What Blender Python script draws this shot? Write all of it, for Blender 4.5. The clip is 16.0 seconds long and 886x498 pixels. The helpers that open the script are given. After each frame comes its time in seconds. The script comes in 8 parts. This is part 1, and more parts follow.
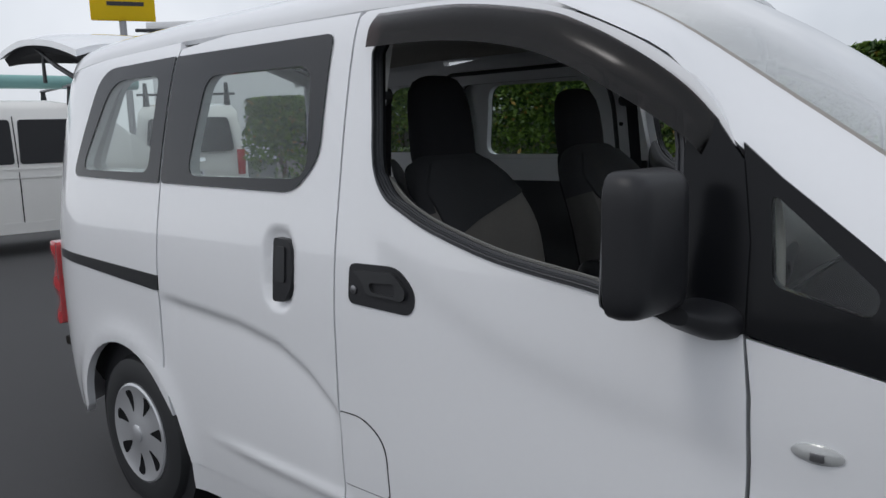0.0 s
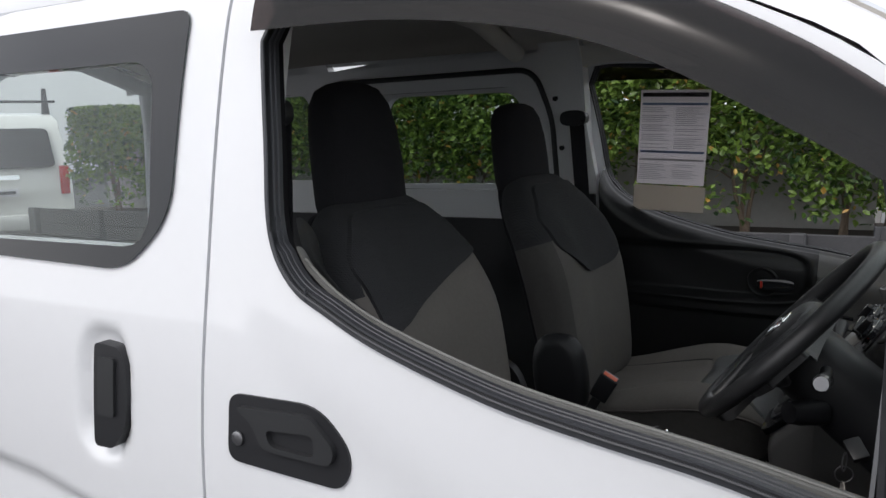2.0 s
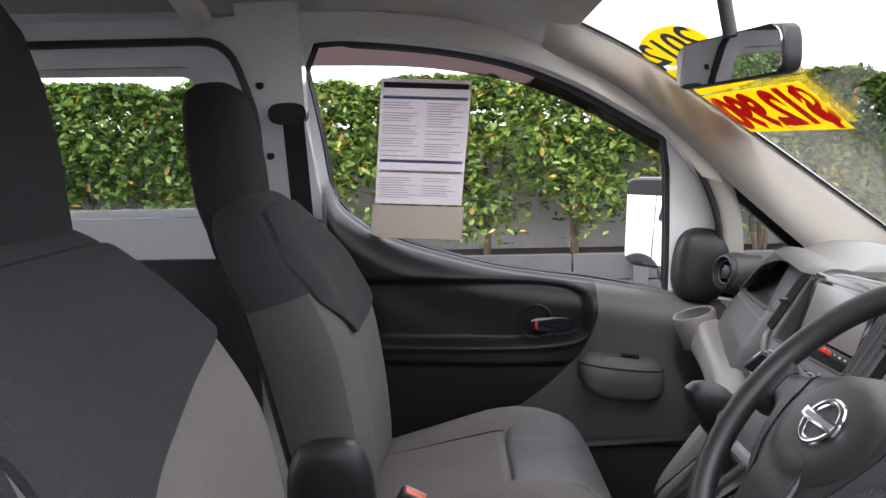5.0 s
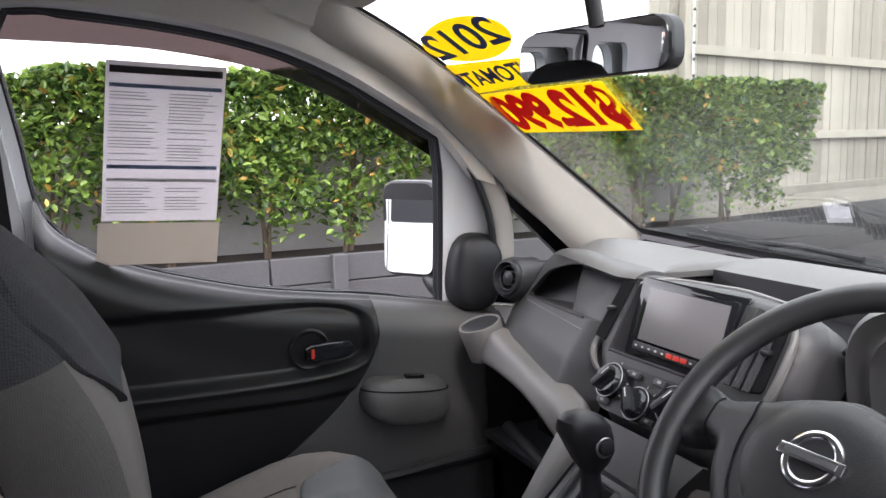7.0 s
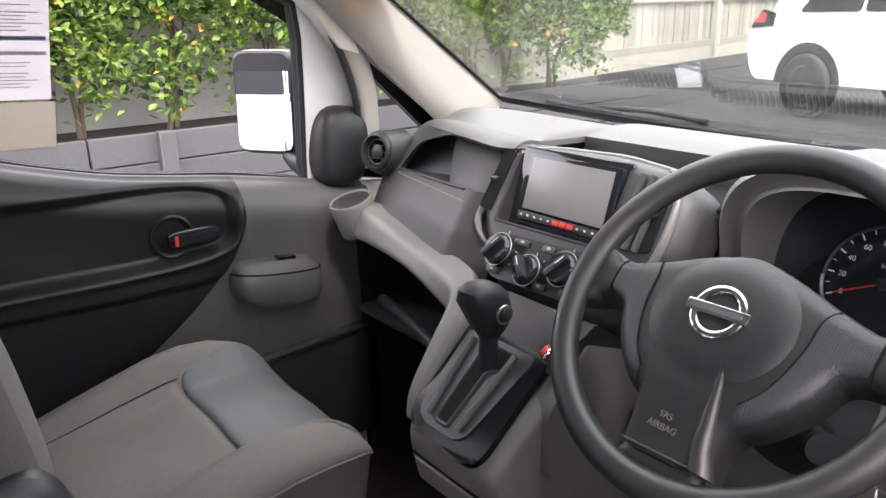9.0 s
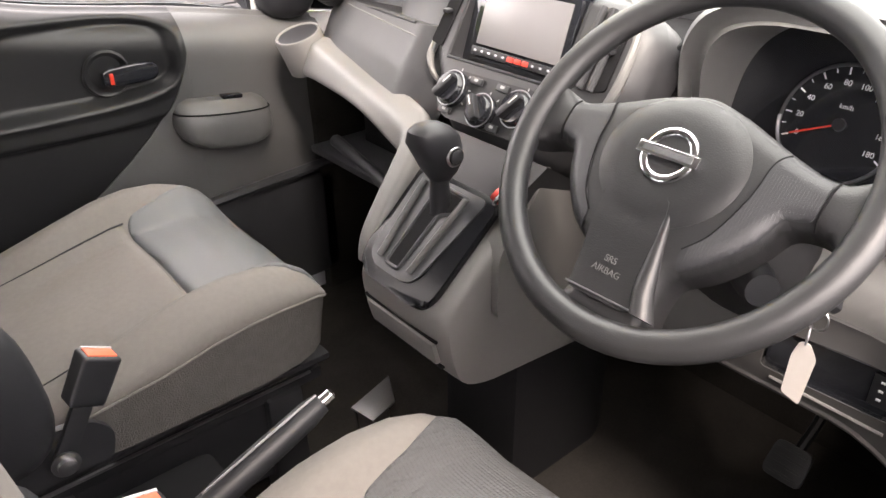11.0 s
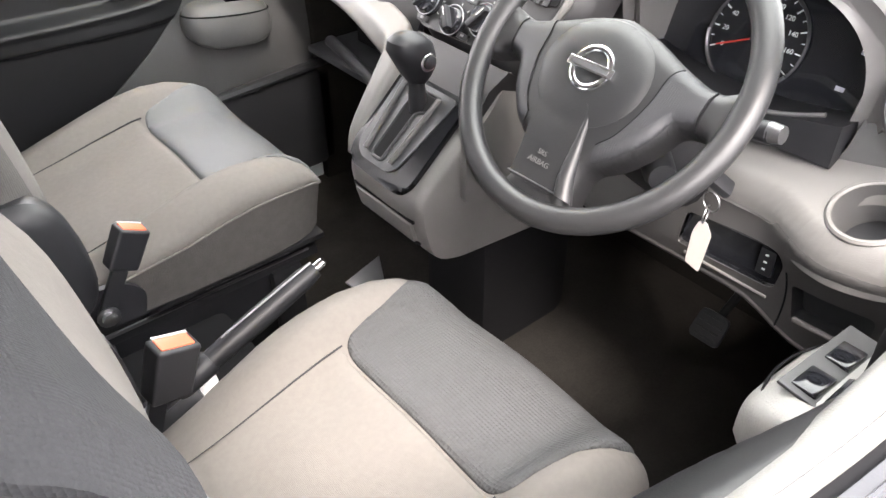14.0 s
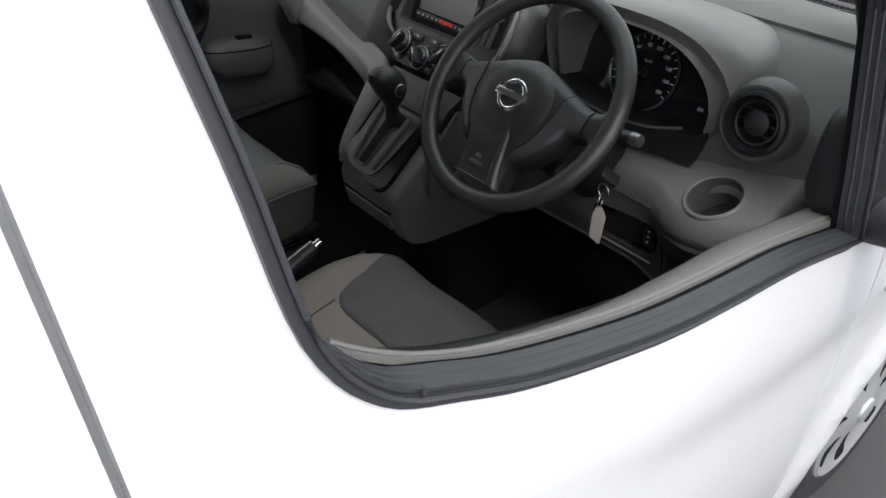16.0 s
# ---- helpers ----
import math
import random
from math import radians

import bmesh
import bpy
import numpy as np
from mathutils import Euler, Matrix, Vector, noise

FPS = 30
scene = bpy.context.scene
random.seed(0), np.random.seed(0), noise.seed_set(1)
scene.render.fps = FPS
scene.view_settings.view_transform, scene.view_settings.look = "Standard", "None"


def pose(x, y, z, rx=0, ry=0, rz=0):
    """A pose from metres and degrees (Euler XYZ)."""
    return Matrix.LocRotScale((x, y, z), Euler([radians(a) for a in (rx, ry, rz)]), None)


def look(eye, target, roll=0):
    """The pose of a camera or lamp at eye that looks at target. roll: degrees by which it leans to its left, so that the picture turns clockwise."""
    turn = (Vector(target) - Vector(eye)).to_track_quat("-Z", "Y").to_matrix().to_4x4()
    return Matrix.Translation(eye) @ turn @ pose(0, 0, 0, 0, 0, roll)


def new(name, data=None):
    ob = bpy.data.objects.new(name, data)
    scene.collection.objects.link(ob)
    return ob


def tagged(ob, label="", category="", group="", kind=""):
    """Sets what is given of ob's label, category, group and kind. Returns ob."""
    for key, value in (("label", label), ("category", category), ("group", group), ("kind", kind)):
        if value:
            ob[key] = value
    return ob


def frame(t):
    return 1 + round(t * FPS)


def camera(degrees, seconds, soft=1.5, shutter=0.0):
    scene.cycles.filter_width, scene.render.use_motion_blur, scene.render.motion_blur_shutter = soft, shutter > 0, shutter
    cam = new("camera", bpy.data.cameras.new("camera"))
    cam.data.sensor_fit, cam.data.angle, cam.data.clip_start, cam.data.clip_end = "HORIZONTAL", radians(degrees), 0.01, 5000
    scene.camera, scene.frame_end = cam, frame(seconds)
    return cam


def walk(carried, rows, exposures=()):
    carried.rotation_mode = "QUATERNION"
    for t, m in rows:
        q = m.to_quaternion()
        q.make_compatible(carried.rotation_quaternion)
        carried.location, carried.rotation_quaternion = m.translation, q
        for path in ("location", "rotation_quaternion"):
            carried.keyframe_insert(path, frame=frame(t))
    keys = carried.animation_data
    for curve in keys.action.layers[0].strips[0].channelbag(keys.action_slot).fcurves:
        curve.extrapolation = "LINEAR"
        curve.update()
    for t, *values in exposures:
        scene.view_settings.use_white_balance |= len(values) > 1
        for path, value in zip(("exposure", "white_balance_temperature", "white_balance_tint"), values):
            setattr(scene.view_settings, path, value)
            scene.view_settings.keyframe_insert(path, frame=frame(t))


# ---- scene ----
cam = camera(60.2, 16.0)
PATH = [
    (0, (1.521, -2.104, 1.401), (0.208, -0.627, 1.096), -1.9),
    (0.5, (1.352, -1.947, 1.403), (0.08, -0.431, 1.109), -1.9),
    (1, (1.192, -1.827, 1.41), (-0.023, -0.265, 1.12), -1.9),
    (1.5, (1.038, -1.733, 1.442), (-0.077, -0.099, 1.153), -1.7),
    (2, (0.914, -1.625, 1.45), (-0.084, 0.084, 1.161), -1.7),
    (2.5, (0.83, -1.498, 1.448), (-0.053, 0.274, 1.167), -2.0),
    (3, (0.727, -1.413, 1.451), (-0.032, 0.415, 1.166), -2.0),
    (5.5, (0.363, -0.971, 1.394), (0.56, 1.005, 1.153), -1.2),
    (6, (0.291, -0.918, 1.404), (0.73, 1.018, 1.16), -1.3),
    (6.5, (0.242, -0.859, 1.409), (0.897, 1.014, 1.159), -1.3),
    (7, (0.238, -0.772, 1.411), (1.052, 1.035, 1.146), -1.4),
    (7.5, (0.215, -0.723, 1.417), (1.152, 1.018, 1.117), -1.4),
    (8, (0.192, -0.704, 1.422), (1.232, 0.964, 1.053), -1.3),
    (8.5, (0.184, -0.702, 1.417), (1.296, 0.889, 0.936), -1.4),
    (9, (0.176, -0.705, 1.416), (1.325, 0.817, 0.811), -1.4),
    (11.5, (0.224, -0.694, 1.402), (1.306, 0.621, 0.354), -0.6),
    (12, (0.234, -0.709, 1.391), (1.289, 0.589, 0.293), -0.7),
    (12.5, (0.222, -0.726, 1.403), (1.247, 0.542, 0.244), -0.5),
    (13, (0.202, -0.759, 1.431), (1.214, 0.49, 0.24), -0.2),
    (13.5, (0.174, -0.803, 1.465), (1.182, 0.437, 0.262), -0.2),
    (14, (0.144, -0.845, 1.498), (1.145, 0.384, 0.279), -0.4),
    (14.5, (0.087, -0.897, 1.526), (1.122, 0.323, 0.326), 0.4),
    (15, (0.06, -0.951, 1.571), (1.093, 0.265, 0.364), 0.3),
    (15.5, (0.032, -1.034, 1.61), (1.055, 0.191, 0.404), -0.2),
    (16, (-0.026, -1.115, 1.648), (1.018, 0.123, 0.474), -0.1),
]
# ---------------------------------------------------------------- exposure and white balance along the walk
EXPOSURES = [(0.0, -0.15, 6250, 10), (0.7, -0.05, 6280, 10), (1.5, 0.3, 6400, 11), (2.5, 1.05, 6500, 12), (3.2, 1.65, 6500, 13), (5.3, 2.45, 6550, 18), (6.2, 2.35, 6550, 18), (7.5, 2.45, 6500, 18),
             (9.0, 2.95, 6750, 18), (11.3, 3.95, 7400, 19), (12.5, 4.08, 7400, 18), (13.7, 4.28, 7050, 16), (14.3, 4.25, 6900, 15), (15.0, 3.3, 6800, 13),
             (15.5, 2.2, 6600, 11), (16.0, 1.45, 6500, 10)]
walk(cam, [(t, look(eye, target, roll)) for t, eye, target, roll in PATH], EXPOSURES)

# ---------------------------------------------------------------- world and sun: bright overcast
SUN_ELEV, SUN_ROT = radians(52), radians(200)
world = bpy.data.worlds.new("sky")
scene.world = world
world.use_nodes = True
wn, wl = world.node_tree.nodes, world.node_tree.links
sky = wn.new("ShaderNodeTexSky")
sky.sky_type, sky.sun_disc, sky.sun_elevation, sky.sun_rotation, sky.dust_density = "NISHITA", False, SUN_ELEV, SUN_ROT, 4.0
cloud = wn.new("ShaderNodeTexNoise")
cloud.inputs["Scale"].default_value, cloud.inputs["Detail"].default_value = 2.2, 5.0
ramp = wn.new("ShaderNodeValToRGB")
ramp.color_ramp.elements[0].position, ramp.color_ramp.elements[0].color = 0.3, (7.0, 7.3, 7.8, 1)
ramp.color_ramp.elements[1].position, ramp.color_ramp.elements[1].color = 0.72, (11.5, 11.6, 11.8, 1)
mixer = wn.new("ShaderNodeMixRGB")
mixer.inputs[0].default_value = 0.85
wl.new(cloud.outputs["Fac"], ramp.inputs["Fac"])
wl.new(sky.outputs["Color"], mixer.inputs[1])
wl.new(ramp.outputs["Color"], mixer.inputs[2])
wl.new(mixer.outputs["Color"], wn["Background"].inputs["Color"])
wn["Background"].inputs["Strength"].default_value = 0.1
sun = new("sun", bpy.data.lights.new("sun", "SUN"))
sun.data.energy, sun.data.angle, sun.data.color = 0.6, radians(14), (1.0, 0.965, 0.92)
sun.matrix_world = look((0, 0, 30), (0 - 30 * math.cos(SUN_ELEV) * math.sin(SUN_ROT), 0 - 30 * math.cos(SUN_ELEV) * math.cos(SUN_ROT), 30 - 30 * math.sin(SUN_ELEV)))

# ---------------------------------------------------------------- materials


def material(name, color, rough=0.5, metal=0.0, vary=0.0, scale=8.0, grain=0.0, grain_scale=300.0, coat=0.0, tint=None, spec=0.5, rough_vary=0.0, per_object=0.0, island=0.0):
    """A node material: colour that varies at two scales, fine relief, optional clear coat."""
    m = bpy.data.materials.new(name)
    m.use_nodes = True
    n, l = m.node_tree.nodes, m.node_tree.links
    b = n["Principled BSDF"]
    b.inputs["Roughness"].default_value, b.inputs["Metallic"].default_value = rough, metal
    b.inputs["Coat Weight"].default_value, b.inputs["Coat Roughness"].default_value = coat, 0.04
    b.inputs["Specular IOR Level"].default_value = spec
    b.inputs["Base Color"].default_value = (*color, 1)
    co = n.new("ShaderNodeTexCoord")
    if vary or per_object or island:
        big, small = n.new("ShaderNodeTexNoise"), n.new("ShaderNodeTexNoise")
        big.inputs["Scale"].default_value, big.inputs["Detail"].default_value = scale, 4
        small.inputs["Scale"].default_value, small.inputs["Detail"].default_value = scale * 14, 3
        l.new(co.outputs["Object"], big.inputs["Vector"]), l.new(co.outputs["Object"], small.inputs["Vector"])
        add = n.new("ShaderNodeMath")
        add.operation = "MULTIPLY_ADD"
        add.inputs[1].default_value, add.inputs[2].default_value = 0.5, 0.0
        l.new(small.outputs["Fac"], add.inputs[0])
        both = n.new("ShaderNodeMath")
        both.operation = "MULTIPLY_ADD"
        both.inputs[1].default_value = 0.5
        l.new(big.outputs["Fac"], both.inputs[0]), l.new(add.outputs[0], both.inputs[2])
        mix = n.new("ShaderNodeMixRGB")
        dark = tint or tuple(c * (1 - vary) for c in color)
        mix.inputs[1].default_value, mix.inputs[2].default_value = (*dark, 1), (*(min(1, c * (1 + 0.5 * vary)) for c in color), 1)
        fac = both.outputs[0]
        source = None
        if per_object:
            source, amount = n.new("ShaderNodeObjectInfo").outputs["Random"], per_object
        if island:
            source, amount = n.new("ShaderNodeNewGeometry").outputs["Random Per Island"], island
        if source:
            shift = n.new("ShaderNodeMath")
            shift.operation = "MULTIPLY_ADD"
            shift.inputs[1].default_value = amount
            l.new(source, shift.inputs[0]), l.new(fac, shift.inputs[2])
            off = n.new("ShaderNodeMath")
            off.operation, off.use_clamp = "SUBTRACT", True
            off.inputs[1].default_value = amount / 2
            l.new(shift.outputs[0], off.inputs[0])
            fac = off.outputs[0]
        l.new(fac, mix.inputs[0]), l.new(mix.outputs[0], b.inputs["Base Color"])
        if rough_vary:
            rv = n.new("ShaderNodeMapRange")
            rv.inputs[3].default_value, rv.inputs[4].default_value = rough - rough_vary, rough + rough_vary
            l.new(fac, rv.inputs[0]), l.new(rv.outputs[0], b.inputs["Roughness"])
    if grain:
        g, bump = n.new("ShaderNodeTexNoise"), n.new("ShaderNodeBump")
        g.inputs["Scale"].default_value, g.inputs["Detail"].default_value = grain_scale, 2
        bump.inputs["Strength"].default_value, bump.inputs["Distance"].default_value = grain, 0.002
        l.new(co.outputs["Object"], g.inputs["Vector"]), l.new(g.outputs["Fac"], bump.inputs["Height"]), l.new(bump.outputs[0], b.inputs["Normal"])
    return m


def pane(name, color=(0.93, 0.95, 0.94), gloss=1.0, rough=0.01):
    """Thin window glass: clear with a tint, mirror-like by Fresnel."""
    m = bpy.data.materials.new(name)
    m.use_nodes = True
    n, l = m.node_tree.nodes, m.node_tree.links
    n.remove(n["Principled BSDF"])
    clear, shine, mix, face = n.new("ShaderNodeBsdfTransparent"), n.new("ShaderNodeBsdfGlossy"), n.new("ShaderNodeMixShader"), n.new("ShaderNodeLayerWeight")
    power, fres = n.new("ShaderNodeMath"), n.new("ShaderNodeMath")
    power.operation, fres.operation = "POWER", "MULTIPLY_ADD"
    face.inputs["Blend"].default_value = 0.5
    power.inputs[1].default_value, fres.inputs[1].default_value, fres.inputs[2].default_value = 5.0, 0.9 * gloss, 0.022 * gloss
    l.new(face.outputs["Facing"], power.inputs[0]), l.new(power.outputs[0], fres.inputs[0])
    clear.inputs["Color"].default_value = (*color, 1)
    shine.inputs["Roughness"].default_value = rough
    l.new(fres.outputs[0], mix.inputs[0]), l.new(clear.outputs[0], mix.inputs[1]), l.new(shine.outputs[0], mix.inputs[2])
    l.new(mix.outputs[0], n["Material Output"].inputs["Surface"])
    return m


def backlit(m, share):
    """Lets light through a thin sheet from behind."""
    n, l = m.node_tree.nodes, m.node_tree.links
    b, t, mix = n["Principled BSDF"], n.new("ShaderNodeBsdfTranslucent"), n.new("ShaderNodeMixShader")
    mix.inputs[0].default_value = share
    t.inputs["Color"].default_value = b.inputs["Base Color"].default_value
    for link in b.inputs["Base Color"].links:
        l.new(link.from_socket, t.inputs["Color"])
    l.new(b.outputs[0], mix.inputs[1]), l.new(t.outputs[0], mix.inputs[2])
    l.new(mix.outputs[0], n["Material Output"].inputs["Surface"])
    return m


def woven(name, color, scale=900.0, depth=0.5, vary=0.25, loose=0.25):
    """Seat cloth with a fine weave."""
    m = material(name, color, 0.9, 0, vary, 9.0, spec=0.2)
    n, l = m.node_tree.nodes, m.node_tree.links
    co = next(x for x in n if x.type == "TEX_COORD")
    wave = n.new("ShaderNodeTexVoronoi")
    wave.inputs["Scale"].default_value = scale / 4
    wave.inputs["Randomness"].default_value = loose
    bump = n.new("ShaderNodeBump")
    bump.inputs["Strength"].default_value, bump.inputs["Distance"].default_value = depth, 0.003
    l.new(co.outputs["Object"], wave.inputs["Vector"]), l.new(wave.outputs["Distance"], bump.inputs["Height"])
    l.new(bump.outputs[0], n["Principled BSDF"].inputs["Normal"])
    return m


PAINT = material("white_paint", (0.77, 0.78, 0.80), 0.32, 0, 0.03, 3.0, coat=1.0)
PAINT.node_tree.nodes["Principled BSDF"].inputs["Coat IOR"].default_value = 1.7
# near-black for joints and seals, also put where recesses lie in shade
GAP = material("joint_and_shade_dark", (0.008, 0.008, 0.009), 0.8, 0, 0.2, spec=0.1)
RUBBER = material("rubber_black", (0.020, 0.021, 0.023), 0.5, 0, 0.2, 12, 0.04, 500)
BLACK = material("plastic_black", (0.015, 0.0155, 0.018), 0.45, 0, 0.2, 9, 0.07, 900, rough_vary=0.08, spec=0.4)
PANELBLACK = material("panel_black", (0.008, 0.0085, 0.010), 0.16, 0, 0.2, 6, 0.05, 900, spec=0.2)
GLOSSBLACK = material("gloss_black", (0.012, 0.013, 0.016), 0.07, 0, 0.15, 6)
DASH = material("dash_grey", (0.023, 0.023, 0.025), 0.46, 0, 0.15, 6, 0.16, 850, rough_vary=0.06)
DARKTRIM = material("trim_charcoal", (0.024, 0.025, 0.028), 0.42, 0, 0.2, 7, 0.16, 850, rough_vary=0.06)
GREYTRIM = material("trim_grey", (0.125, 0.122, 0.119), 0.5, 0, 0.1, 6, 0.16, 850, rough_vary=0.05)
LIGHTTRIM = material("trim_beige", (0.40, 0.380, 0.350), 0.8, 0, 0.1, 5, 0.3, 500)
# hood grey raised to take in the sky sheen and haze over it
HOODHAZE = material("hood_hazed_grey", (0.140, 0.138, 0.137), 0.36, 0, 0.12, 6, 0.14, 850, rough_vary=0.05)
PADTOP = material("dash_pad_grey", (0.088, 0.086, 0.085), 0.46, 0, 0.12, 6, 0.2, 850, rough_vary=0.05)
# lining plastic lightened for the sun on the driver's armrest pod
PODLIT = material("pod_sunlit_grey", (0.32, 0.315, 0.30), 0.42, 0, 0.1, 6, 0.4, 450)
# lightened sill plastic that holds the sunlight on the driver's ledge
LEDGELIT = material("ledge_sunlit_grey", (0.150, 0.150, 0.143), 0.42, 0, 0.12, 6, 0.3, 450)
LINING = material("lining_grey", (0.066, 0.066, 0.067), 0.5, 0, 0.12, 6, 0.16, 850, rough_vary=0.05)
# trim grey darkened for the shade on the upright dash face
FASCIASHADE = material("fascia_shaded_grey", (0.048, 0.047, 0.047), 0.5, 0, 0.12, 6, 0.16, 850, rough_vary=0.05)
# darkened cloth that carries the shade on the backrest sides
SIDESHADE = woven("cloth_side_shaded", (0.074, 0.071, 0.069), 1500, 0.3)
SHOULDER = woven("cloth_shoulder", (0.036, 0.037, 0.040), 1100, 0.5)
DOORBLACK = material("lining_black", (0.010, 0.0104, 0.0115), 0.38, 0, 0.2, 7, 0.12, 850, spec=0.32)
SMOOTHBLACK = material("airbag_black", (0.017, 0.0172, 0.0185), 0.42, 0, 0.15, 6, 0.16, 760)
RIMBLACK = material("wheel_rim_black", (0.022, 0.0225, 0.024), 0.38, 0, 0.2, 7, 0.15, 900, rough_vary=0.06)
SEALGREY = material("seal_weathered", (0.036, 0.038, 0.044), 0.42, 0, 0.25, 14, 0.04, 500)
ZINC = material("zinc_plate", (0.62, 0.62, 0.61), 0.45, 0.2, 0.2, 20)
LINER = material("headliner_felt", (0.72, 0.70, 0.67), 0.95, 0, 0.15, 20, 0.5, 700, spec=0.1)
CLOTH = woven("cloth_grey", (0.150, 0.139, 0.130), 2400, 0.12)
# same cloth as CLOTH, darkened for the weaker light on the passenger backrest
BACKSHADE = woven("cloth_back_shaded", (0.112, 0.106, 0.102), 2400, 0.12)
INSERT = woven("cloth_charcoal", (0.066, 0.068, 0.070), 840, 0.7, 0.25, 0.0)
# smooth cloth; its grey is lifted for the windscreen's sheen on it
SMOOTHCLOTH = material("cloth_smooth_grey", (0.088, 0.091, 0.094), 0.55, 0, 0.12, 7, 0.25, 700, spec=0.5)
DARKCLOTH = woven("cloth_black", (0.02, 0.02, 0.023), 1500, 0.35)
FLEECE = material("felt_grey", (0.092, 0.088, 0.084), 0.95, 0, 0.45, 60, 0.9, 500, spec=0.1)
CARPET = material("carpet_dark", (0.025, 0.023, 0.021), 0.98, 0, 0.9, 16, 1.0, 600, tint=(0.008, 0.0075, 0.007), spec=0.05)
CHROME = material("chrome", (0.75, 0.76, 0.78), 0.12, 1.0, 0.08, 20)
SILVER = material("wheel_silver", (0.55, 0.56, 0.58), 0.32, 0.6, 0.1, 10, coat=0.4)
STEEL = material("steel_dull", (0.32, 0.32, 0.33), 0.38, 1.0, 0.2, 20)
GLASS = pane("window_glass")
SCREENGLASS = pane("windscreen_glass", (0.92, 0.95, 0.93), 2.3)
TINT = pane("side_glass_tinted", (0.80, 0.84, 0.83), 1.7)
SMOKE = pane("smoked_acrylic", (0.21, 0.175, 0.17), 1.5, 0.22)
MIRROR = material("mirror_silvering", (0.9, 0.91, 0.92), 0.0, 1.0)
SCREEN = material("screen_grey", (0.16, 0.155, 0.16), 0.25, 0, 0.05, 4)
RED = material("red_plastic", (0.55, 0.035, 0.02), 0.35, 0, 0.15, 30)
ORANGE = material("orange_plastic", (0.75, 0.13, 0.06), 0.4, 0, 0.15, 30)
TAILRED = material("lamp_red", (0.45, 0.015, 0.02), 0.12, 0, 0.2, 20, coat=1)
WHITEPAPER = backlit(material("paper_white", (0.86, 0.85, 0.90), 0.75, 0, 0.05, 5), 0.55)
INK = material("ink_grey", (0.44, 0.44, 0.48), 0.8, 0, 0.2, 80)
INKDARK = material("ink_dark", (0.05, 0.05, 0.06), 0.8, 0, 0.2, 80)
INKBLUE = material("ink_blue", (0.17, 0.24, 0.40), 0.8, 0, 0.15, 80)
YELLOW = backlit(material("sign_yellow", (0.90, 0.72, 0.02), 0.5, 0, 0.06, 10), 0.6)
SIGNBLUE = material("sign_blue", (0.03, 0.07, 0.28), 0.5, 0, 0.1, 10)
SIGNRED = backlit(material("sign_red", (0.80, 0.03, 0.04), 0.5, 0, 0.1, 10), 0.6)
SYMBOL = material("print_grey", (0.28, 0.28, 0.28), 0.5, 0, 0.05, 10)
WHITEINK = material("print_white", (0.75, 0.75, 0.75), 0.5, 0, 0.05, 10)
CLEARPLASTIC = pane("clear_sleeve", (0.93, 0.91, 0.88), 0.9)
FROSTED = backlit(material("sleeve_frosted", (0.66, 0.63, 0.60), 0.35, 0, 0.1, 12), 0.5)
ASPHALT = material("asphalt", (0.052, 0.052, 0.055), 0.85, 0, 0.35, 1.3, 0.8, 160, rough_vary=0.08)
TIMBER = material("timber_grey_stain", (0.060, 0.060, 0.064), 0.75, 0, 0.35, 4, 0.6, 60, per_object=0.25)
PALING = material("paling_weathered", (0.36, 0.34, 0.29), 0.85, 0, 0.5, 4, 0.6, 60, tint=(0.15, 0.135, 0.11), per_object=0.5)
CONCRETE = material("block_wall_render", (0.34, 0.33, 0.32), 0.9, 0, 0.25, 1.6, 0.5, 90)
SOIL = material("bark_soil", (0.035, 0.024, 0.018), 0.95, 0, 0.6, 12, 1.0, 50)
LEAF = backlit(material("hedge_leaf", (0.185, 0.28, 0.055), 0.36, 0, 0.4, 3, tint=(0.020, 0.058, 0.014), island=1.1), 0.4)
LEAFYELLOW = material("leaf_yellow", (0.36, 0.24, 0.05), 0.45, 0, 0.4, 5, tint=(0.30, 0.16, 0.03), island=0.8)
BARK = material("bark", (0.16, 0.12, 0.09), 0.9, 0, 0.5, 18, 0.8, 80)
FACADE = material("facade_pale", (0.85, 0.86, 0.87), 0.8, 0, 0.08, 0.6, 0.2, 30)
VANPAINT = material("van_cream_white", (0.78, 0.77, 0.74), 0.3, 0, 0.04, 2, coat=0.8)
DARKGLASS = material("dark_window", (0.012, 0.013, 0.016), 0.06, 0, 0.2, 3, spec=0.22)
TEAL = material("teal_board", (0.22, 0.42, 0.40), 0.4, 0, 0.12, 3)
AMBER = material("amber_lens", (0.75, 0.16, 0.02), 0.2, 0, 0.1, 10, coat=1)
CLEARLENS = material("repeater_lens", (0.42, 0.43, 0.43), 0.12, 0, 0.15, 25, coat=1)

# ---------------------------------------------------------------- mesh helpers


def finish(bm, name, mat, sharp=38):
    bmesh.ops.recalc_face_normals(bm, faces=bm.faces)
    me = bpy.data.meshes.new(name)
    bm.to_mesh(me)
    bm.free()
    me.materials.append(mat)
    me.shade_smooth()
    me.set_sharp_from_angle(angle=radians(sharp))
    return me


def part(name, bm, mat, parent=None, label="", sharp=38):
    """One mesh object under a thing or a part."""
    ob = new(name, finish(bm, name, mat, sharp))
    if parent:
        ob.parent = parent
    return tagged(ob, label)


def thing(name, label, category, group="", kind=""):
    return tagged(new(name), label, category, group, kind)


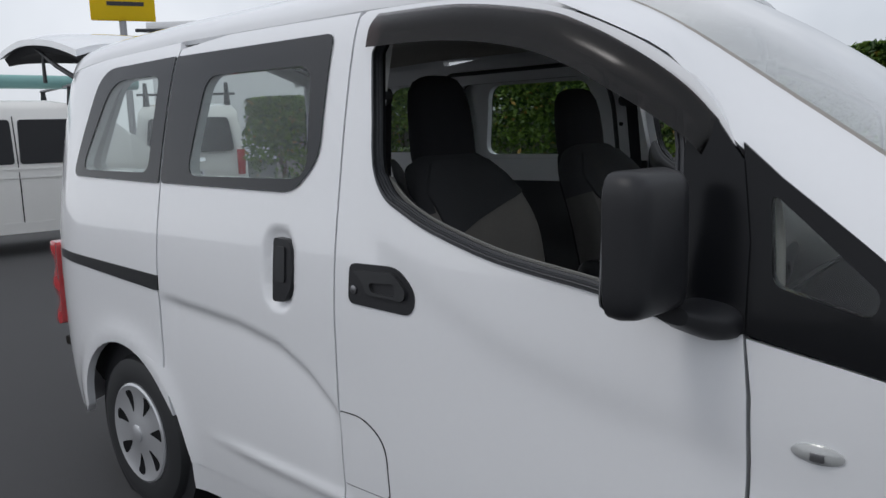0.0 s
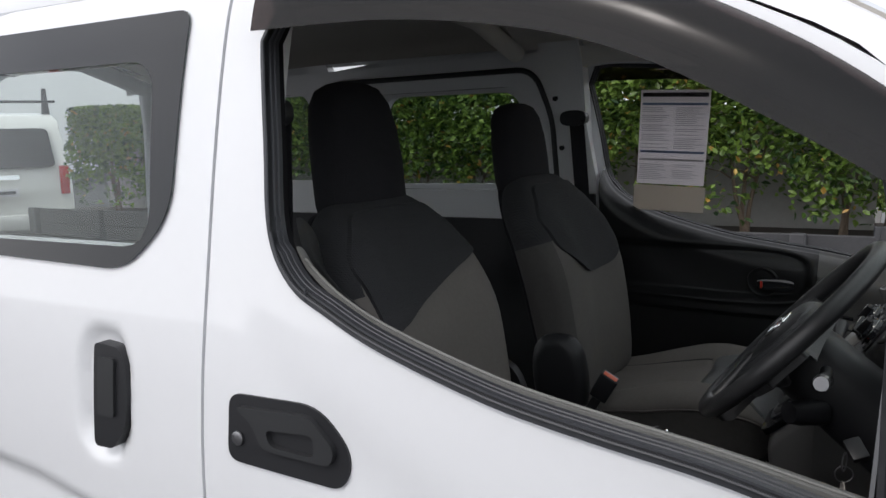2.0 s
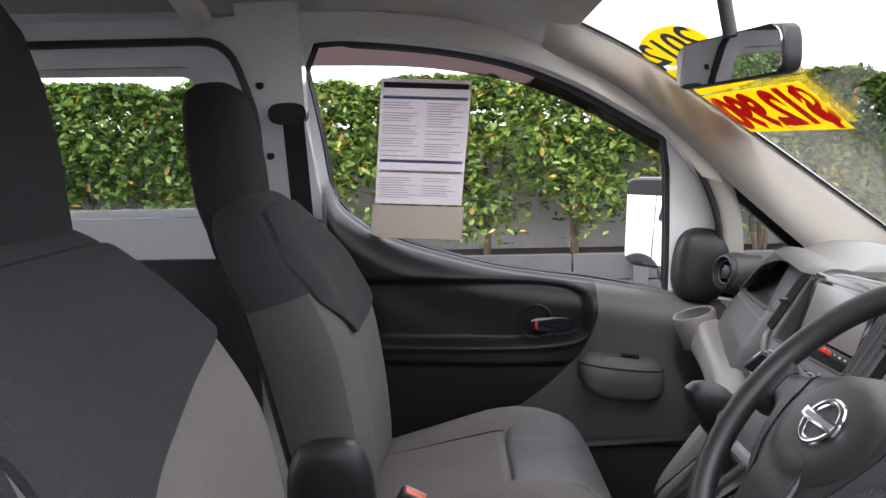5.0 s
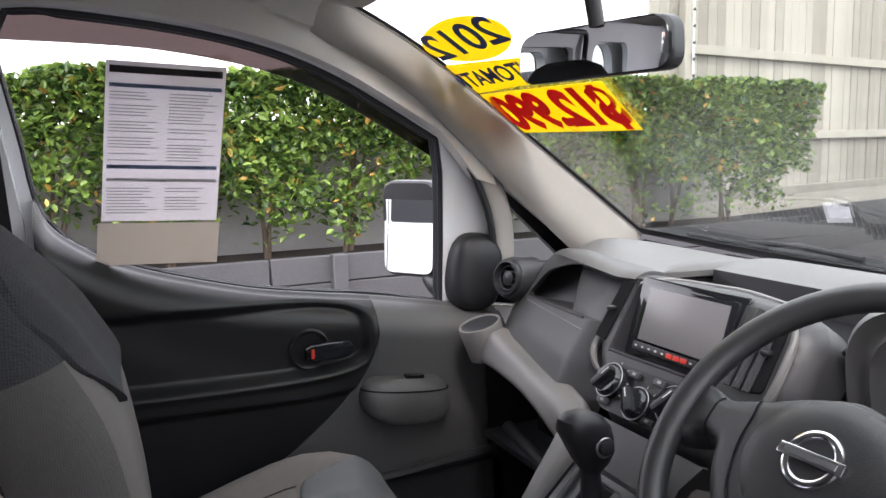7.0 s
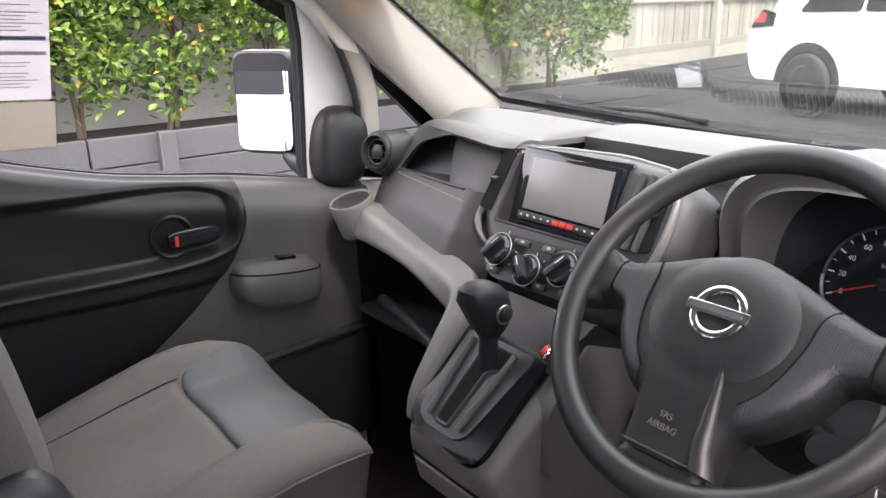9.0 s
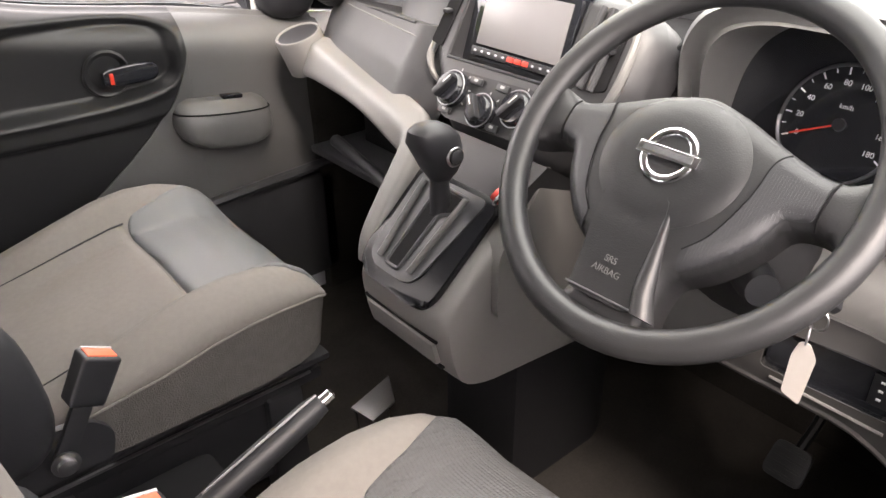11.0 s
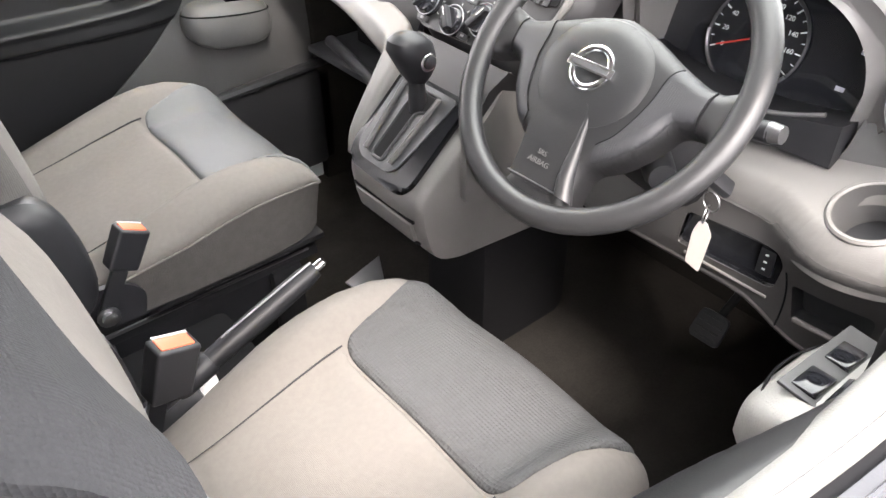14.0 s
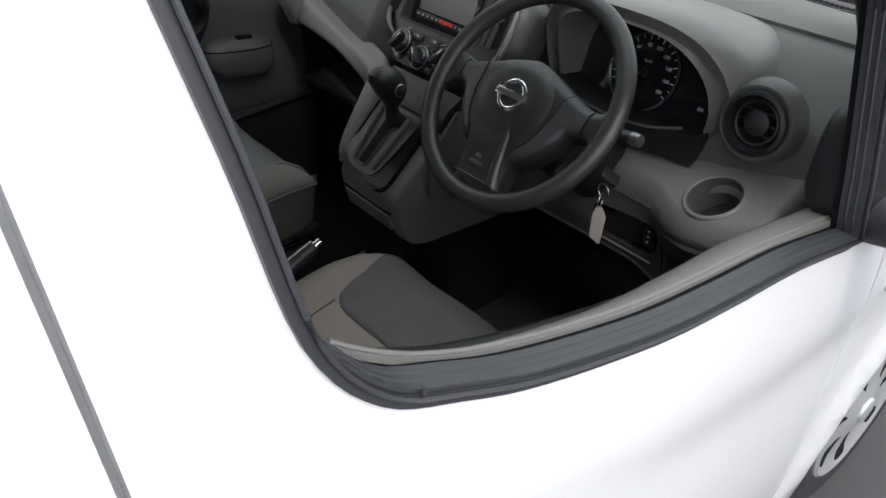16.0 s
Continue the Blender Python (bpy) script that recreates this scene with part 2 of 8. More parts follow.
def catmull(pts, n=8, closed=False):
    """A smooth curve through points."""
    P = [np.array(p, float) for p in pts]
    m, out = len(P), []
    for i in range(m if closed else m - 1):
        p0, p1, p2, p3 = (P[(i + k) % m] if closed else P[min(max(i + k, 0), m - 1)] for k in (-1, 0, 1, 2))
        for f in np.arange(n) / n:
            out.append(0.5 * (2 * p1 + (p2 - p0) * f + (2 * p0 - 5 * p1 + 4 * p2 - p3) * f * f + (3 * p1 - p0 - 3 * p2 + p3) * f ** 3))
    if not closed:
        out.append(P[-1])
    return out


def rounded(pts, r, n=5):
    """A polygon with its corners rounded; r one radius or one for each corner."""
    P, out = [np.array(p, float) for p in pts], []
    for i, p in enumerate(P):
        a, b = P[i - 1] - p, P[(i + 1) % len(P)] - p
        q = r[i] if isinstance(r, (list, tuple)) else r
        da, db = min(q, np.linalg.norm(a) * 0.48), min(q, np.linalg.norm(b) * 0.48)
        s, e = p + a / np.linalg.norm(a) * da, p + b / np.linalg.norm(b) * db
        for k in range(n + 1):
            f = k / n
            out.append((1 - f) ** 2 * s + 2 * f * (1 - f) * p + f * f * e)
    return out


def sheet(outer, holes, fn, thick, step=0.06, cuts=None):
    """A curved panel with holes: outline in two coordinates, laid by fn(u, v, depth) and given a thickness."""
    bm = bmesh.new()
    for loop in (outer, *holes):
        vs = [bm.verts.new((p[0], 0, p[1])) for p in loop]
        for i in range(len(vs)):
            bm.edges.new((vs[i - 1], vs[i]))
    bmesh.ops.triangle_fill(bm, use_beauty=True, use_dissolve=False, edges=bm.edges[:], normal=(0, -1, 0))
    us, vs = [p[0] for p in outer], [p[1] for p in outer]
    for axis, lo, hi in ((0, min(us), max(us)), (2, min(vs), max(vs))):
        for k in range(int(lo / step), int(hi / step) + 1):
            co, no = [0, 0, 0], [0, 0, 0]
            co[axis], no[axis] = k * step + 0.0007, 1
            bmesh.ops.bisect_plane(bm, geom=bm.verts[:] + bm.edges[:] + bm.faces[:], dist=1e-5, plane_co=co, plane_no=no)
    rim = [e for e in bm.edges if len(e.link_faces) == 1]
    flat = {v: (v.co.x, v.co.z) for v in bm.verts}
    faces = [[v for v in f.verts] for f in bm.faces]
    under = {v: bm.verts.new(fn(*flat[v], thick)) for v in list(flat)}
    for v, (a, b) in flat.items():
        v.co = fn(a, b, 0.0)
    for f in faces:
        bm.faces.new([under[v] for v in reversed(f)])
    for e in rim:
        a, b = e.verts
        bm.faces.new((a, b, under[b], under[a]))
    return bm


def edge_distance(loop):
    """A function that gives a point's distance to a closed outline."""
    A = np.array([p[:2] for p in loop], float)
    B = np.roll(A, -1, 0)
    D = B - A
    L = (D * D).sum(1) + 1e-12

    def dist(u, v):
        P = np.array((u, v)) - A
        t = np.clip((P * D).sum(1) / L, 0, 1)
        return float(np.sqrt(((P - D * t[:, None]) ** 2).sum(1)).min())
    return dist


def loft(rings, closed=True, caps=True):
    bm = bmesh.new()
    rows = [[bm.verts.new(p) for p in ring] for ring in rings]
    for a, b in zip(rows, rows[1:]):
        m = len(a)
        for i in range(m if closed else m - 1):
            j = (i + 1) % m
            bm.faces.new((a[i], a[j], b[j], b[i]))
    if caps and closed:
        bm.faces.new(list(reversed(rows[0]))), bm.faces.new(rows[-1])
    return bm


def tube(path, radius, n=10, caps=True, squash=1.0, up=(0, 0, 1)):
    """A bar along a path; radius one number or one a point."""
    P = [Vector(p) for p in path]
    rings = []
    for i, p in enumerate(P):
        d = (P[min(i + 1, len(P) - 1)] - P[max(i - 1, 0)]).normalized()
        u = Vector(up)
        if abs(d.dot(u)) > 0.95:
            u = Vector((0, 1, 0.01))
        a = d.cross(u).normalized()
        b = a.cross(d).normalized()
        r = radius[i] if isinstance(radius, (list, tuple, np.ndarray)) else radius
        rings.append([p + a * r * math.cos(t) + b * r * squash * math.sin(t) for t in (2 * math.pi * k / n for k in range(n))])
    return loft(rings, True, caps)


def ring_bm(R, r, m, n=48, k=12, squash=1.0):
    """A torus about z, placed by m."""
    bm = bmesh.new()
    rows = []
    for i in range(n):
        t = 2 * math.pi * i / n
        rows.append([bm.verts.new(m @ Vector(((R + r * math.cos(s)) * math.cos(t), (R + r * math.cos(s)) * math.sin(t), r * squash * math.sin(s)))) for s in (2 * math.pi * j / k for j in range(k))])
    for i in range(n):
        for j in range(k):
            bm.faces.new((rows[i][j], rows[(i + 1) % n][j], rows[(i + 1) % n][(j + 1) % k], rows[i][(j + 1) % k]))
    return bm


def box(size, m=None, bevel=0.0, seg=2, taper=1.0):
    """A box with rounded edges, centred on m; taper narrows its top."""
    bm = bmesh.new()
    bmesh.ops.create_cube(bm, size=1)
    for v in bm.verts:
        k = taper if v.co.z > 0 else 1
        v.co = Vector((v.co.x * size[0] * k, v.co.y * size[1] * k, v.co.z * size[2]))
    if bevel:
        bmesh.ops.bevel(bm, geom=bm.edges[:], offset=bevel, segments=seg, profile=0.6, affect="EDGES")
    if m is not None:
        bm.transform(m)
    return bm


def join(*bms):
    out = bms[0]
    for b in bms[1:]:
        me = bpy.data.meshes.new("tmp")
        b.to_mesh(me)
        b.free()
        out.from_mesh(me)
        bpy.data.meshes.remove(me)
    return out


def prism(outline, depth, m, bevel=0.0, seg=2):
    """An outline in x, y with a height along z (0 to depth), placed by m."""
    bm = bmesh.new()
    low, high = [bm.verts.new((p[0], p[1], 0)) for p in outline], [bm.verts.new((p[0], p[1], depth)) for p in outline]
    bm.faces.new(list(reversed(low)))
    top = bm.faces.new(high)
    for i in range(len(low)):
        bm.faces.new((low[i - 1], low[i], high[i], high[i - 1]))
    if bevel:
        bmesh.ops.bevel(bm, geom=list(top.edges), offset=bevel, segments=seg, profile=0.6, affect="EDGES")
    bm.transform(m)
    return bm


def lathe(profile, m, n=32, hollow=False):
    """A profile of (radius, height) turned about z, placed by m; hollow: a closed profile, a ring with no ends."""
    profile = list(profile) + [profile[0]] if hollow else profile
    rings = [[m @ Vector((r * math.cos(t), r * math.sin(t), h)) for t in (2 * math.pi * k / n for k in range(n))] for r, h in profile]
    return loft(rings, True, not hollow)


def grid(fn, us, vs, thick=None):
    """A surface fn(u, v) over two lists; thick(u, v) gives the point behind it."""
    bm = bmesh.new()
    rows = [[bm.verts.new(fn(u, v)) for v in vs] for u in us]
    for a, b in zip(rows, rows[1:]):
        for i in range(len(vs) - 1):
            bm.faces.new((a[i], a[i + 1], b[i + 1], b[i]))
    if thick:
        back = [[bm.verts.new(thick(u, v)) for v in vs] for u in us]
        for a, b in zip(back, back[1:]):
            for i in range(len(vs) - 1):
                bm.faces.new((b[i], b[i + 1], a[i + 1], a[i]))
        edge = lambda r: r[0] + [q[-1] for q in r[1:]] + r[-1][-2::-1] + [q[0] for q in r[-2:0:-1]]
        f, g = edge(rows), edge(back)
        for i in range(len(f)):
            bm.faces.new((f[i - 1], f[i], g[i], g[i - 1]))
    return bm


def words(name, text, size, mat, m, parent, depth=0.0006, squeeze=1.0, shear=0.0, bold=0.0):
    """Lettering in the built-in font as a mesh."""
    cu = bpy.data.curves.new(name, "FONT")
    cu.body, cu.size, cu.align_x, cu.align_y, cu.extrude, cu.shear, cu.offset = text, size, "CENTER", "CENTER", depth, shear, bold
    tmp = new("tmp_text", cu)
    bpy.context.view_layer.update()
    me = bpy.data.meshes.new_from_object(tmp.evaluated_get(bpy.context.evaluated_depsgraph_get()))
    bpy.data.objects.remove(tmp)
    me.transform(m @ Matrix.Diagonal((squeeze, 1, 1, 1)))
    me.materials.clear()
    me.materials.append(mat)
    ob = new(name, me)
    ob.parent = parent
    return ob


def frame_of(origin, xdir, ydir):
    """A placing matrix from an origin and the ways of its x and y."""
    x = Vector(xdir).normalized()
    z = x.cross(Vector(ydir)).normalized()
    y = z.cross(x)
    return Matrix(((x[0], y[0], z[0], origin[0]), (x[1], y[1], z[1], origin[1]), (x[2], y[2], z[2], origin[2]), (0, 0, 0, 1)))

# ---------------------------------------------------------------- ground and surroundings


def asphalt_ground():
    bm = grid(lambda u, v: (u, v, 0.0), [-600, -60, -20, -6, -2, 0, 2, 6, 20, 60, 600], [-600, -60, -20, -6, -2, 0, 2, 6, 20, 60, 600])
    ob = part("ground", bm, ASPHALT)
    tagged(ob, "dark grey asphalt yard of a car lot", "ground", kind="structure")


asphalt_ground()

# ---------------------------------------------------------------- the van's surfaces
PROFILE_Z = [0.15, 0.25, 0.40, 0.55, 0.70, 0.95, 1.10, 1.25, 1.40, 1.55, 1.69, 1.77, 1.82, 1.845, 1.85]
PROFILE_Y = [0.79, 0.81, 0.83, 0.838, 0.84, 0.838, 0.825, 0.80, 0.775, 0.745, 0.71, 0.66, 0.56, 0.35, 0.0]
fine_z = np.linspace(0.15, 1.85, 341)
fine_y = np.interp(fine_z, PROFILE_Z, PROFILE_Y)
for _ in range(3):
    fine_y = np.convolve(np.pad(fine_y, 8, mode="reflect", reflect_type="odd"), np.ones(17) / 17, "valid")
CREASE_X = [-2.2, -0.9, -0.45, -0.25, -0.12, 0.0, 0.02]
CREASE_Z = [0.93, 0.892, 0.862, 0.828, 0.77, 0.68, 0.665]
SWEEP_X = [0.05, 0.10, 0.20, 0.35, 0.55, 0.8, 1.07, 1.6]
SWEEP_Z = [1.28, 1.20, 1.10, 1.01, 0.925, 0.865, 0.83, 0.80]
AXLE_R, AXLE_F, HUB_Z = -1.213, 1.51, 0.30


def dish_depth(x, z):
    """The dished recess round the sliding door's handle."""
    r = abs((x + 0.235) / 0.066) ** 3 + abs((z - 1.032) / 0.112) ** 3
    k = min(1.0, max(0.0, (1.25 - r) / 0.75))
    return 0.016 * k * k * (3 - 2 * k) * (1 if -0.35 < x < -0.1 else 0)


def half_width(x, z):
    """Half the van's width at a station and a height."""
    y = float(np.interp(z, fine_z, fine_y))
    if x < -1.5:
        y -= 0.115 * min(1.2, (-1.5 - x) / 0.45) ** 2.2
    if x > 1.35:
        y -= 0.30 * ((x - 1.35) / 0.9) ** 2.4
    if 1.0 < x and z > 1.1:
        y -= 0.16 * (x - 1.0) ** 1.3 * min(1, (z - 1.1) / 0.25)
    if -0.93 < x < 0.02:
        d = z - float(np.interp(x, CREASE_X, CREASE_Z))
        if d < 0:
            y -= 0.021 * math.exp(d / 0.13) * (1 - math.exp(-(d / 0.020) ** 2)) * min(1, (x + 0.93) / 0.12, (0.02 - x) / 0.05)
        y += 0.009 * math.exp(-((z - 0.415 + 0.03 * x) / 0.02) ** 2) * min(1, max(0, (x + 0.7) / 0.3))
    if x > 0.06:
        d = z - float(np.interp(x, SWEEP_X, SWEEP_Z))
        y -= 0.010 * (1 / (1 + math.exp(d / 0.022))) * math.exp(min(0, d) / 0.30) * min(1, (x - 0.06) / 0.2)
    y -= dish_depth(x, z)
    for ax in (AXLE_R, AXLE_F):
        r = math.hypot(x - ax, z - HUB_Z)
        y += 0.016 * math.exp(-((r - 0.385) / 0.055) ** 2)
    return y


def flank(side):
    return lambda x, z, d: (x, side * (half_width(x, z) - d), z)


A_EDGE = [(0.64, 0.60, 1.70), (0.84, 0.63, 1.605), (1.12, 0.67, 1.42), (1.45, 0.72, 1.195)]
A_MID = [(0.68, 0, 1.76), (0.90, 0, 1.63), (1.22, 0, 1.41), (1.66, 0, 1.13)]


def curve_at(P, s):
    t = s * (len(P) - 1)
    i = min(int(t), len(P) - 2)
    f = t - i
    p0, p1, p2, p3 = (np.array(P[min(max(i + k, 0), len(P) - 1)], float) for k in (-1, 0, 1, 2))
    return 0.5 * (2 * p1 + (p2 - p0) * f + (2 * p0 - 5 * p1 + 4 * p2 - p3) * f * f + (3 * p1 - p0 - 3 * p2 + p3) * f ** 3)


def screen_at(s, v, inset=0.0):
    """The windscreen: s down its height, v across from -1 (driver) to 1."""
    e, c = curve_at(A_EDGE, s), curve_at(A_MID, s)
    w = v * v
    return Vector((c[0] + (e[0] - c[0]) * w - inset * 0.55, e[1] * v, c[2] + (e[2] - c[2]) * w - inset * 0.83))


CANT_X = [-2.05, -1.9, -1.4, -0.9, 0.0, 0.35, 0.62, 0.80, 0.93, 1.05, 1.2, 1.45, 1.62]
CANT_Z = [1.66, 1.68, 1.715, 1.728, 1.718, 1.706, 1.655, 1.583, 1.505, 1.425, 1.335, 1.185, 1.09]


def cant(x):
    return float(np.interp(x, CANT_X, CANT_Z))


WINDOW = catmull([(0.095, 1.60), (0.119, 1.45), (0.138, 1.32), (0.182, 1.25), (0.25, 1.213), (0.34, 1.176), (0.50, 1.131), (0.63, 1.108), (0.78, 1.087), (0.925, 1.054)], 5)[:-1]
WINDOW += catmull([(0.942, 1.052), (0.938, 1.2), (0.925, 1.415)], 3)[:-1]
WINDOW += catmull([(0.915, 1.43), (0.80, 1.495), (0.69, 1.553), (0.56, 1.602), (0.40, 1.635), (0.20, 1.655), (0.12, 1.652)], 4)


def arch(ax, r, z0, n=14, back=False):
    """Points of a wheel arch over z0, from its rear to its front, or back."""
    a0 = math.asin(min(1, (z0 - HUB_Z) / r)) if z0 > HUB_Z else -math.asin((HUB_Z - z0) / r)
    pts = [(ax - r * math.cos(t), HUB_Z + r * math.sin(t)) for t in np.linspace(a0, math.pi - a0, n)]
    return pts[::-1] if back else pts


DOOR_TOP = [(0.008, 1.712), (0.12, 1.712), (0.36, 1.70), (0.60, 1.655), (0.78, 1.582), (0.90, 1.512), (0.985, 1.43), (1.035, 1.33), (1.058, 1.2), (1.062, 1.045)]
DOOR = [(0.011, 0.30)] + catmull([(0.011, 0.5), (0.010, 0.9), (0.012, 1.3), (0.013, 1.70)], 4) + catmull(DOOR_TOP, 3)[1:] + catmull([(1.073, 0.94), (1.075, 0.78), (1.065, 0.6), (1.045, 0.30)], 4)
SLIDE = [(0.004, 0.30)] + [(-0.803, 0.30)] + [(p[0] + 0.004, p[1]) for p in arch(AXLE_R, 0.40, 0.30, 24, True)[1:9]] + [(-0.905, 0.62), (-0.907, 1.0), (-0.90, 1.26), (-0.868, 1.70)] + [(-0.6, 1.722), (-0.3, 1.718), (0.006, 1.712)] + [(0.005, 1.3), (0.003, 0.9), (0.004, 0.5)]
SLIDE_GLASS = rounded([(-0.8710, 1.676), (-0.8975, 1.26), (-0.182, 1.246), (-0.078, 1.335), (-0.072, 1.668)], [0.01, 0.02, 0.05, 0.06, 0.03])
SLIDE_CLEAR = rounded([(-0.665, 1.597), (-0.735, 1.285), (-0.122, 1.285), (-0.145, 1.590)], [0.06, 0.06, 0.07, 0.06])
QUARTER_GLASS = rounded([(-1.405, 1.672), (-1.575, 1.275), (-0.9115, 1.258), (-0.8815, 1.678)], [0.10, 0.05, 0.01, 0.01])
QUARTER_CLEAR = rounded([(-1.31, 1.622), (-1.50, 1.300), (-0.985, 1.292), (-0.965, 1.622)], [0.09, 0.06, 0.05, 0.05])
QUARTER = [(-0.916, 0.62), (-0.916, 1.0), (-0.909, 1.26), (-0.877, 1.70), (-0.9, 1.726), (-1.4, 1.714), (-1.80, 1.68)] + [(-1.9, 1.5), (-1.95, 1.2), (-1.97, 0.98), (-1.99, 0.55), (-1.98, 0.30)] + [(-1.62, 0.30)] + [(p[0], p[1]) for p in arch(AXLE_R, 0.365, 0.34, 20)[:-2]] + [(-0.862, 0.42)]
QUARTER = QUARTER[:-3] + [(-0.868, 0.46), (-0.89, 0.55)]
FENDER = [(1.068, 1.036)] + catmull([(1.081, 0.94), (1.083, 0.78), (1.073, 0.6), (1.053, 0.30)], 4) + [(1.14, 0.30)] + arch(AXLE_F, 0.36, 0.32, 20) + [(1.89, 0.30), (2.10, 0.32), (2.16, 0.5), (2.14, 0.72), (2.05, 0.84), (1.8, 0.93), (1.55, 0.985), (1.29, 1.0)]


def make_van():
    van = thing("van", "small white delivery van with its driver window down and tailgate up", "van")
    for side, word in ((-1, "right"), (1, "left")):
        f = flank(side)
        up = 0.002
        # front door: skin, trim inside, seals
        door = part("front_door", sheet(DOOR, [WINDOW], f, 0.030, 0.016), PAINT, van, "white front door with an open black-framed window" if side < 0 else "white front passenger door")
        c = np.mean(WINDOW, axis=0)

        def grown(loop, by):
            P = [np.array(p, float) for p in loop]
            out = []
            for i, p in enumerate(P):
                d = P[(i + 1) % len(P)] - P[i - 1]
                nrm = np.array([-d[1], d[0]])
                nrm /= np.linalg.norm(nrm) + 1e-9
                if (p - c) @ nrm < 0:
                    nrm = -nrm
                out.append(p + nrm * (max(by, -0.004) if p[0] < 0.17 and p[1] > 1.30 else by))
            return out
        part("window_seal", sheet(grown(WINDOW, 0.006), [grown(WINDOW, -0.010)], lambda x, z, d: f(x, z, d - 0.006), 0.030), SEALGREY, door, "weathered black rubber window surround")
        part("seal_bead", sheet(grown(WINDOW, -0.002), [grown(WINDOW, -0.007)], lambda x, z, d: f(x, z, d - 0.010), 0.010), BLACK, door)
        loop = grown(WINDOW, -0.004)
        for dep, r in ((-0.0105, 0.0022), (0.004, 0.0018), (0.014, 0.0020)):
            ring = [Vector(f(p[0], p[1], dep)) for p in (loop if dep < 0 else grown(WINDOW, -0.010))]
            part("seal_ridge", tube(ring + ring[:1], r, 6), SEALGREY, door)
        part("inner_lip", sheet(grown(WINDOW, 0.002), [grown(WINDOW, -0.005)], lambda x, z, d: f(x, z, d + (0.024 if side < 0 else 0.008)), 0.010 if side < 0 else 0.018), GAP if side < 0 else RUBBER, door)
        if side < 0:
            part("seal_joint", tube([f(0.212, 1.2335 + k, -0.0085 - 0.0015 * math.sin(k * 150)) for k in np.linspace(-0.006, 0.012, 5)], 0.0022, 6), SEALGREY, door)
        # sliding door with its flush glass
        slide = part("sliding_door", sheet(SLIDE, [SLIDE_CLEAR], f, 0.030, 0.0125), PAINT, van, "white sliding side door")
        glass = part("window", sheet(SLIDE_GLASS, [], lambda x, z, d: f(x, z, d - 0.003), 0.003, 0.09), TINT, slide, "tinted glass")
        glass.visible_shadow = False
        part("window_border", sheet(SLIDE_GLASS, [SLIDE_CLEAR], lambda x, z, d: f(x, z, d - 0.0055), 0.002, 0.09), GLOSSBLACK, slide, "black ceramic border")
        # rear quarter
        quarter = part("rear_quarter", sheet(QUARTER, [QUARTER_CLEAR], f, 0.030, 0.03), PAINT, van, "white rear quarter panel")
        glass = part("window", sheet(QUARTER_GLASS, [], lambda x, z, d: f(x, z, d - 0.003), 0.003, 0.09), TINT, quarter, "tinted glass")
        glass.visible_shadow = False
        part("window_border", sheet(QUARTER_GLASS, [QUARTER_CLEAR], lambda x, z, d: f(x, z, d - 0.0055), 0.002, 0.09), GLOSSBLACK, quarter, "black ceramic border")
        part("front_fender", sheet(FENDER, [], f, 0.012), PAINT, van, "white front wing")
        top_rail = [(p[0], p[1] - 0.004) for p in catmull(DOOR_TOP[:8], 3)] + [(0.99, 1.34), (0.94, 1.40)] + [(p[0], p[1] + 0.004) for p in WINDOW[-24:]] + [(0.02, 1.63)]
        part("upper_frame", sheet(top_rail, [], lambda x, z, d: f(x, z, d + 0.034), 0.045), LINER, van, "grey upper door frame")
        # dark inner body behind the gaps
        part("door_frame", sheet([(-0.03, 0.25), (-0.03, 1.725), (0.10 if side > 0 else 0.07, 1.725), (0.095 if side > 0 else 0.07, 1.2), (0.10 if side > 0 else 0.07, 0.25)], [], lambda x, z, d: f(x, z, d + 0.033), 0.05), PAINT, van)
        part("slide_frame", sheet([(-0.97, 0.62), (-0.95, 1.72), (-0.86, 1.72), (-0.87, 0.62)], [], lambda x, z, d: f(x, z, d + 0.033), 0.04), PAINT, van)
        part("sill", sheet([(-0.83, 0.19), (-0.81, 0.296), (1.12, 0.296), (1.13, 0.19)], [], lambda x, z, d: f(x, z, d + 0.006), 0.06), PAINT, van)
        # sliding rail
        part("slide_rail", sheet([(-1.72, 0.945), (-0.93, 0.895), (-0.908, 0.897), (-0.908, 0.947), (-1.72, 0.978)], [], lambda x, z, d: f(x, z, d - 0.004), 0.02), BLACK, van, "black sliding door rail")
        # tail lamp
        part("tail_lamp", sheet(rounded([(-1.86, 0.98), (-1.945, 0.99), (-1.965, 0.62), (-1.90, 0.62)], 0.02), [], lambda x, z, d: f(x, z, d - 0.018 - 0.035 * min(1, max(0, (-1.88 - x) / 0.06)) * (0.75 + 0.25 * math.cos((z - 0.8) * 40))), 0.06, 0.02), TAILRED, van, "red tail lamp")
    return van


def soft(stations, n=32, e=3.2, caps=True):
    """A padded form through stations of (centre, half width, half depth, way of width, way of depth)."""
    rings = []
    for c, hu, hv, du, dv in stations:
        ring = []
        for t in (2 * math.pi * k / n for k in range(n)):
            a, b = math.cos(t), math.sin(t)
            q = (abs(a) ** e + abs(b) ** e) ** (-1 / e)
            ring.append(Vector(c) + Vector(du) * hu * q * a + Vector(dv) * hv * q * b)
        rings.append(ring)
    return loft(rings, True, caps)

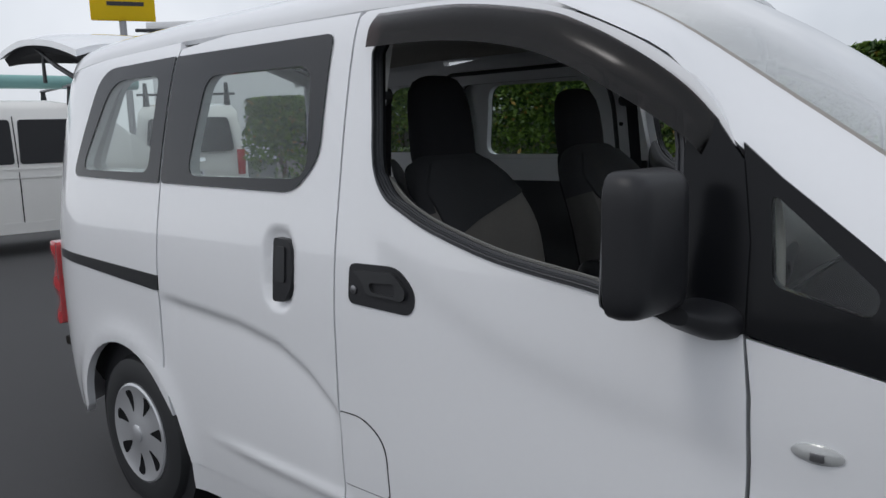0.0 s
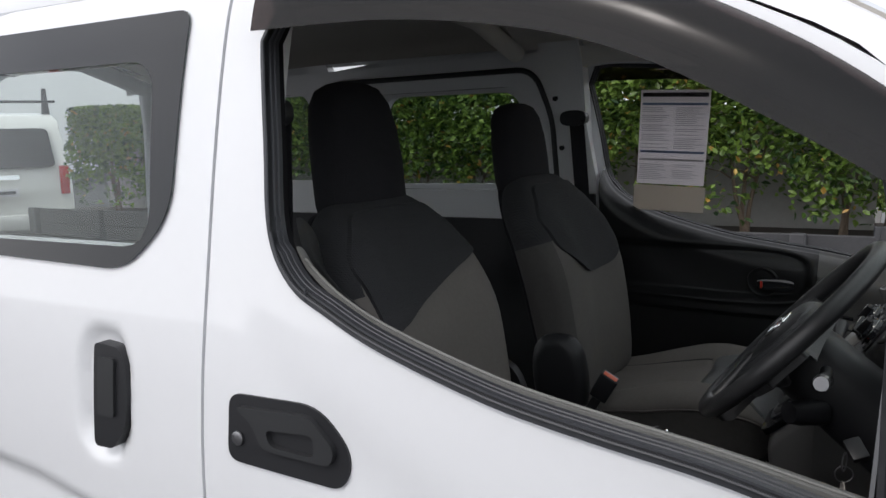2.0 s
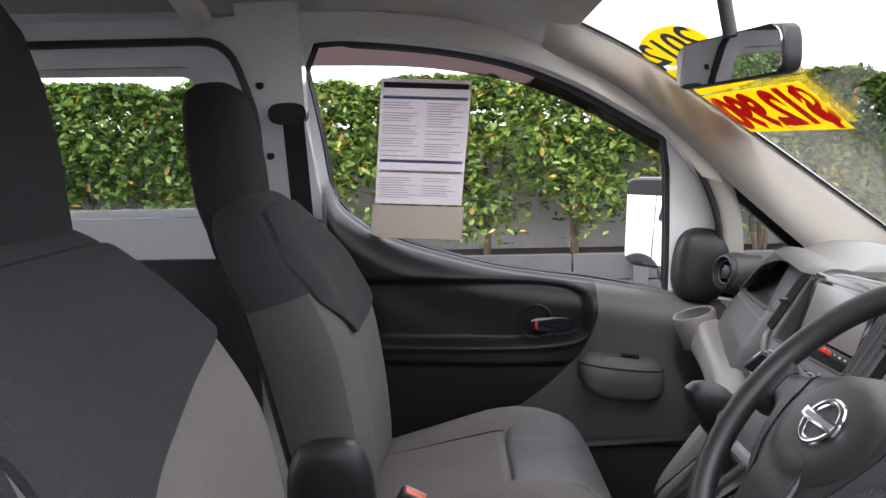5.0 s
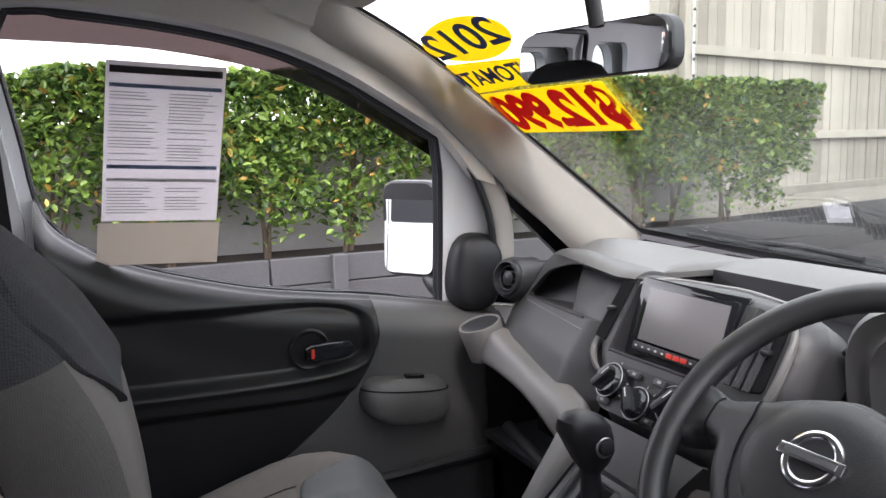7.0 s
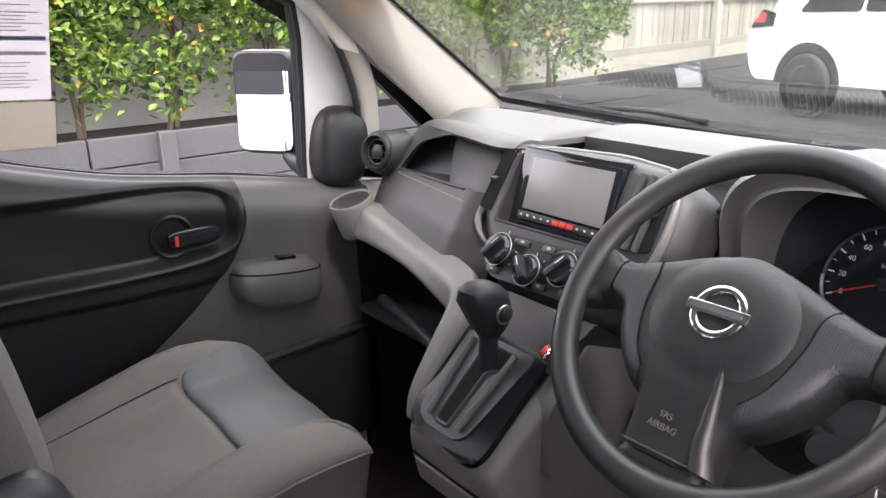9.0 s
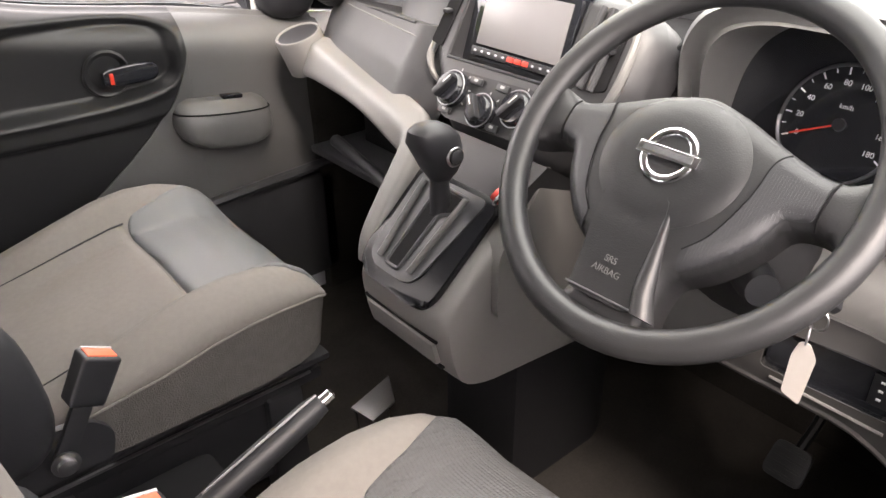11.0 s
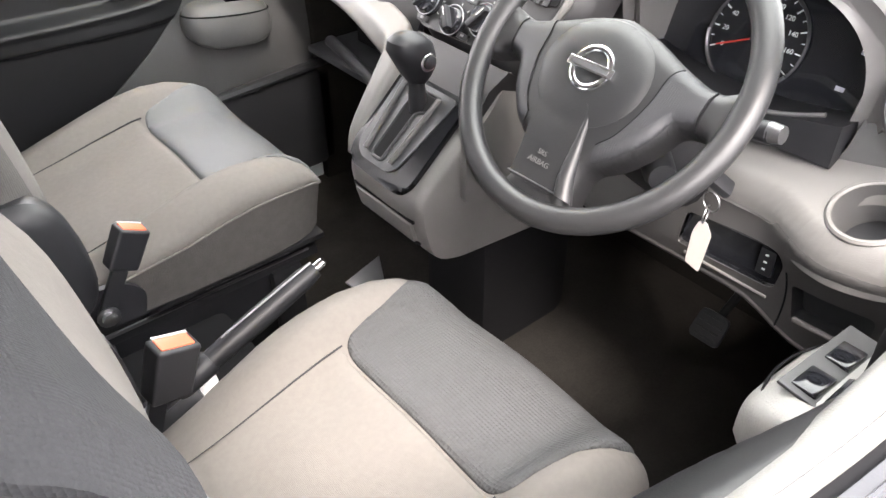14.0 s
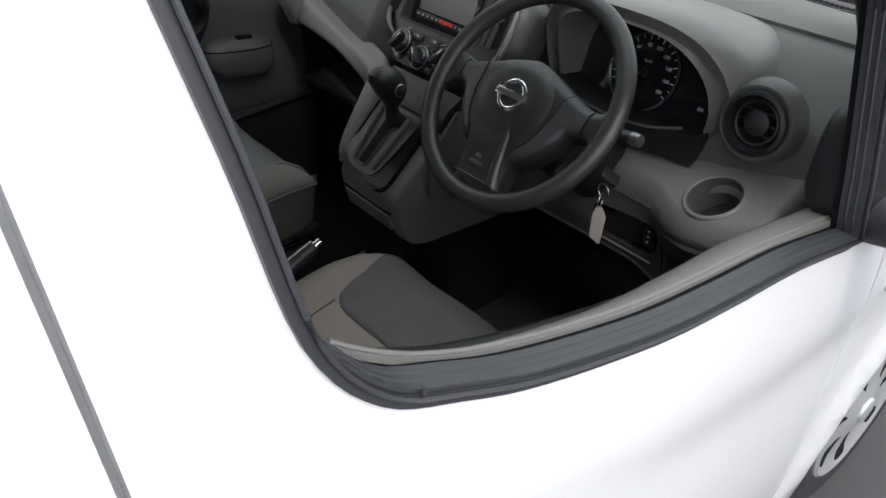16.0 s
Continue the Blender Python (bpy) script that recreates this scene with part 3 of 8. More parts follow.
def wheel(x, side, van):
    """A tyre with a silver plastic cover and seven dark pieces for its openings."""
    m = Matrix.Translation((x, side * 0.715, HUB_Z)) @ Matrix.Rotation(radians(90 if side < 0 else -90), 4, "X")
    w = part("wheel", lathe([(0.19, -0.09), (0.24, -0.095), (0.285, -0.085), (0.300, -0.06), (0.303, 0), (0.300, 0.06), (0.285, 0.085), (0.24, 0.098), (0.20, 0.092), (0.19, 0.08)], m, 56), RUBBER, van, "black tyre")
    holes = []
    for k in range(7):
        a = 2 * math.pi * k / 7 + 0.2
        wedge = [(0.078, a - 0.02), (0.120, a - 0.15), (0.166, a - 0.20), (0.171, a - 0.02), (0.166, a + 0.12), (0.120, a + 0.08)]
        holes.append(rounded([(r * math.cos(t), r * math.sin(t)) for r, t in wedge], 0.012, 3))
    cover = [(0.196, 0.080), (0.194, 0.094), (0.186, 0.099), (0.172, 0.094), (0.140, 0.088), (0.10, 0.089), (0.070, 0.094), (0.050, 0.100), (0.0, 0.102)]

    def bowl(u, v, d):
        h = float(np.interp(-math.hypot(u, v), [-p[0] for p in cover], [p[1] for p in cover]))
        return m @ Vector((u, v, h + 0.0012 - d))
    wc = part("wheel_cover", lathe([(0.0, 0.06)] + [(0.19, 0.06)] + cover, m, 64), SILVER, w, "silver plastic wheel cover")
    # near-black pieces laid on the cover, for the shade in its slots
    for hole in holes:
        part("slot_shade", sheet(hole, [], bowl, 0.004, 0.02), GAP, wc)
    part("brake_disc", lathe([(0.0, 0.02), (0.185, 0.02), (0.188, 0.03), (0.0, 0.045)], m, 40), BLACK, w)
    part("centre_cap", lathe([(0.0, 0.10), (0.034, 0.10), (0.033, 0.106), (0.028, 0.109), (0.0, 0.110)], m, 24), SILVER, w)
    part("wheel_well", lathe([(0.335, -0.11), (0.352, -0.11), (0.352, 0.06), (0.335, 0.06)], m, 40), BLACK, van, "dark wheel housing")


def door_handles(van, side):
    f = flank(side)
    # front door: recessed cup with a pull
    cup = rounded([(0.068, 1.078), (0.066, 0.976), (0.275, 0.966), (0.292, 0.995), (0.288, 1.03), (0.235, 1.08)], [0.022, 0.022, 0.02, 0.03, 0.03, 0.035])
    h = part("door_handle", sheet(cup, [], lambda x, z, d: f(x, z, d - 0.004), 0.012, 0.03), BLACK, van, "black recessed door handle")
    part("handle_pull", sheet(rounded([(0.085, 1.062), (0.12, 1.04), (0.14, 1.005), (0.262, 1.0), (0.27, 1.025), (0.225, 1.066)], 0.015), [rounded([(0.145, 1.035), (0.155, 1.012), (0.235, 1.008), (0.232, 1.04)], 0.012)], lambda x, z, d: f(x, z, d - 0.013), 0.01, 0.03), RUBBER, h)
    part("key_lock", lathe([(0, 0), (0.011, 0), (0.011, 0.003), (0.008, 0.0045), (0.0, 0.0045)], frame_of(f(0.088, 1.012, -0.005), (1, 0, 0), (0, 0, 1)) if side < 0 else frame_of(f(0.088, 1.012, -0.005), (-1, 0, 0), (0, 0, 1)), 20), STEEL, h)
    # sliding door: upright handle in a dished recess
    s = part("slide_handle", sheet(rounded([(-0.247, 1.122), (-0.249, 0.942), (-0.20, 0.944), (-0.168, 0.985), (-0.16, 1.04), (-0.168, 1.095), (-0.185, 1.118)], 0.012), [], lambda x, z, d: f(x, z, d - 0.008 - dish_depth(x, z)), 0.026, 0.03), BLACK, van, "black upright sliding door handle")
    part("handle_grip", sheet(rounded([(-0.232, 1.10), (-0.232, 1.0), (-0.19, 1.0), (-0.19, 1.10)], 0.008), [], lambda x, z, d: f(x, z, d - 0.013 - dish_depth(x, z)), 0.006, 0.03), RUBBER, s)


def door_mirror(van, side):
    """Upright black mirror on a stalk at the door's front corner."""
    at = Matrix.Translation((0.948, side * 0.978, 1.212)) @ Matrix.Rotation(radians(33 if side > 0 else -8), 4, "Z")
    rings = []
    for x, hw, hz in ((-0.020, 0.076, 0.113), (-0.015, 0.081, 0.118), (0.006, 0.083, 0.120), (0.030, 0.080, 0.116), (0.042, 0.073, 0.108), (0.049, 0.060, 0.094), (0.052, 0.042, 0.07)):
        ring = []
        for t in np.linspace(0, 2 * math.pi, 73)[:-1]:
            c, s = math.cos(t), math.sin(t)
            q = (abs(c) ** 7 + abs(s) ** 7) ** (-1 / 7)
            ring.append(at @ Vector((x, hw * q * c, hz * q * s)))
        rings.append(ring)
    m = part("door_mirror", loft(rings), BLACK, van, "large upright black door mirror")
    gm = at @ frame_of((-0.021, 0, 0), (0, -1, 0), (0.055, 0, 1))
    gl = prism(rounded([(-0.072, -0.108), (0.072, -0.108), (0.072, 0.108), (-0.072, 0.108)], 0.025), 0.003, gm)
    part("mirror_glass", gl, MIRROR, m, "mirror glass")
    f = flank(side)
    arm = [((0.978, side * 0.930, 1.088), 0.030, 0.016, (1, 0, -0.2), (0.2, 0, 1)), ((0.986, side * 0.895, 1.074), 0.040, 0.022, (1, 0, -0.2), (0.2, 0, 1)), ((0.998, side * 0.865, 1.066), 0.050, 0.028, (1, 0, -0.2), (0.2, 0, 1)), ((1.006, side * 0.838, 1.064), 0.057, 0.032, (1, 0, -0.1), (0.1, 0, 1)), ((1.008, side * 0.800, 1.064), 0.060, 0.034, (1, 0, -0.1), (0.1, 0, 1))]
    part("mirror_arm", soft(arm, 28, 2.8), BLACK, m, "black faired mirror foot")
    part("mirror_sail", sheet([(0.945, 1.054), (1.067, 1.045), (1.0635, 1.2), (1.042, 1.335), (0.988, 1.408), (0.935, 1.40)], [], lambda x, z, d: f(x, z, d - 0.006), 0.012), PANELBLACK, van, "black mirror base panel")
    yc = half_width(1.0, 1.12)
    part("mirror_cover", soft([((1.008 + dx, side * (yc - k), 1.128), a, b, (1, 0, -0.1), (0.1, 0, 1)) for k, a, b, dx in ((0.030, 0.062, 0.088, 0), (0.060, 0.062, 0.088, 0), (0.076, 0.058, 0.082, 0.002), (0.086, 0.048, 0.068, 0.004), (0.092, 0.028, 0.04, 0.006))], 28, 3.0), BLACK, van, "black inner mirror base cover")


def weather_shield(van, side):
    f = flank(side)
    low = catmull([(0.098, 1.612), (0.34, 1.604), (0.54, 1.573), (0.68, 1.528), (0.81, 1.46), (0.93, 1.385), (0.968, 1.345)], 6)
    top = catmull([(0.098, 1.697), (0.36, 1.686), (0.60, 1.642), (0.72, 1.598), (0.84, 1.533), (0.93, 1.468), (0.992, 1.405)], 6)

    # added black sheet over the white frame, so the shield looks dark
    dark_sheet = [(0.10, 1.692), (0.36, 1.681), (0.60, 1.636), (0.72, 1.592), (0.84, 1.527), (0.93, 1.460), (0.985, 1.400), (0.955, 1.40), (0.915, 1.432)] + [tuple(p) for p in catmull([(0.80, 1.497), (0.69, 1.555), (0.56, 1.604), (0.40, 1.637), (0.20, 1.657), (0.10, 1.650)], 3)]
    part("shield_dark_sheet", sheet(dark_sheet, [], lambda x, z, d: f(x, z, d - 0.002), 0.0015, 0.02), BLACK, van, "black sheet added behind the weather shield to darken it")

    def across(u, v, d=0.0):
        a, b = np.array(low[u]), np.array(top[u])
        x, z = b + (a - b) * v
        lift = (0.016 + 0.014 * min(1, max(0, (x - 0.5) / 0.2)) + 0.022 * math.sin(min(1.0, v * 1.8) * math.pi / 2)) * min(1.0, 0.12 + (len(low) - 1 - u) / 15)
        return f(x, z, d - lift)
    part("weather_shield", grid(across, list(range(len(low))), list(np.linspace(0, 1, 9)), lambda u, v: across(u, v, 0.003)), SMOKE, van, "smoked acrylic window weather shield", 60)


def build_shell(van):
    # roof
    def ztop(x):
        return float(np.interp(x, [-2.0, -1.7, -1.0, 0.0, 0.4, 0.68], [1.79, 1.832, 1.852, 1.855, 1.838, 1.765]))

    def section(x, t, inset=0.0):
        zr, yr = cant(x), half_width(x, cant(x))
        c, s = math.cos(t), math.sin(t)
        front = max(0.0, (x - 0.40) / 0.28) if x > 0.40 else 0
        yr -= 0.06 * front
        return (x - 0.04 * front * c * c, (yr - inset) * math.copysign(abs(c) ** 0.55, c), zr + (ztop(x) - zr) * s ** 0.9 - inset)
    xs = list(np.linspace(-1.93, 0.68, 30))
    ts = list(np.linspace(0, math.pi, 37))
    part("roof", grid(lambda u, v: section(u, v), xs, ts, lambda u, v: section(u, v, 0.012)), PAINT, van, "white roof panel")
    part("antenna", tube([(-0.02, 0.0, 1.853), (-0.10, 0.0, 1.90), (-0.14, 0, 1.905)], [0.022, 0.014, 0.006], 10), BLACK, van)
    liner = list(np.linspace(-0.12, 0.655, 14))
    part("headliner", grid(lambda u, v: section(u, v, 0.035), liner, ts[2:-2], lambda u, v: section(u, v, 0.022)), LINER, van, "grey felt front headliner")
    part("cargo_liner", grid(lambda u, v: section(u, v, 0.028), list(np.linspace(-1.85, -0.10, 16)), ts[2:-2], lambda u, v: section(u, v, 0.016)), LIGHTTRIM, van, "pale rear roof lining")
    part("header_beam", tube([(-0.11, -0.62, 1.70), (-0.11, -0.35, 1.775), (-0.11, 0, 1.795), (-0.11, 0.35, 1.775), (-0.11, 0.62, 1.70)], 0.028, 10), LINER, van)
    # windscreen and pillars
    ss = list(np.linspace(0, 1.0, 20))
    vs = list(np.linspace(-1, 1, 25))
    ws = part("windscreen", grid(lambda u, v: screen_at(u, v), ss, vs, lambda u, v: screen_at(u, v, 0.005)), SCREENGLASS, van, "clear windscreen")
    ws.visible_shadow = False
    for name, a, b in (("screen_border", (0, 1), (0.984, 1)), ("screen_border", (0, 1), (-1, -0.984)), ("screen_border", (0, 0.05), (-1, 1)), ("screen_border", (0.955, 1), (-1, 1))):
        part(name, grid(lambda u, v: screen_at(u, v, 0.0065), list(np.linspace(*a, 20)), list(np.linspace(*b, 20)), lambda u, v: screen_at(u, v, 0.008)), BLACK, van, "black ceramic screen border")
    lows = [(0.60, 1.668), (0.78, 1.586), (0.90, 1.516), (0.985, 1.405), (1.10, 1.30), (1.253, 1.184), (1.36, 1.105), (1.47, 1.04)]
    for side in (-1, 1):
        f = flank(side)

        def pillar(u, v, k=0.0):
            lo, e = curve_at([(a, 0, b) for a, b in lows], u), curve_at(A_EDGE, min(u, 1))
            a, b = Vector(f(lo[0], lo[2], k)), Vector((e[0] - 0.55 * k, side * (e[1] + 0.004), e[2] - 0.8 * k))
            mid = a.lerp(b, v)
            return mid + Vector((0.35, side * 0.5, 0.8)).normalized() * 0.009 * math.sin(v * math.pi) ** 0.8 * (1 - v) ** 0.7 * (1 if k == 0 else 0.1)
        part("a_pillar", grid(lambda u, v: pillar(u, v), ss, list(np.linspace(0, 1, 8)), lambda u, v: pillar(u, v, 0.02)), PAINT, van, "white windscreen pillar")

        def trim(u, v):
            e = curve_at(A_EDGE, u)
            lo = curve_at([(0.62, 0, 1.625), (0.80, 0, 1.54), (0.955, 0, 1.42), (1.095, 0, 1.295), (1.285, 0, 1.138)], u)
            a = Vector((lo[0], side * (half_width(lo[0], lo[2]) - 0.075), lo[2]))
            b = Vector((e[0] - 0.008, side * (e[1] - 0.004), e[2] - 0.012))
            out = Vector((-0.5, -side * 0.6, -0.2)).normalized() * 0.03
            return a.lerp(b, v) + out * min(1.0, 0.15 + u / 0.30) * math.sin(math.pi * min(1, max(0, v * 0.9 + 0.1))) ** 0.7 * (1 - 0.75 * v * v)
        part("pillar_trim", grid(trim, list(np.linspace(0, 1, 18)), list(np.linspace(0, 1, 9)), lambda u, v: Vector(trim(u, v)) + Vector((0.012, side * 0.012, 0.012))), LIGHTTRIM, van, "beige inner windscreen pillar trim")
        # second post behind the quarter glass
        post = catmull([(1.085, 0, 1.08), (1.078, 0, 1.18), (1.058, 0, 1.27), (1.015, 0, 1.36), (0.955, 0, 1.44), (0.88, 0, 1.51), (0.80, 0, 1.56), (0.70, 0, 1.605)], 5)
        st = [((p[0], side * (half_width(p[0], p[2]) - 0.058), p[2]), 0.026, 0.014, (0.9, 0, 0.35), (0, 1, 0.15)) for p in post]
        part("quarter_post", soft(st, 20, 3.0), LIGHTTRIM, van, "beige inner post beside the quarter window")
        part("post_seal", tube([(p[0] - 0.030, side * (half_width(p[0], p[2]) - 0.062), p[2] - 0.006) for p in post], 0.008, 8), RUBBER, van, "black rubber door seal")
        black = [(1.064, 1.044), (1.285, 1.004), (1.42, 1.015), (1.36, 1.10), (1.257, 1.188), (1.104, 1.306), (1.037, 1.365), (1.060, 1.2)]
        hole = rounded([(1.088, 1.285), (1.105, 1.13), (1.255, 1.092), (1.268, 1.13)], [0.025, 0.02, 0.02, 0.02])
        part("quarter_panel", sheet(black, [hole], lambda x, z, d: f(x, z, d - 0.001), 0.02), PANELBLACK, van, "black panel round the front quarter window")
        q = part("quarter_glass", sheet(hole, [], lambda x, z, d: f(x, z, d + 0.004), 0.004), GLASS, van, "small front quarter window")
        q.visible_shadow = False
        # inner side panels of the load area, white above and black below
        bpost = [(-0.06, 0.45), (-0.06, 1.70), (0.085, 1.70), (0.09, 1.55), (0.12, 1.30), (0.125, 0.45)] if side > 0 else [(-0.06, 0.45), (-0.06, 1.70), (0.06, 1.70), (0.07, 0.45)]
        part("b_pillar", sheet(bpost, [], lambda x, z, d: f(x, z, d + 0.055), 0.03), PAINT if side > 0 else BLACK, van, "white painted door pillar")
        if side > 0:
            part("pillar_bolt", lathe([(0, 0), (0.009, 0), (0.009, 0.002), (0, 0.002)], frame_of(f(0.004, 1.560, 0.0855), (1, 0, 0), (0, 0.18, 1)), 16), BLACK, van)
            part("pillar_bolt", lathe([(0, 0), (0.009, 0), (0.009, 0.002), (0, 0.002)], frame_of(f(0.013, 1.406, 0.0855), (1, 0, 0), (0, 0.18, 1)), 16), BLACK, van)
        inner = [(-1.80, 1.16), (-1.72, 1.69), (-0.05, 1.70), (-0.05, 1.16)]
        hole_a = rounded([(-0.80, 1.605), (-0.80, 1.268), (-0.115, 1.268), (-0.115, 1.605)], 0.06)
        hole_b = rounded([(-1.36, 1.625), (-1.50, 1.30), (-0.98, 1.30), (-0.98, 1.625)], 0.06)
        part("inner_panel", sheet(inner, [hole_a, hole_b], lambda x, z, d: f(x, z, d + 0.06), 0.02), PAINT, van, "white painted inner body side")
        part("inner_seal", sheet([(p[0] * 1.0 + (0.012 if p[0] > -0.4 else -0.012), p[1] + (0.012 if p[1] > 1.45 else -0.012)) for p in hole_a], [hole_a], lambda x, z, d: f(x, z, d + 0.052), 0.012), RUBBER, van)
        aperture = rounded([(-0.86, 1.20), (-0.86, 1.652), (-0.055, 1.652), (-0.010, 1.50), (-0.008, 1.20)], [0.01, 0.05, 0.06, 0.05, 0.01])
        part("opening_seal", tube([f(p[0], p[1], 0.092) for p in aperture if p[1] > 1.205], 0.009, 8), RUBBER, van, "black rubber seal round the side door opening")
        part("lower_trim", sheet([(-1.85, 0.42), (-1.80, 1.17), (-0.05, 1.17), (-0.05, 0.42)], [], lambda x, z, d: f(x, z, d + 0.085), 0.02), DARKTRIM, van, "black lower load area lining")
        door_handles(van, side)
        door_mirror(van, side)
        weather_shield(van, side)
        for ax in (AXLE_R, AXLE_F):
            wheel(ax, side, van)
    # fuel flap, repeater
    f = flank(-1)
    flap = rounded([(0.012, 0.672), (0.012, 0.47), (0.182, 0.47), (0.178, 0.62), (0.10, 0.674)], [0.004, 0.01, 0.02, 0.05, 0.05])
    part("fuel_flap_gap", sheet([(p[0] + (0.003 if p[0] > 0.05 else 0), p[1] + (0.003 if p[1] > 0.55 else -0.003)) for p in flap], [], lambda x, z, d: f(x, z, d - 0.0007), 0.004), GAP, van)
    part("fuel_flap", sheet(flap, [], lambda x, z, d: f(x, z, d - 0.002), 0.004), PAINT, van, "white fuel filler flap")
    lens = [(1.19 + 0.041 * math.cos(t), 0.865 + 0.017 * math.sin(t)) for t in np.linspace(0, 2 * math.pi, 33)[:-1]]

    def domed(x, z, d):
        r = math.hypot((x - 1.19) / 0.041, (z - 0.865) / 0.017)
        return f(x, z, d - 0.003 - 0.008 * max(0, 1 - r * r))
    rep = part("side_repeater", sheet(lens, [], domed, 0.004, 0.01), CLEARLENS, van, "clear oval side indicator")
    part("bulb", box((0.022, 0.003, 0.014), Matrix.Translation(f(1.192, 0.863, -0.0115)), 0.001), STEEL, rep)
    # bonnet, scuttle, front
    def bonnet(u, v):
        c, e = curve_at([(1.64, 0, 1.115), (1.85, 0, 1.06), (2.05, 0, 0.97), (2.20, 0, 0.83)], u), curve_at([(1.44, 0.735, 1.10), (1.60, 0.745, 1.0), (1.85, 0.69, 0.90), (2.04, 0.60, 0.80)], u)
        return Vector((c[0] + (e[0] - c[0]) * v ** 4, e[1] * v, c[2] + (e[2] - c[2]) * v ** 2))
    part("bonnet", grid(bonnet, ss, vs, lambda u, v: bonnet(u, v) - Vector((0, 0, 0.02))), PAINT, van, "white bonnet")
    part("scuttle", grid(lambda u, v: Vector(screen_at(1.0, v)).lerp(bonnet(0.0, v), u) + Vector((0, 0, -0.02 + 0.012 * math.sin(u * 3.14))), list(np.linspace(0, 1, 5)), vs), BLACK, van, "black plastic scuttle panel")
    rows = []
    for z, k in ((0.22, -0.04), (0.30, 0.0), (0.50, 0.03), (0.66, 0.02), (0.80, -0.02), (0.88, -0.07)):
        rows.append([(2.22 + k - 0.42 * abs(v) ** 2.6, 0.735 * v, z) for v in np.linspace(-1, 1, 25)])
    part("front_bumper", loft(rows, False, False), PAINT, van, "white front bumper")
    rows = []
    for z, k in ((0.25, 0.0), (0.35, -0.03), (0.55, -0.03), (0.58, 0.06)):
        rows.append([(-2.01 + k + 0.14 * abs(v) ** 3, 0.70 * v, z) for v in np.linspace(-1, 1, 21)])
    part("rear_bumper", loft(rows, False, False), PAINT, van, "white rear bumper")
    # floors
    part("load_floor", box((2.0, 1.45, 0.04), Matrix.Translation((-1.02, 0, 0.52)), 0.01), CARPET, van, "dark load floor")
    part("cab_floor", box((1.5, 1.46, 0.03), Matrix.Translation((0.65, 0, 0.385)), 0.008), CARPET, van, "dark cab carpet")
    part("toe_board", box((0.02, 1.46, 0.75), pose(1.50, 0, 0.70, 0, 14, 0), 0.005), CARPET, van)
    part("firewall", box((0.03, 1.46, 0.62), Matrix.Translation((1.44, 0, 0.68)), 0.006), CARPET, van, "dark carpeted firewall")
    for side in (-1, 1):
        part("kick_panel", box((0.46, 0.03, 0.66), Matrix.Translation((1.24, side * 0.715, 0.66)), 0.006), CARPET, van, "dark carpeted kick panel")
    part("bulkhead", box((0.03, 1.44, 0.16), Matrix.Translation((-0.04, 0, 0.46)), 0.005), CARPET, van)
    part("underbody", box((3.2, 1.1, 0.12), Matrix.Translation((0.1, 0, 0.30)), 0.02), BLACK, van)
    # wipers resting at the foot of the screen
    for y0, y1 in ((0.62, 0.05), (0.02, -0.58)):
        pts = [Vector(screen_at(0.988, v)) + Vector((0.012, 0, 0.008)) for v in np.linspace(y0 / 0.71, y1 / 0.71, 9)]
        w = part("wiper", tube(pts, 0.006, 8), BLACK, van, "black windscreen wiper")
        part("wiper_arm", tube([pts[5] + Vector((0, 0, 0.012)), pts[3] + Vector((0.03, 0, 0.012)), pts[1] + Vector((0.08, 0, -0.01))], 0.007, 8), BLACK, w)
    # tailgate, lifted, with strut, strap and wiper

    def gate(u, v, d=0.0):
        x, z = curve_at([(-1.80, 0, 1.835), (-2.1, 0, 1.905), (-2.45, 0, 1.935), (-2.75, 0, 1.90)], u)[[0, 2]]
        return Vector((x + 0.03 * v * v, 0.655 * v * (1 - 0.05 * u), z - 0.02 * v * v - 0.03 * abs(v) ** 8 - d))
    g = part("tailgate", grid(gate, list(np.linspace(0, 1, 16)), vs, lambda u, v: gate(u, v, 0.028)), PAINT, van, "white tailgate lifted open")
    part("tailgate_lining", grid(lambda u, v: gate(u, v * 0.96, 0.034), list(np.linspace(0.02, 0.98, 16)), vs, lambda u, v: gate(u, v * 0.93, 0.075)), BLACK, g, "black tailgate lining")
    part("gas_strut", tube([(-1.78, -0.60, 1.63), (-2.1, -0.60, 1.745), (-2.34, -0.60, 1.85)], [0.012, 0.011, 0.006], 8), BLACK, g)
    part("pull_strap", tube([(-2.36, -0.55, 1.86), (-2.37, -0.55, 1.78), (-2.37, -0.55, 1.69)], [0.006, 0.013, 0.016], 8, squash=0.5), BLACK, g, "black pull strap")
    part("rear_wiper", tube([(-1.93, -0.30, 1.905), (-1.96, 0.0, 1.925), (-1.93, 0.25, 1.925)], [0.008, 0.012, 0.008], 8), BLACK, g)
    part("tailgate_latch", box((0.09, 0.10, 0.05), Matrix.Translation((-2.70, -0.52, 1.868)), 0.012), STEEL, g)
    part("rear_frame", tube([(-1.93, -0.70, 0.60), (-1.92, -0.69, 1.0), (-1.86, -0.655, 1.4), (-1.79, -0.58, 1.68), (-1.80, -0.3, 1.775), (-1.80, 0.3, 1.775), (-1.79, 0.58, 1.68), (-1.86, 0.655, 1.4), (-1.92, 0.69, 1.0), (-1.93, 0.70, 0.60)], 0.035, 10), PAINT, van)


van = make_van()
build_shell(van)

# ---------------------------------------------------------------- seats


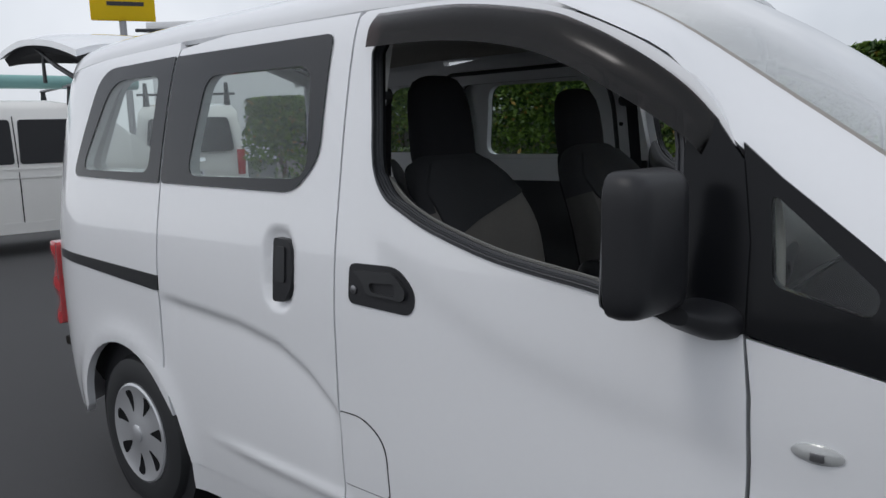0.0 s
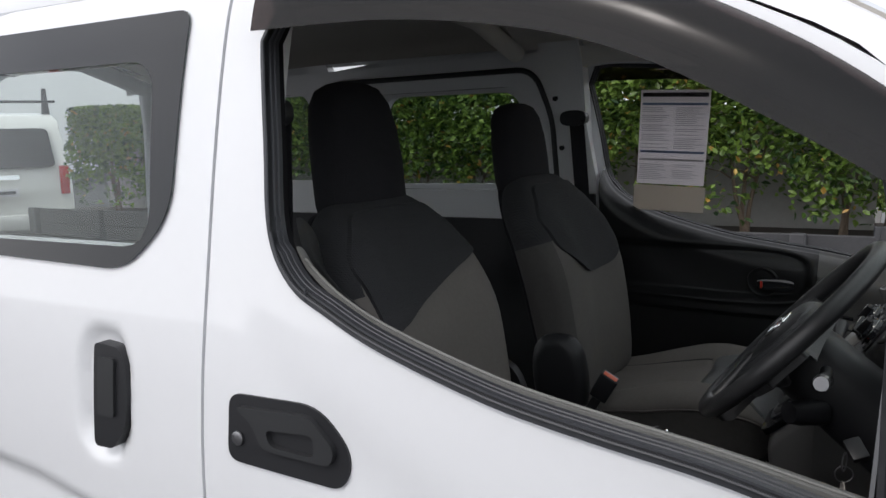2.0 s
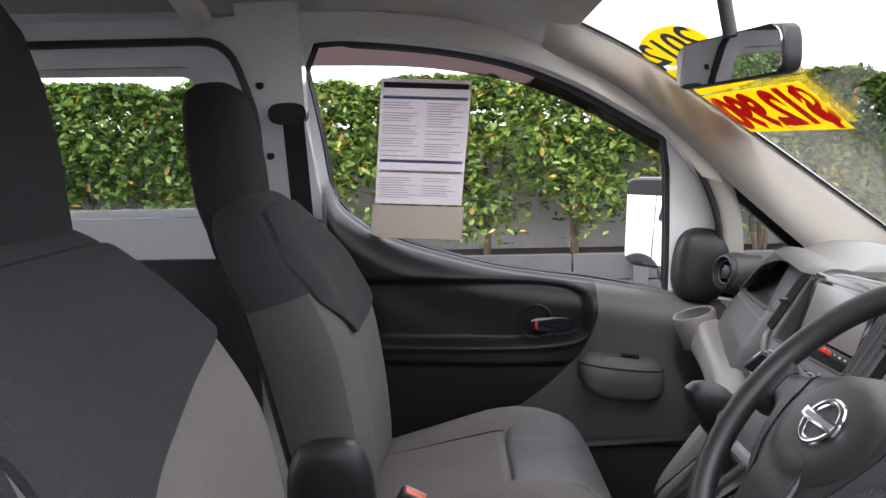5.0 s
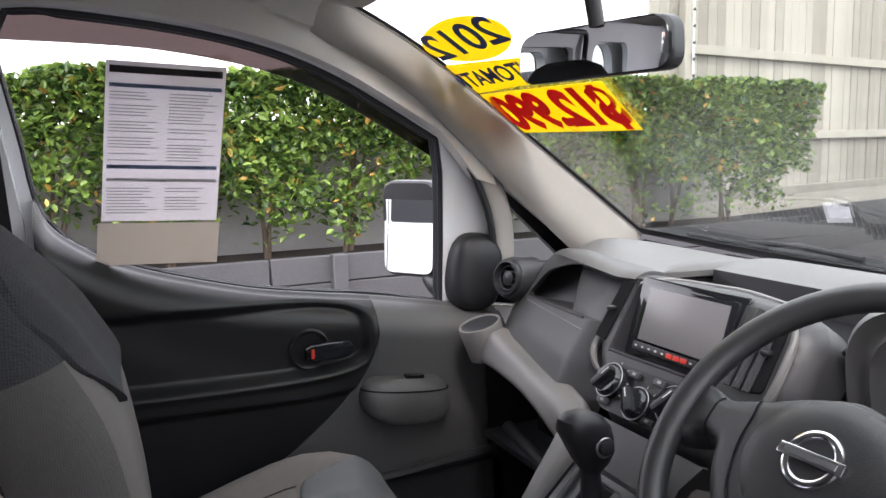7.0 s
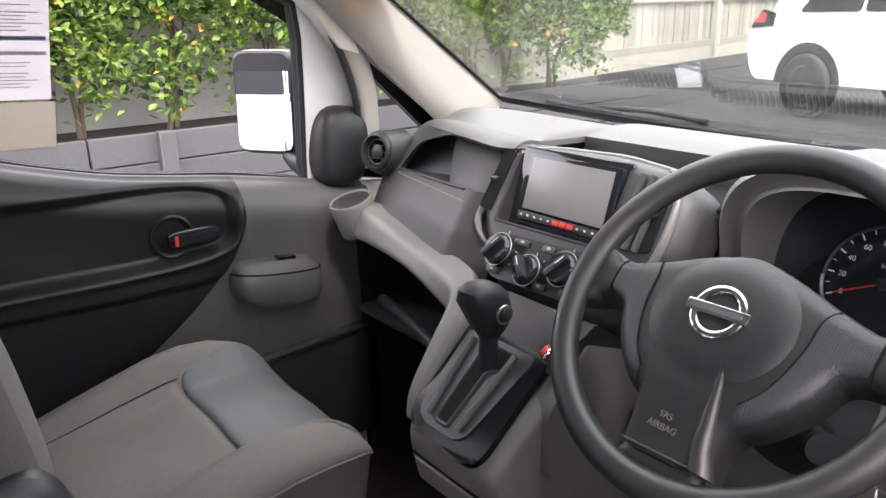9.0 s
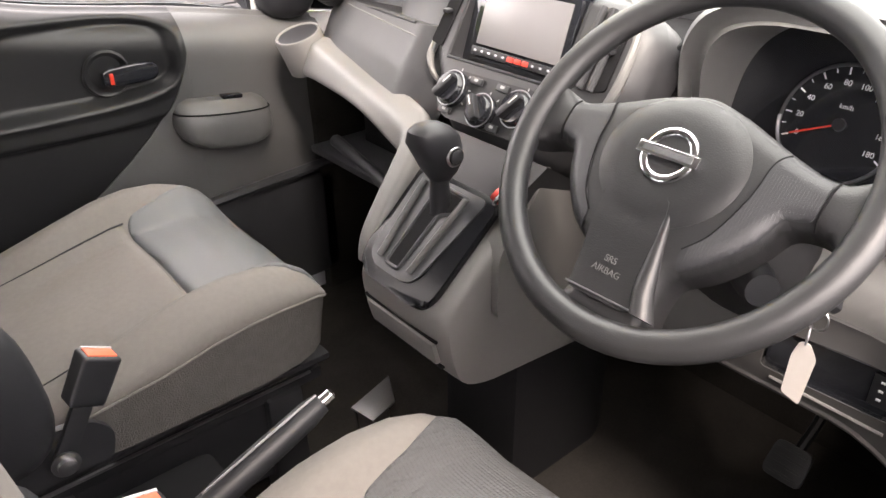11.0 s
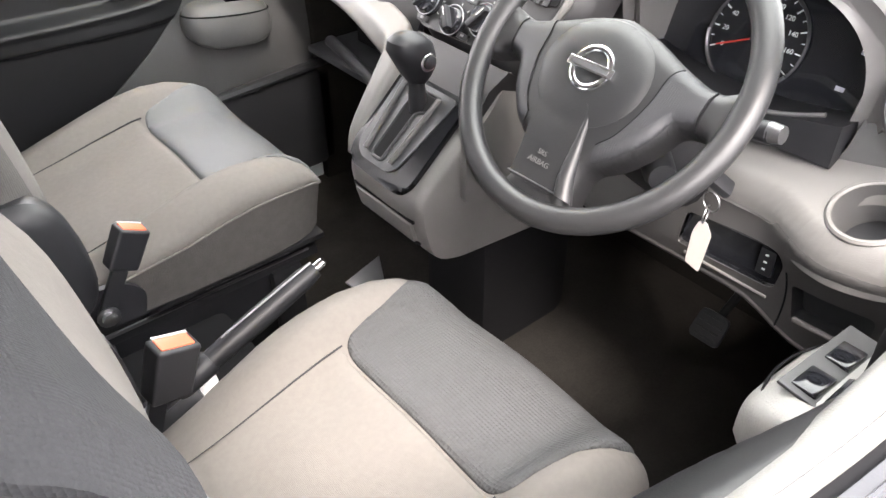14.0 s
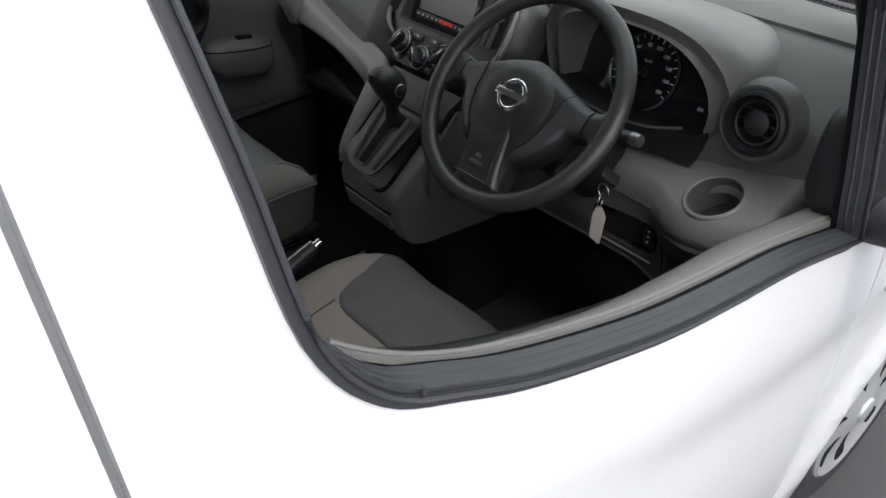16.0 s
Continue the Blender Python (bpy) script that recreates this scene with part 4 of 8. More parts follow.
CUSHION_X = [0.17, 0.20, 0.25, 0.30, 0.36, 0.43, 0.50, 0.55, 0.60, 0.64, 0.67, 0.69, 0.705, 0.714]
CENTRE_Z = [0.745, 0.748, 0.755, 0.762, 0.772, 0.785, 0.797, 0.801, 0.801, 0.795, 0.782, 0.767, 0.752, 0.740]
BOLSTER_Z = [0.762, 0.772, 0.784, 0.796, 0.816, 0.841, 0.862, 0.866, 0.861, 0.846, 0.822, 0.796, 0.768, 0.745]
SEAM_Z = [0.745, 0.748, 0.755, 0.764, 0.778, 0.792, 0.797, 0.797, 0.792, 0.783, 0.772, 0.758, 0.746, 0.736]
SEAM_HIGH = [0.745, 0.750, 0.760, 0.768, 0.779, 0.789, 0.804, 0.811, 0.811, 0.806, 0.798, 0.784, 0.768, 0.752]
HALF_W = [0.17, 0.205, 0.225, 0.234, 0.238, 0.240, 0.240, 0.240, 0.237, 0.231, 0.220, 0.204, 0.180, 0.130]


def make_seat(y0, inner, name_label, insert_label, head=0.0, x0=0.0):
    """A front bucket seat; inner is +1 or -1, the side of its buckle."""
    s = thing("bucket_seat", name_label, "seat", "front seats")
    s.location = (x0, y0, 0)
    Y = (0, 1, 0)
    driver = x0 != 0
    seam_z = SEAM_Z if driver else SEAM_HIGH
    shift = 0.017 if driver else 0.0
    sag = lambda x: (0.013 + 0.022 * min(1, max(0, (0.47 - x) / 0.14))) if driver else 0.0
    at = lambda x, q: float(np.interp(x, CUSHION_X, q))

    def surface(x, y):
        """The cushion's height: a sunk middle between raised bolsters, rounded off at its sides."""
        k = min(1.0, max(0.0, (abs(y) - 0.115) / 0.075))
        k = k * k * (3 - 2 * k)
        mid, side, low = at(x, CENTRE_Z), at(x, BOLSTER_Z) - sag(x), at(x, seam_z) - sag(x)
        top = mid + (side - mid) * k + 0.006 * math.exp(-(y / 0.07) ** 2)
        q = max(0.0, 1 - min(1.0, abs(y) / at(x, HALF_W)) ** 5.0) ** 0.45
        return low + (top - low) * q
    rings = []
    for x in (0.17, 0.185, 0.20, 0.225, 0.25, 0.28, 0.31, 0.34, 0.37, 0.40, 0.43, 0.46, 0.49, 0.52, 0.55, 0.58, 0.60, 0.62, 0.64, 0.655, 0.67, 0.68, 0.69, 0.698, 0.705, 0.710, 0.714):
        w = at(x, HALF_W)
        ys = [w * math.sin(a) for a in np.linspace(-math.pi / 2, math.pi / 2, 45)]
        low = at(x, seam_z) - sag(x)
        rings.append([(x + shift, y, surface(x, y)) for y in ys] + [(x + shift, w - 0.002, low - 0.008), (x + shift, w - 0.014, low - 0.02), (x + shift, 0.014 - w, low - 0.02), (x + shift, 0.002 - w, low - 0.008)])
    part("cushion", loft(rings), CLOTH, s, "grey cloth seat cushion", 60)
    back = 0.508 if driver else 0.523
    ins = rounded([(back, -0.146), (0.60, -0.162), (0.655, -0.190), (0.690, -0.186), (0.703, -0.150), (0.709, -0.05), (0.709, 0.05), (0.703, 0.150), (0.690, 0.186), (0.655, 0.190), (0.60, 0.162), (back, 0.146)], [0.02, 0.03, 0.03, 0.02, 0.02, 0.03, 0.03, 0.02, 0.02, 0.03, 0.03, 0.02])
    away = edge_distance(ins)
    pillow = lambda u, v: 0.0055 * (1 - (1 - min(1.0, away(u, v) / 0.010)) ** 2) ** 0.5
    part("cushion_insert", sheet(ins, [], lambda u, v, d: (u + shift, v, surface(u, v) + 0.001 + pillow(u, v) - 2 * d), 0.006, 0.009), INSERT if driver else SMOOTHCLOTH, s, insert_label, 60)
    middle = rounded([(0.22, -0.147), (back - 0.004, -0.143), (back - 0.004, 0.143), (0.22, 0.147)], 0.012)
    off = edge_distance(middle)
    part("cushion_centre", sheet(middle, [], lambda u, v, d: (u + shift, v, surface(u, v) + 0.0005 + 0.0045 * min(1.0, off(u, v) / 0.012) ** 0.5 - 2 * d), 0.006, 0.02), CLOTH, s, "", 60)
    for k in (-1, 1):
        part("seam", tube([(x + shift, k * (0.1455 - 0.003 * (x - 0.24) / 0.28), surface(x, 0.1445) + 0.0008) for x in np.linspace(0.24, back - 0.003, 15)], 0.0014, 6), SHOULDER, s)
    # felt skirt under the rolled edge, and its piping
    loop = [(x, -at(x, HALF_W)) for x in CUSHION_X[1:]] + [(x, at(x, HALF_W)) for x in CUSHION_X[:0:-1]]
    edge = [Vector((x + shift, y, at(x, seam_z) - sag(x) - 0.004)) for x, y in loop]
    part("piping", tube([p + Vector((-0.001, math.copysign(-0.002, p.y), 0)) for p in edge], 0.0018, 6), CLOTH, s)
    base_z = 0.700 if driver else 0.692
    wall = lambda u, v, k: Vector((edge[u].x - k - 0.010 * v * (edge[u].x > 0.6), edge[u].y - math.copysign(0.004 + k + 0.006 * v, edge[u].y), edge[u].z - 0.001 + (base_z - edge[u].z) * v))
    part("skirt", grid(lambda u, v: wall(u, v, 0.0), list(range(len(edge))), [0, 0.3, 0.65, 1.0], lambda u, v: wall(u, v, 0.006)), FLEECE, s, "fuzzy grey felt skirt under the cushion", 60)
    part("frame", box((0.44, 0.40, 0.20), Matrix.Translation((0.42, 0, 0.575)), 0.02), BLACK, s, "black metal seat base")
    part("base_pan", box((0.48, 0.44, 0.012), Matrix.Translation((0.44, 0, base_z - 0.012)), 0.004), BLACK, s)
    for y in (-0.19, 0.19):
        rail = part("rail", box((0.46, 0.030, 0.022), Matrix.Translation((0.44, y, 0.645)), 0.004), BLACK, s, "black sliding rail")
        part("rail_lip", box((0.42, 0.003, 0.004), Matrix.Translation((0.44, y + math.copysign(0.0165, y), 0.655))), STEEL, rail)
        part("slider", box((0.16, 0.006, 0.010), Matrix.Translation((0.53, y + math.copysign(0.019, y), 0.672)), 0.002), STEEL, rail)
        part("rail_leg", box((0.06, 0.05, 0.24), Matrix.Translation((0.26, y, 0.52)), 0.008), BLACK, s)
        part("rail_leg", box((0.06, 0.05, 0.24), Matrix.Translation((0.60, y, 0.52)), 0.008), BLACK, s)
    # backrest: leaning back, its stations running up
    lean = Vector((0.96, 0, 0.28))
    st = [((x, 0, z), w, h, Y, lean) for x, z, w, h in catmull(((0.235, 0.74, 0.17, 0.03), (0.232, 0.765, 0.22, 0.065), (0.215, 0.86, 0.236, 0.082), (0.195, 0.98, 0.242, 0.088), (0.170, 1.09, 0.242, 0.09), (0.125, 1.19, 0.228, 0.082), (0.085, 1.255, 0.198, 0.07), (0.058, 1.30, 0.160, 0.055), (0.046, 1.325, 0.125, 0.04), (0.042, 1.335, 0.10, 0.02)), 4)]
    bm = soft(st, 40, 3.0)
    for v in bm.verts:
        if v.co.x > 0.19 or v.co.z > 1.15:
            v.co.x -= 0.022 * math.exp(-(v.co.y / 0.14) ** 4) * (1 if v.co.z < 1.2 else max(0, (1.32 - v.co.z) / 0.12))
    back = part("backrest", bm, CLOTH if driver else BACKSHADE, s, "grey cloth backrest with charcoal shoulders")
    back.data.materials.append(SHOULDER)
    back.data.materials.append(SIDESHADE)
    # charcoal shoulders are real; the darker side faces hold shade in their colour
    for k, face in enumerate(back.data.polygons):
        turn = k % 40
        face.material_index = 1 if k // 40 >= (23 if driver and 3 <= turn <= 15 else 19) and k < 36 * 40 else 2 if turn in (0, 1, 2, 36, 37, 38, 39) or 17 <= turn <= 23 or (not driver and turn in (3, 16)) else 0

    def front_x(z, y, k=0.0):
        zs = [0.765, 0.86, 0.98, 1.09, 1.19, 1.255, 1.30, 1.325]
        c, h, w = (float(np.interp(z, zs, q)) for q in ([0.232, 0.215, 0.195, 0.170, 0.125, 0.085, 0.058, 0.046], [0.065, 0.082, 0.088, 0.09, 0.082, 0.07, 0.055, 0.04], [0.22, 0.236, 0.242, 0.242, 0.228, 0.198, 0.16, 0.125]))
        q = max(0.0, 1 - (abs(y) / w) ** 3) ** (1 / 3)
        return Vector((c + 0.96 * h * q - 0.022 * math.exp(-(y / 0.14) ** 4) * (1 if z < 1.2 else max(0, (1.32 - z) / 0.12)) + k, y, z + 0.28 * h * q))
    lower = [(-0.205, 1.104), (-0.195, 1.098), (0.10, 1.168), (0.205, 1.20)] if driver else [(-0.205, 1.15), (-0.12, 1.065), (0.12, 1.065), (0.205, 1.15)]
    shoulder = rounded(lower + [(0.205, 1.225), (0.125, 1.305), (-0.125, 1.305), (-0.205, 1.225)], [0.004, 0.004, 0.04, 0.01, 0.01, 0.02, 0.02, 0.03] if driver else [0.02, 0.06, 0.06, 0.02, 0.03, 0.02, 0.02, 0.03])
    part("shoulder_panel", sheet(shoulder, [], lambda u, v, d: front_x(v, u, 0.011 - 3 * d), 0.006, 0.02), SHOULDER, s, "charcoal cloth shoulder panel")
    rear = rounded([(-0.22, 0.80), (0.22, 0.80), (0.215, 1.18), (0.12, 1.31), (-0.12, 1.31), (-0.215, 1.18)], 0.03)
    part("back_cover", sheet(rear, [], lambda u, v, d: (float(np.interp(v, [0.765, 0.98, 1.09, 1.19, 1.30], [0.15, 0.10, 0.075, 0.04, 0.0])) - 0.004 + d + 0.05 * (abs(u) / 0.24) ** 4, u, v), 0.01, 0.05), DARKCLOTH, s, "black back of the seat")
    # head restraint joined to the backrest
    st = [((x + 0.8 * head, 0, z + head * max(0, min(1, (z - 1.30) / 0.12))), w, h, Y, Vector((0.99, 0, 0.1))) for x, z, w, h in ((0.045, 1.285, 0.115, 0.045), (0.040, 1.33, 0.122, 0.052), (0.034, 1.40, 0.120, 0.054), (0.026, 1.47, 0.114, 0.053), (0.018, 1.52, 0.100, 0.050), (0.013, 1.548, 0.078, 0.042), (0.011, 1.560, 0.05, 0.026), (0.010, 1.563, 0.02, 0.01))]
    part("head_restraint", soft(st, 36, 3.0), DARKCLOTH, s, "tall black cloth head restraint")
    # recliner cover, buckle stalk and buckle
    part("recliner_cover", soft([((0.222, inner * yy, 0.845), a, b, (1, 0, 0.1), (-0.1, 0, 1)) for yy, a, b in ((0.225, 0.070, 0.110), (0.250, 0.070, 0.110), (0.262, 0.062, 0.100), (0.268, 0.045, 0.08))], 28, 2.6), BLACK, s, "black plastic recliner cover")
    small = 1.0 if driver else 0.82
    top = Vector((0.35, inner * 0.232, 0.85)) if driver else Vector((0.356, inner * 0.256, 0.864))
    foot = Vector((0.295, inner * 0.275, 0.70)) if driver else Vector((0.287, inner * 0.258, 0.742))
    up = (top - foot).normalized()
    part("buckle_stalk", box((0.024, 0.010, (top - foot).length * 0.7), frame_of(foot.lerp(top, 0.32), (up.z, 0, -up.x), (0, 1, 0)), 0.003), BLACK, s, "black strap stalk")
    bm = frame_of(top - up * 0.037 * small, (up.z, 0.1, -up.x), (0, 1, 0)) @ Matrix.Scale(small, 4)
    bk = part("buckle", box((0.054, 0.034, 0.080), bm, 0.006, 3, 1.06), BLACK, s, "black belt buckle with a red button")
    part("button", box((0.044, 0.024, 0.005), bm @ Matrix.Translation((0, 0, 0.0395)), 0.002), ORANGE, bk, "red release button")
    part("button_lip", box((0.046, 0.004, 0.007), bm @ Matrix.Translation((0, 0.0125, 0.040)), 0.001), CLEARLENS, bk, "bright lip of the button")
    bolt = frame_of(foot + Vector((0, inner * 0.008, 0)), (1, 0, 0) if inner < 0 else (-1, 0, 0), (0, 0, 1))
    part("buckle_bolt", lathe([(0, 0), (0.017, 0), (0.017, 0.003), (0.011, 0.004), (0.011, 0.010), (0.009, 0.011), (0, 0.011)], bolt, 18), STEEL, s)
    if not driver:
        plate = rounded([(-0.075, -0.030), (0.045, -0.030), (0.055, 0.010), (0.030, 0.040), (-0.040, 0.046), (-0.075, 0.030)], [0.008, 0.008, 0.015, 0.025, 0.025, 0.01])
        part("anchor_plate", prism(plate, 0.010, frame_of(foot + Vector((0.010, 0.006, -0.004)), (1, 0, 0), (0, 0, 1)) @ Matrix.Rotation(math.pi, 4, "X") @ Matrix.Diagonal((1, -1, 1, 1)), 0.002), BLACK, s, "black buckle anchor cover")
        part("anchor_strip", box((0.09, 0.004, 0.004), Matrix.Translation(foot + Vector((0.005, -0.006, -0.036)))), STEEL, s)
    return s


make_seat(0.370, -1, "grey and charcoal cloth front passenger seat with black head restraint", "smooth charcoal panel on the cushion's front", -0.025)
make_seat(-0.372, 1, "grey and charcoal cloth driver seat beside the handbrake", "charcoal dimpled panel on the cushion's front", 0.0, -0.042)

# ---------------------------------------------------------------- cab interior


def door_trim(side):
    """The inner lining of a front door, with its pull, latch and switch pod."""
    f = flank(side)
    t = thing("door_lining", "black and grey moulded plastic door lining with a pull handle", "door trim", "front door linings")
    top = catmull([(0.135, 1.341), (0.155, 1.291), (0.19, 1.256), (0.25, 1.218), (0.34, 1.182), (0.50, 1.137), (0.63, 1.114), (0.757, 1.095), (0.95, 1.059), (1.07, 1.036)], 4)
    ex, ez = [p[0] for p in top], [p[1] for p in top]
    split = catmull([(0.29, 0.59), (0.40, 0.68), (0.54, 0.78), (0.65, 0.865), (0.715, 0.93), (0.742, 0.98), (0.757, 1.02)], 4)
    z_top = lambda x: float(np.interp(x, ex, ez))
    z_split = lambda x: float(np.interp(x, [p[0] for p in split], [p[1] for p in split]))

    def ease(a, b, v):
        k = min(1.0, max(0.0, (v - a) / (b - a)))
        return k * k * (3 - 2 * k)

    def lay(x, z, d):
        """The lining: a rounded ledge, a deep rounded recess with a ridge below it, and a second step."""
        g = min(1.0, max(0.0, (z_top(x) - z) / 0.085))
        inset = 0.040 + 0.064 * (1 - (1 - g) ** 2.7)
        a, b = (x - 0.38) / 0.362, (z - 1.035 + 0.03 * (x - 0.38)) / 0.080
        s = max(0.05, (a ** 4 + b ** 4) ** 0.25)
        dist = (s - 1) / (math.hypot(a ** 3 / 0.362, b ** 3 / 0.080) / s ** 3 + 1e-6)
        inset -= 0.024 * (1 - ease(-0.020, 0.004, dist))
        low = ease(-0.35, 0.35, -b) if x < 0.6 else ease(-1.2, 0.2, -b)
        inset += 0.005 * math.exp(-((dist - 0.006) / 0.007) ** 2) * low
        inset -= 0.012 * ease(0.040, 0.052, dist) * ease(0.1, 0.6, -b) * (1 - ease(0.72, 0.78, x))
        return f(x, z, inset + d)

    def ruled(xs, lo, hi, n, out=0.0, thick=0.012):
        at = lambda u, v: (u, lo(u) + (hi(u) - lo(u)) * v)
        return grid(lambda u, v: lay(*at(u, v), -out), list(xs), list(np.linspace(0, 1, n)), lambda u, v: lay(*at(u, v), thick - out))
    part("upper_lining", ruled(np.linspace(0.135, 0.757, 96), lambda x: z_split(x) if x > 0.29 else 0.59, lambda x: z_top(x) - 0.006, 110), DOORBLACK, t, "black textured upper lining", 60)
    front = join(ruled(np.linspace(0.29, 0.757, 30), lambda x: 0.50, lambda x: z_split(x) - 0.002, 14), ruled(np.linspace(0.7572, 1.07, 16), lambda x: 0.50, lambda x: z_top(x) - 0.006, 40))
    part("front_lining", front, LINING, t, "grey textured front lining", 60)
    # driver's ledge is a sunlit-coloured copy of the passenger's charcoal one
    if side < 0:
        shelf = lambda x, k, low=0.0: Vector(f(x, z_top(x) + 0.004 - 0.016 * k ** 2.2 - low, 0.034 + (0.026 + 0.030 * min(1, max(0, (x - 0.3) / 0.5))) * k))
        part("sill_ledge", grid(lambda u, v: shelf(u, v), list(np.linspace(0.155, 1.06, 80)), list(np.linspace(0, 1, 9)), lambda u, v: shelf(u, v, 0.008)), LEDGELIT, t, "rounded window sill ledge with its sunlight in the colour", 70)
        part("ledge_line", tube([shelf(x, 0.18) + Vector((0, 0, 0.001)) for x in np.linspace(0.17, 1.05, 60)], 0.0022, 6), LEDGELIT, t)
    else:
        part("sill_ledge", ruled(np.linspace(0.137, 0.757, 70), lambda x: z_top(x) - 0.022, lambda x: z_top(x) + 0.002, 8, 0.003, 0.010), DARKTRIM, t, "charcoal rounded window sill ledge", 70)
        part("front_ledge", ruled(np.linspace(0.7572, 1.065, 30), lambda x: z_top(x) - 0.022, lambda x: z_top(x) + 0.002, 8, 0.003, 0.010), LINING, t, "grey rounded window sill ledge", 70)
    # latch in its dish
    c = Vector(lay(0.612, 1.005, 0.010))
    m = frame_of(c, (1, 0, 0) if side > 0 else (-1, 0, 0), (0, 0, 1))
    m = m @ Matrix.Rotation(math.pi, 4, "Y") if (m.to_3x3() @ Vector((0, 0, 1))).y * side > 0 else m
    dish = part("latch_dish", lathe([(0.0, -0.004), (0.030, -0.002), (0.040, 0.008), (0.046, 0.011), (0.050, 0.008), (0.052, -0.008)], m @ Matrix.Scale(0.86, 4), 32), DOORBLACK, t)
    inw = -side
    part("latch_lever", soft([(c + Vector((dx, inw * 0.018, -0.004)), h, 0.009, (0, 0, 1), (0, 1, 0)) for dx, h in ((-0.012, 0.012), (0.0, 0.017), (0.05, 0.018), (0.078, 0.017), (0.086, 0.010))], 16, 4), GLOSSBLACK, dish, "glossy black latch lever")
    if side > 0:
        part("lock_tab", box((0.007, 0.006, 0.02), Matrix.Translation(c + Vector((0.0, inw * 0.030, -0.004))), 0.002), RED, dish, "red lock marker")
    # grab slot
    s0 = rounded([(0.385, 0.997), (0.388, 0.962), (0.52, 0.950), (0.525, 0.978)], 0.012)
    s1 = [(0.455 + (p[0] - 0.455) * 0.92, 0.972 + (p[1] - 0.972) * 0.65) for p in s0]
    part("grab_rim", sheet(s0, [s1], lambda x, z, d: lay(x, z, d - 0.004), 0.006, 0.03), DARKTRIM, t)
    # switch pod
    px, pz = (0.812, 0.905) if side > 0 else (0.768, 0.926)
    base = Vector(lay(px, pz, 0.0))
    deep, wide = (1.0, 1.0) if side > 0 else ((-0.632 - base.y) / 0.054, 1.05)
    st = [((px, base.y + inw * d * deep, pz - 0.020 - 0.006 * k), w * wide, h, (1, 0, -0.12), (0, 0, 1)) for k, (d, w, h) in enumerate(((-0.012, 0.102, 0.055), (0.012, 0.101, 0.054), (0.030, 0.097, 0.049), (0.042, 0.089, 0.042), (0.050, 0.074, 0.033), (0.054, 0.05, 0.02)))]
    body = soft(st, 48, 2.8 if side > 0 else 4.2)
    for v in body.verts:
        lid = pz + 0.022 - 0.12 * (v.co.x - px) - 0.10 * abs(v.co.y - base.y)
        if v.co.z > lid:
            v.co.z = lid
    # driver's pod gets the sun as a lighter colour
    pod = part("switch_pod", body, LINING if side > 0 else PODLIT, t, "grey armrest pod with window switch", 30)
    part("pod_seam", tube([(px + 0.100 * wide * math.cos(a), base.y + inw * (0.002 + 0.050 * deep * math.sin(a) ** 0.6), pz - 0.006 - 0.012 * math.cos(a)) for a in np.linspace(0.08, math.pi - 0.08, 24)], 0.0016, 6), GAP, pod)
    if side < 0:
        part("switch_plate", box((0.15, 0.045, 0.004), frame_of((px + 0.01, base.y + inw * 0.052, pz + 0.0165), (1, 0, -0.12), (0, 1, 0.1)), 0.0015), LINING, pod, "dark switch plate")
    for dx in ((0.018,) if side > 0 else (-0.035, 0.030)):
        part("window_switch", box((0.042, 0.018 if side > 0 else 0.026, 0.008), frame_of((px + dx, base.y + inw * (0.022 if side > 0 else 0.052), pz + (0.021 if side > 0 else 0.019) - 0.12 * dx), (1, 0, -0.12), (0, 1, 0)), 0.002), GLOSSBLACK, pod, "black window switch")
    if side > 0:
        arc = [(px + 0.085 * math.cos(a), pz + 0.078 * math.sin(a)) for a in np.linspace(0.1, math.pi - 0.1, 18)]
        part("pod_arc", tube([lay(x, z, -0.001) for x, z in arc], 0.0022, 6), LINING, t)
    # map pocket
    part("map_pocket", box((0.50, 0.03, 0.26), Matrix.Translation((0.80, side * 0.715, 0.58)), 0.012), DARKTRIM, t, "black map pocket")
    part("pocket_lip", tube([(0.56, side * 0.70, 0.705), (0.80, side * 0.695, 0.72), (1.04, side * 0.70, 0.73)], 0.012, 8), DARKTRIM, t)
    return t


door_trim(1)
door_trim(-1)


def seat_belt(side):
    """Webbing that hangs from its ring on the door pillar."""
    b = thing("seat_belt", "black seat belt hanging from its pillar ring", "seat belt", "front seat belts")
    y = side * 0.672
    x = 0.062 if side > 0 else 0.03
    part("ring_cover", soft([((x, y + side * k, 1.497), 0.042, 0.024, (1, 0, 0), (0, 0, 1)) for k in (0.012, 0.0, -0.014, -0.02)], 24, 2.8), BLACK, b, "black plastic ring cover")
    part("ring_knob", lathe([(0, 0), (0.022, 0), (0.022, 0.018), (0.014, 0.024), (0, 0.024)], frame_of((x - 0.015, y - side * 0.006, 1.522), (side * -1, 0, 0), (0, 0, 1)), 20), BLACK, b)
    rows = []
    for k in range(14):
        u = k / 13
        z = 1.49 - u * 0.80
        yy = side * (0.655 + 0.085 * u)
        xx = x + 0.012 + 0.03 * u
        rows.append([(xx - 0.024, yy, z), (xx + 0.024, yy - side * 0.004, z), (xx + 0.024, yy - side * 0.001, z), (xx - 0.024, yy + side * 0.003, z)])
    part("webbing", loft(rows), DARKCLOTH, b, "black woven webbing")
    part("tongue", box((0.056, 0.012, 0.06), Matrix.Translation((x + 0.03, side * 0.70, 1.23)), 0.005), BLACK, b)


seat_belt(1)
seat_belt(-1)

STACK_O, STACK_UP, STACK_OUT = Vector((0.956, 0, 1.1245)), Vector((0.5355, 0, 0.8445)), Vector((-0.8445, 0, 0.5355))


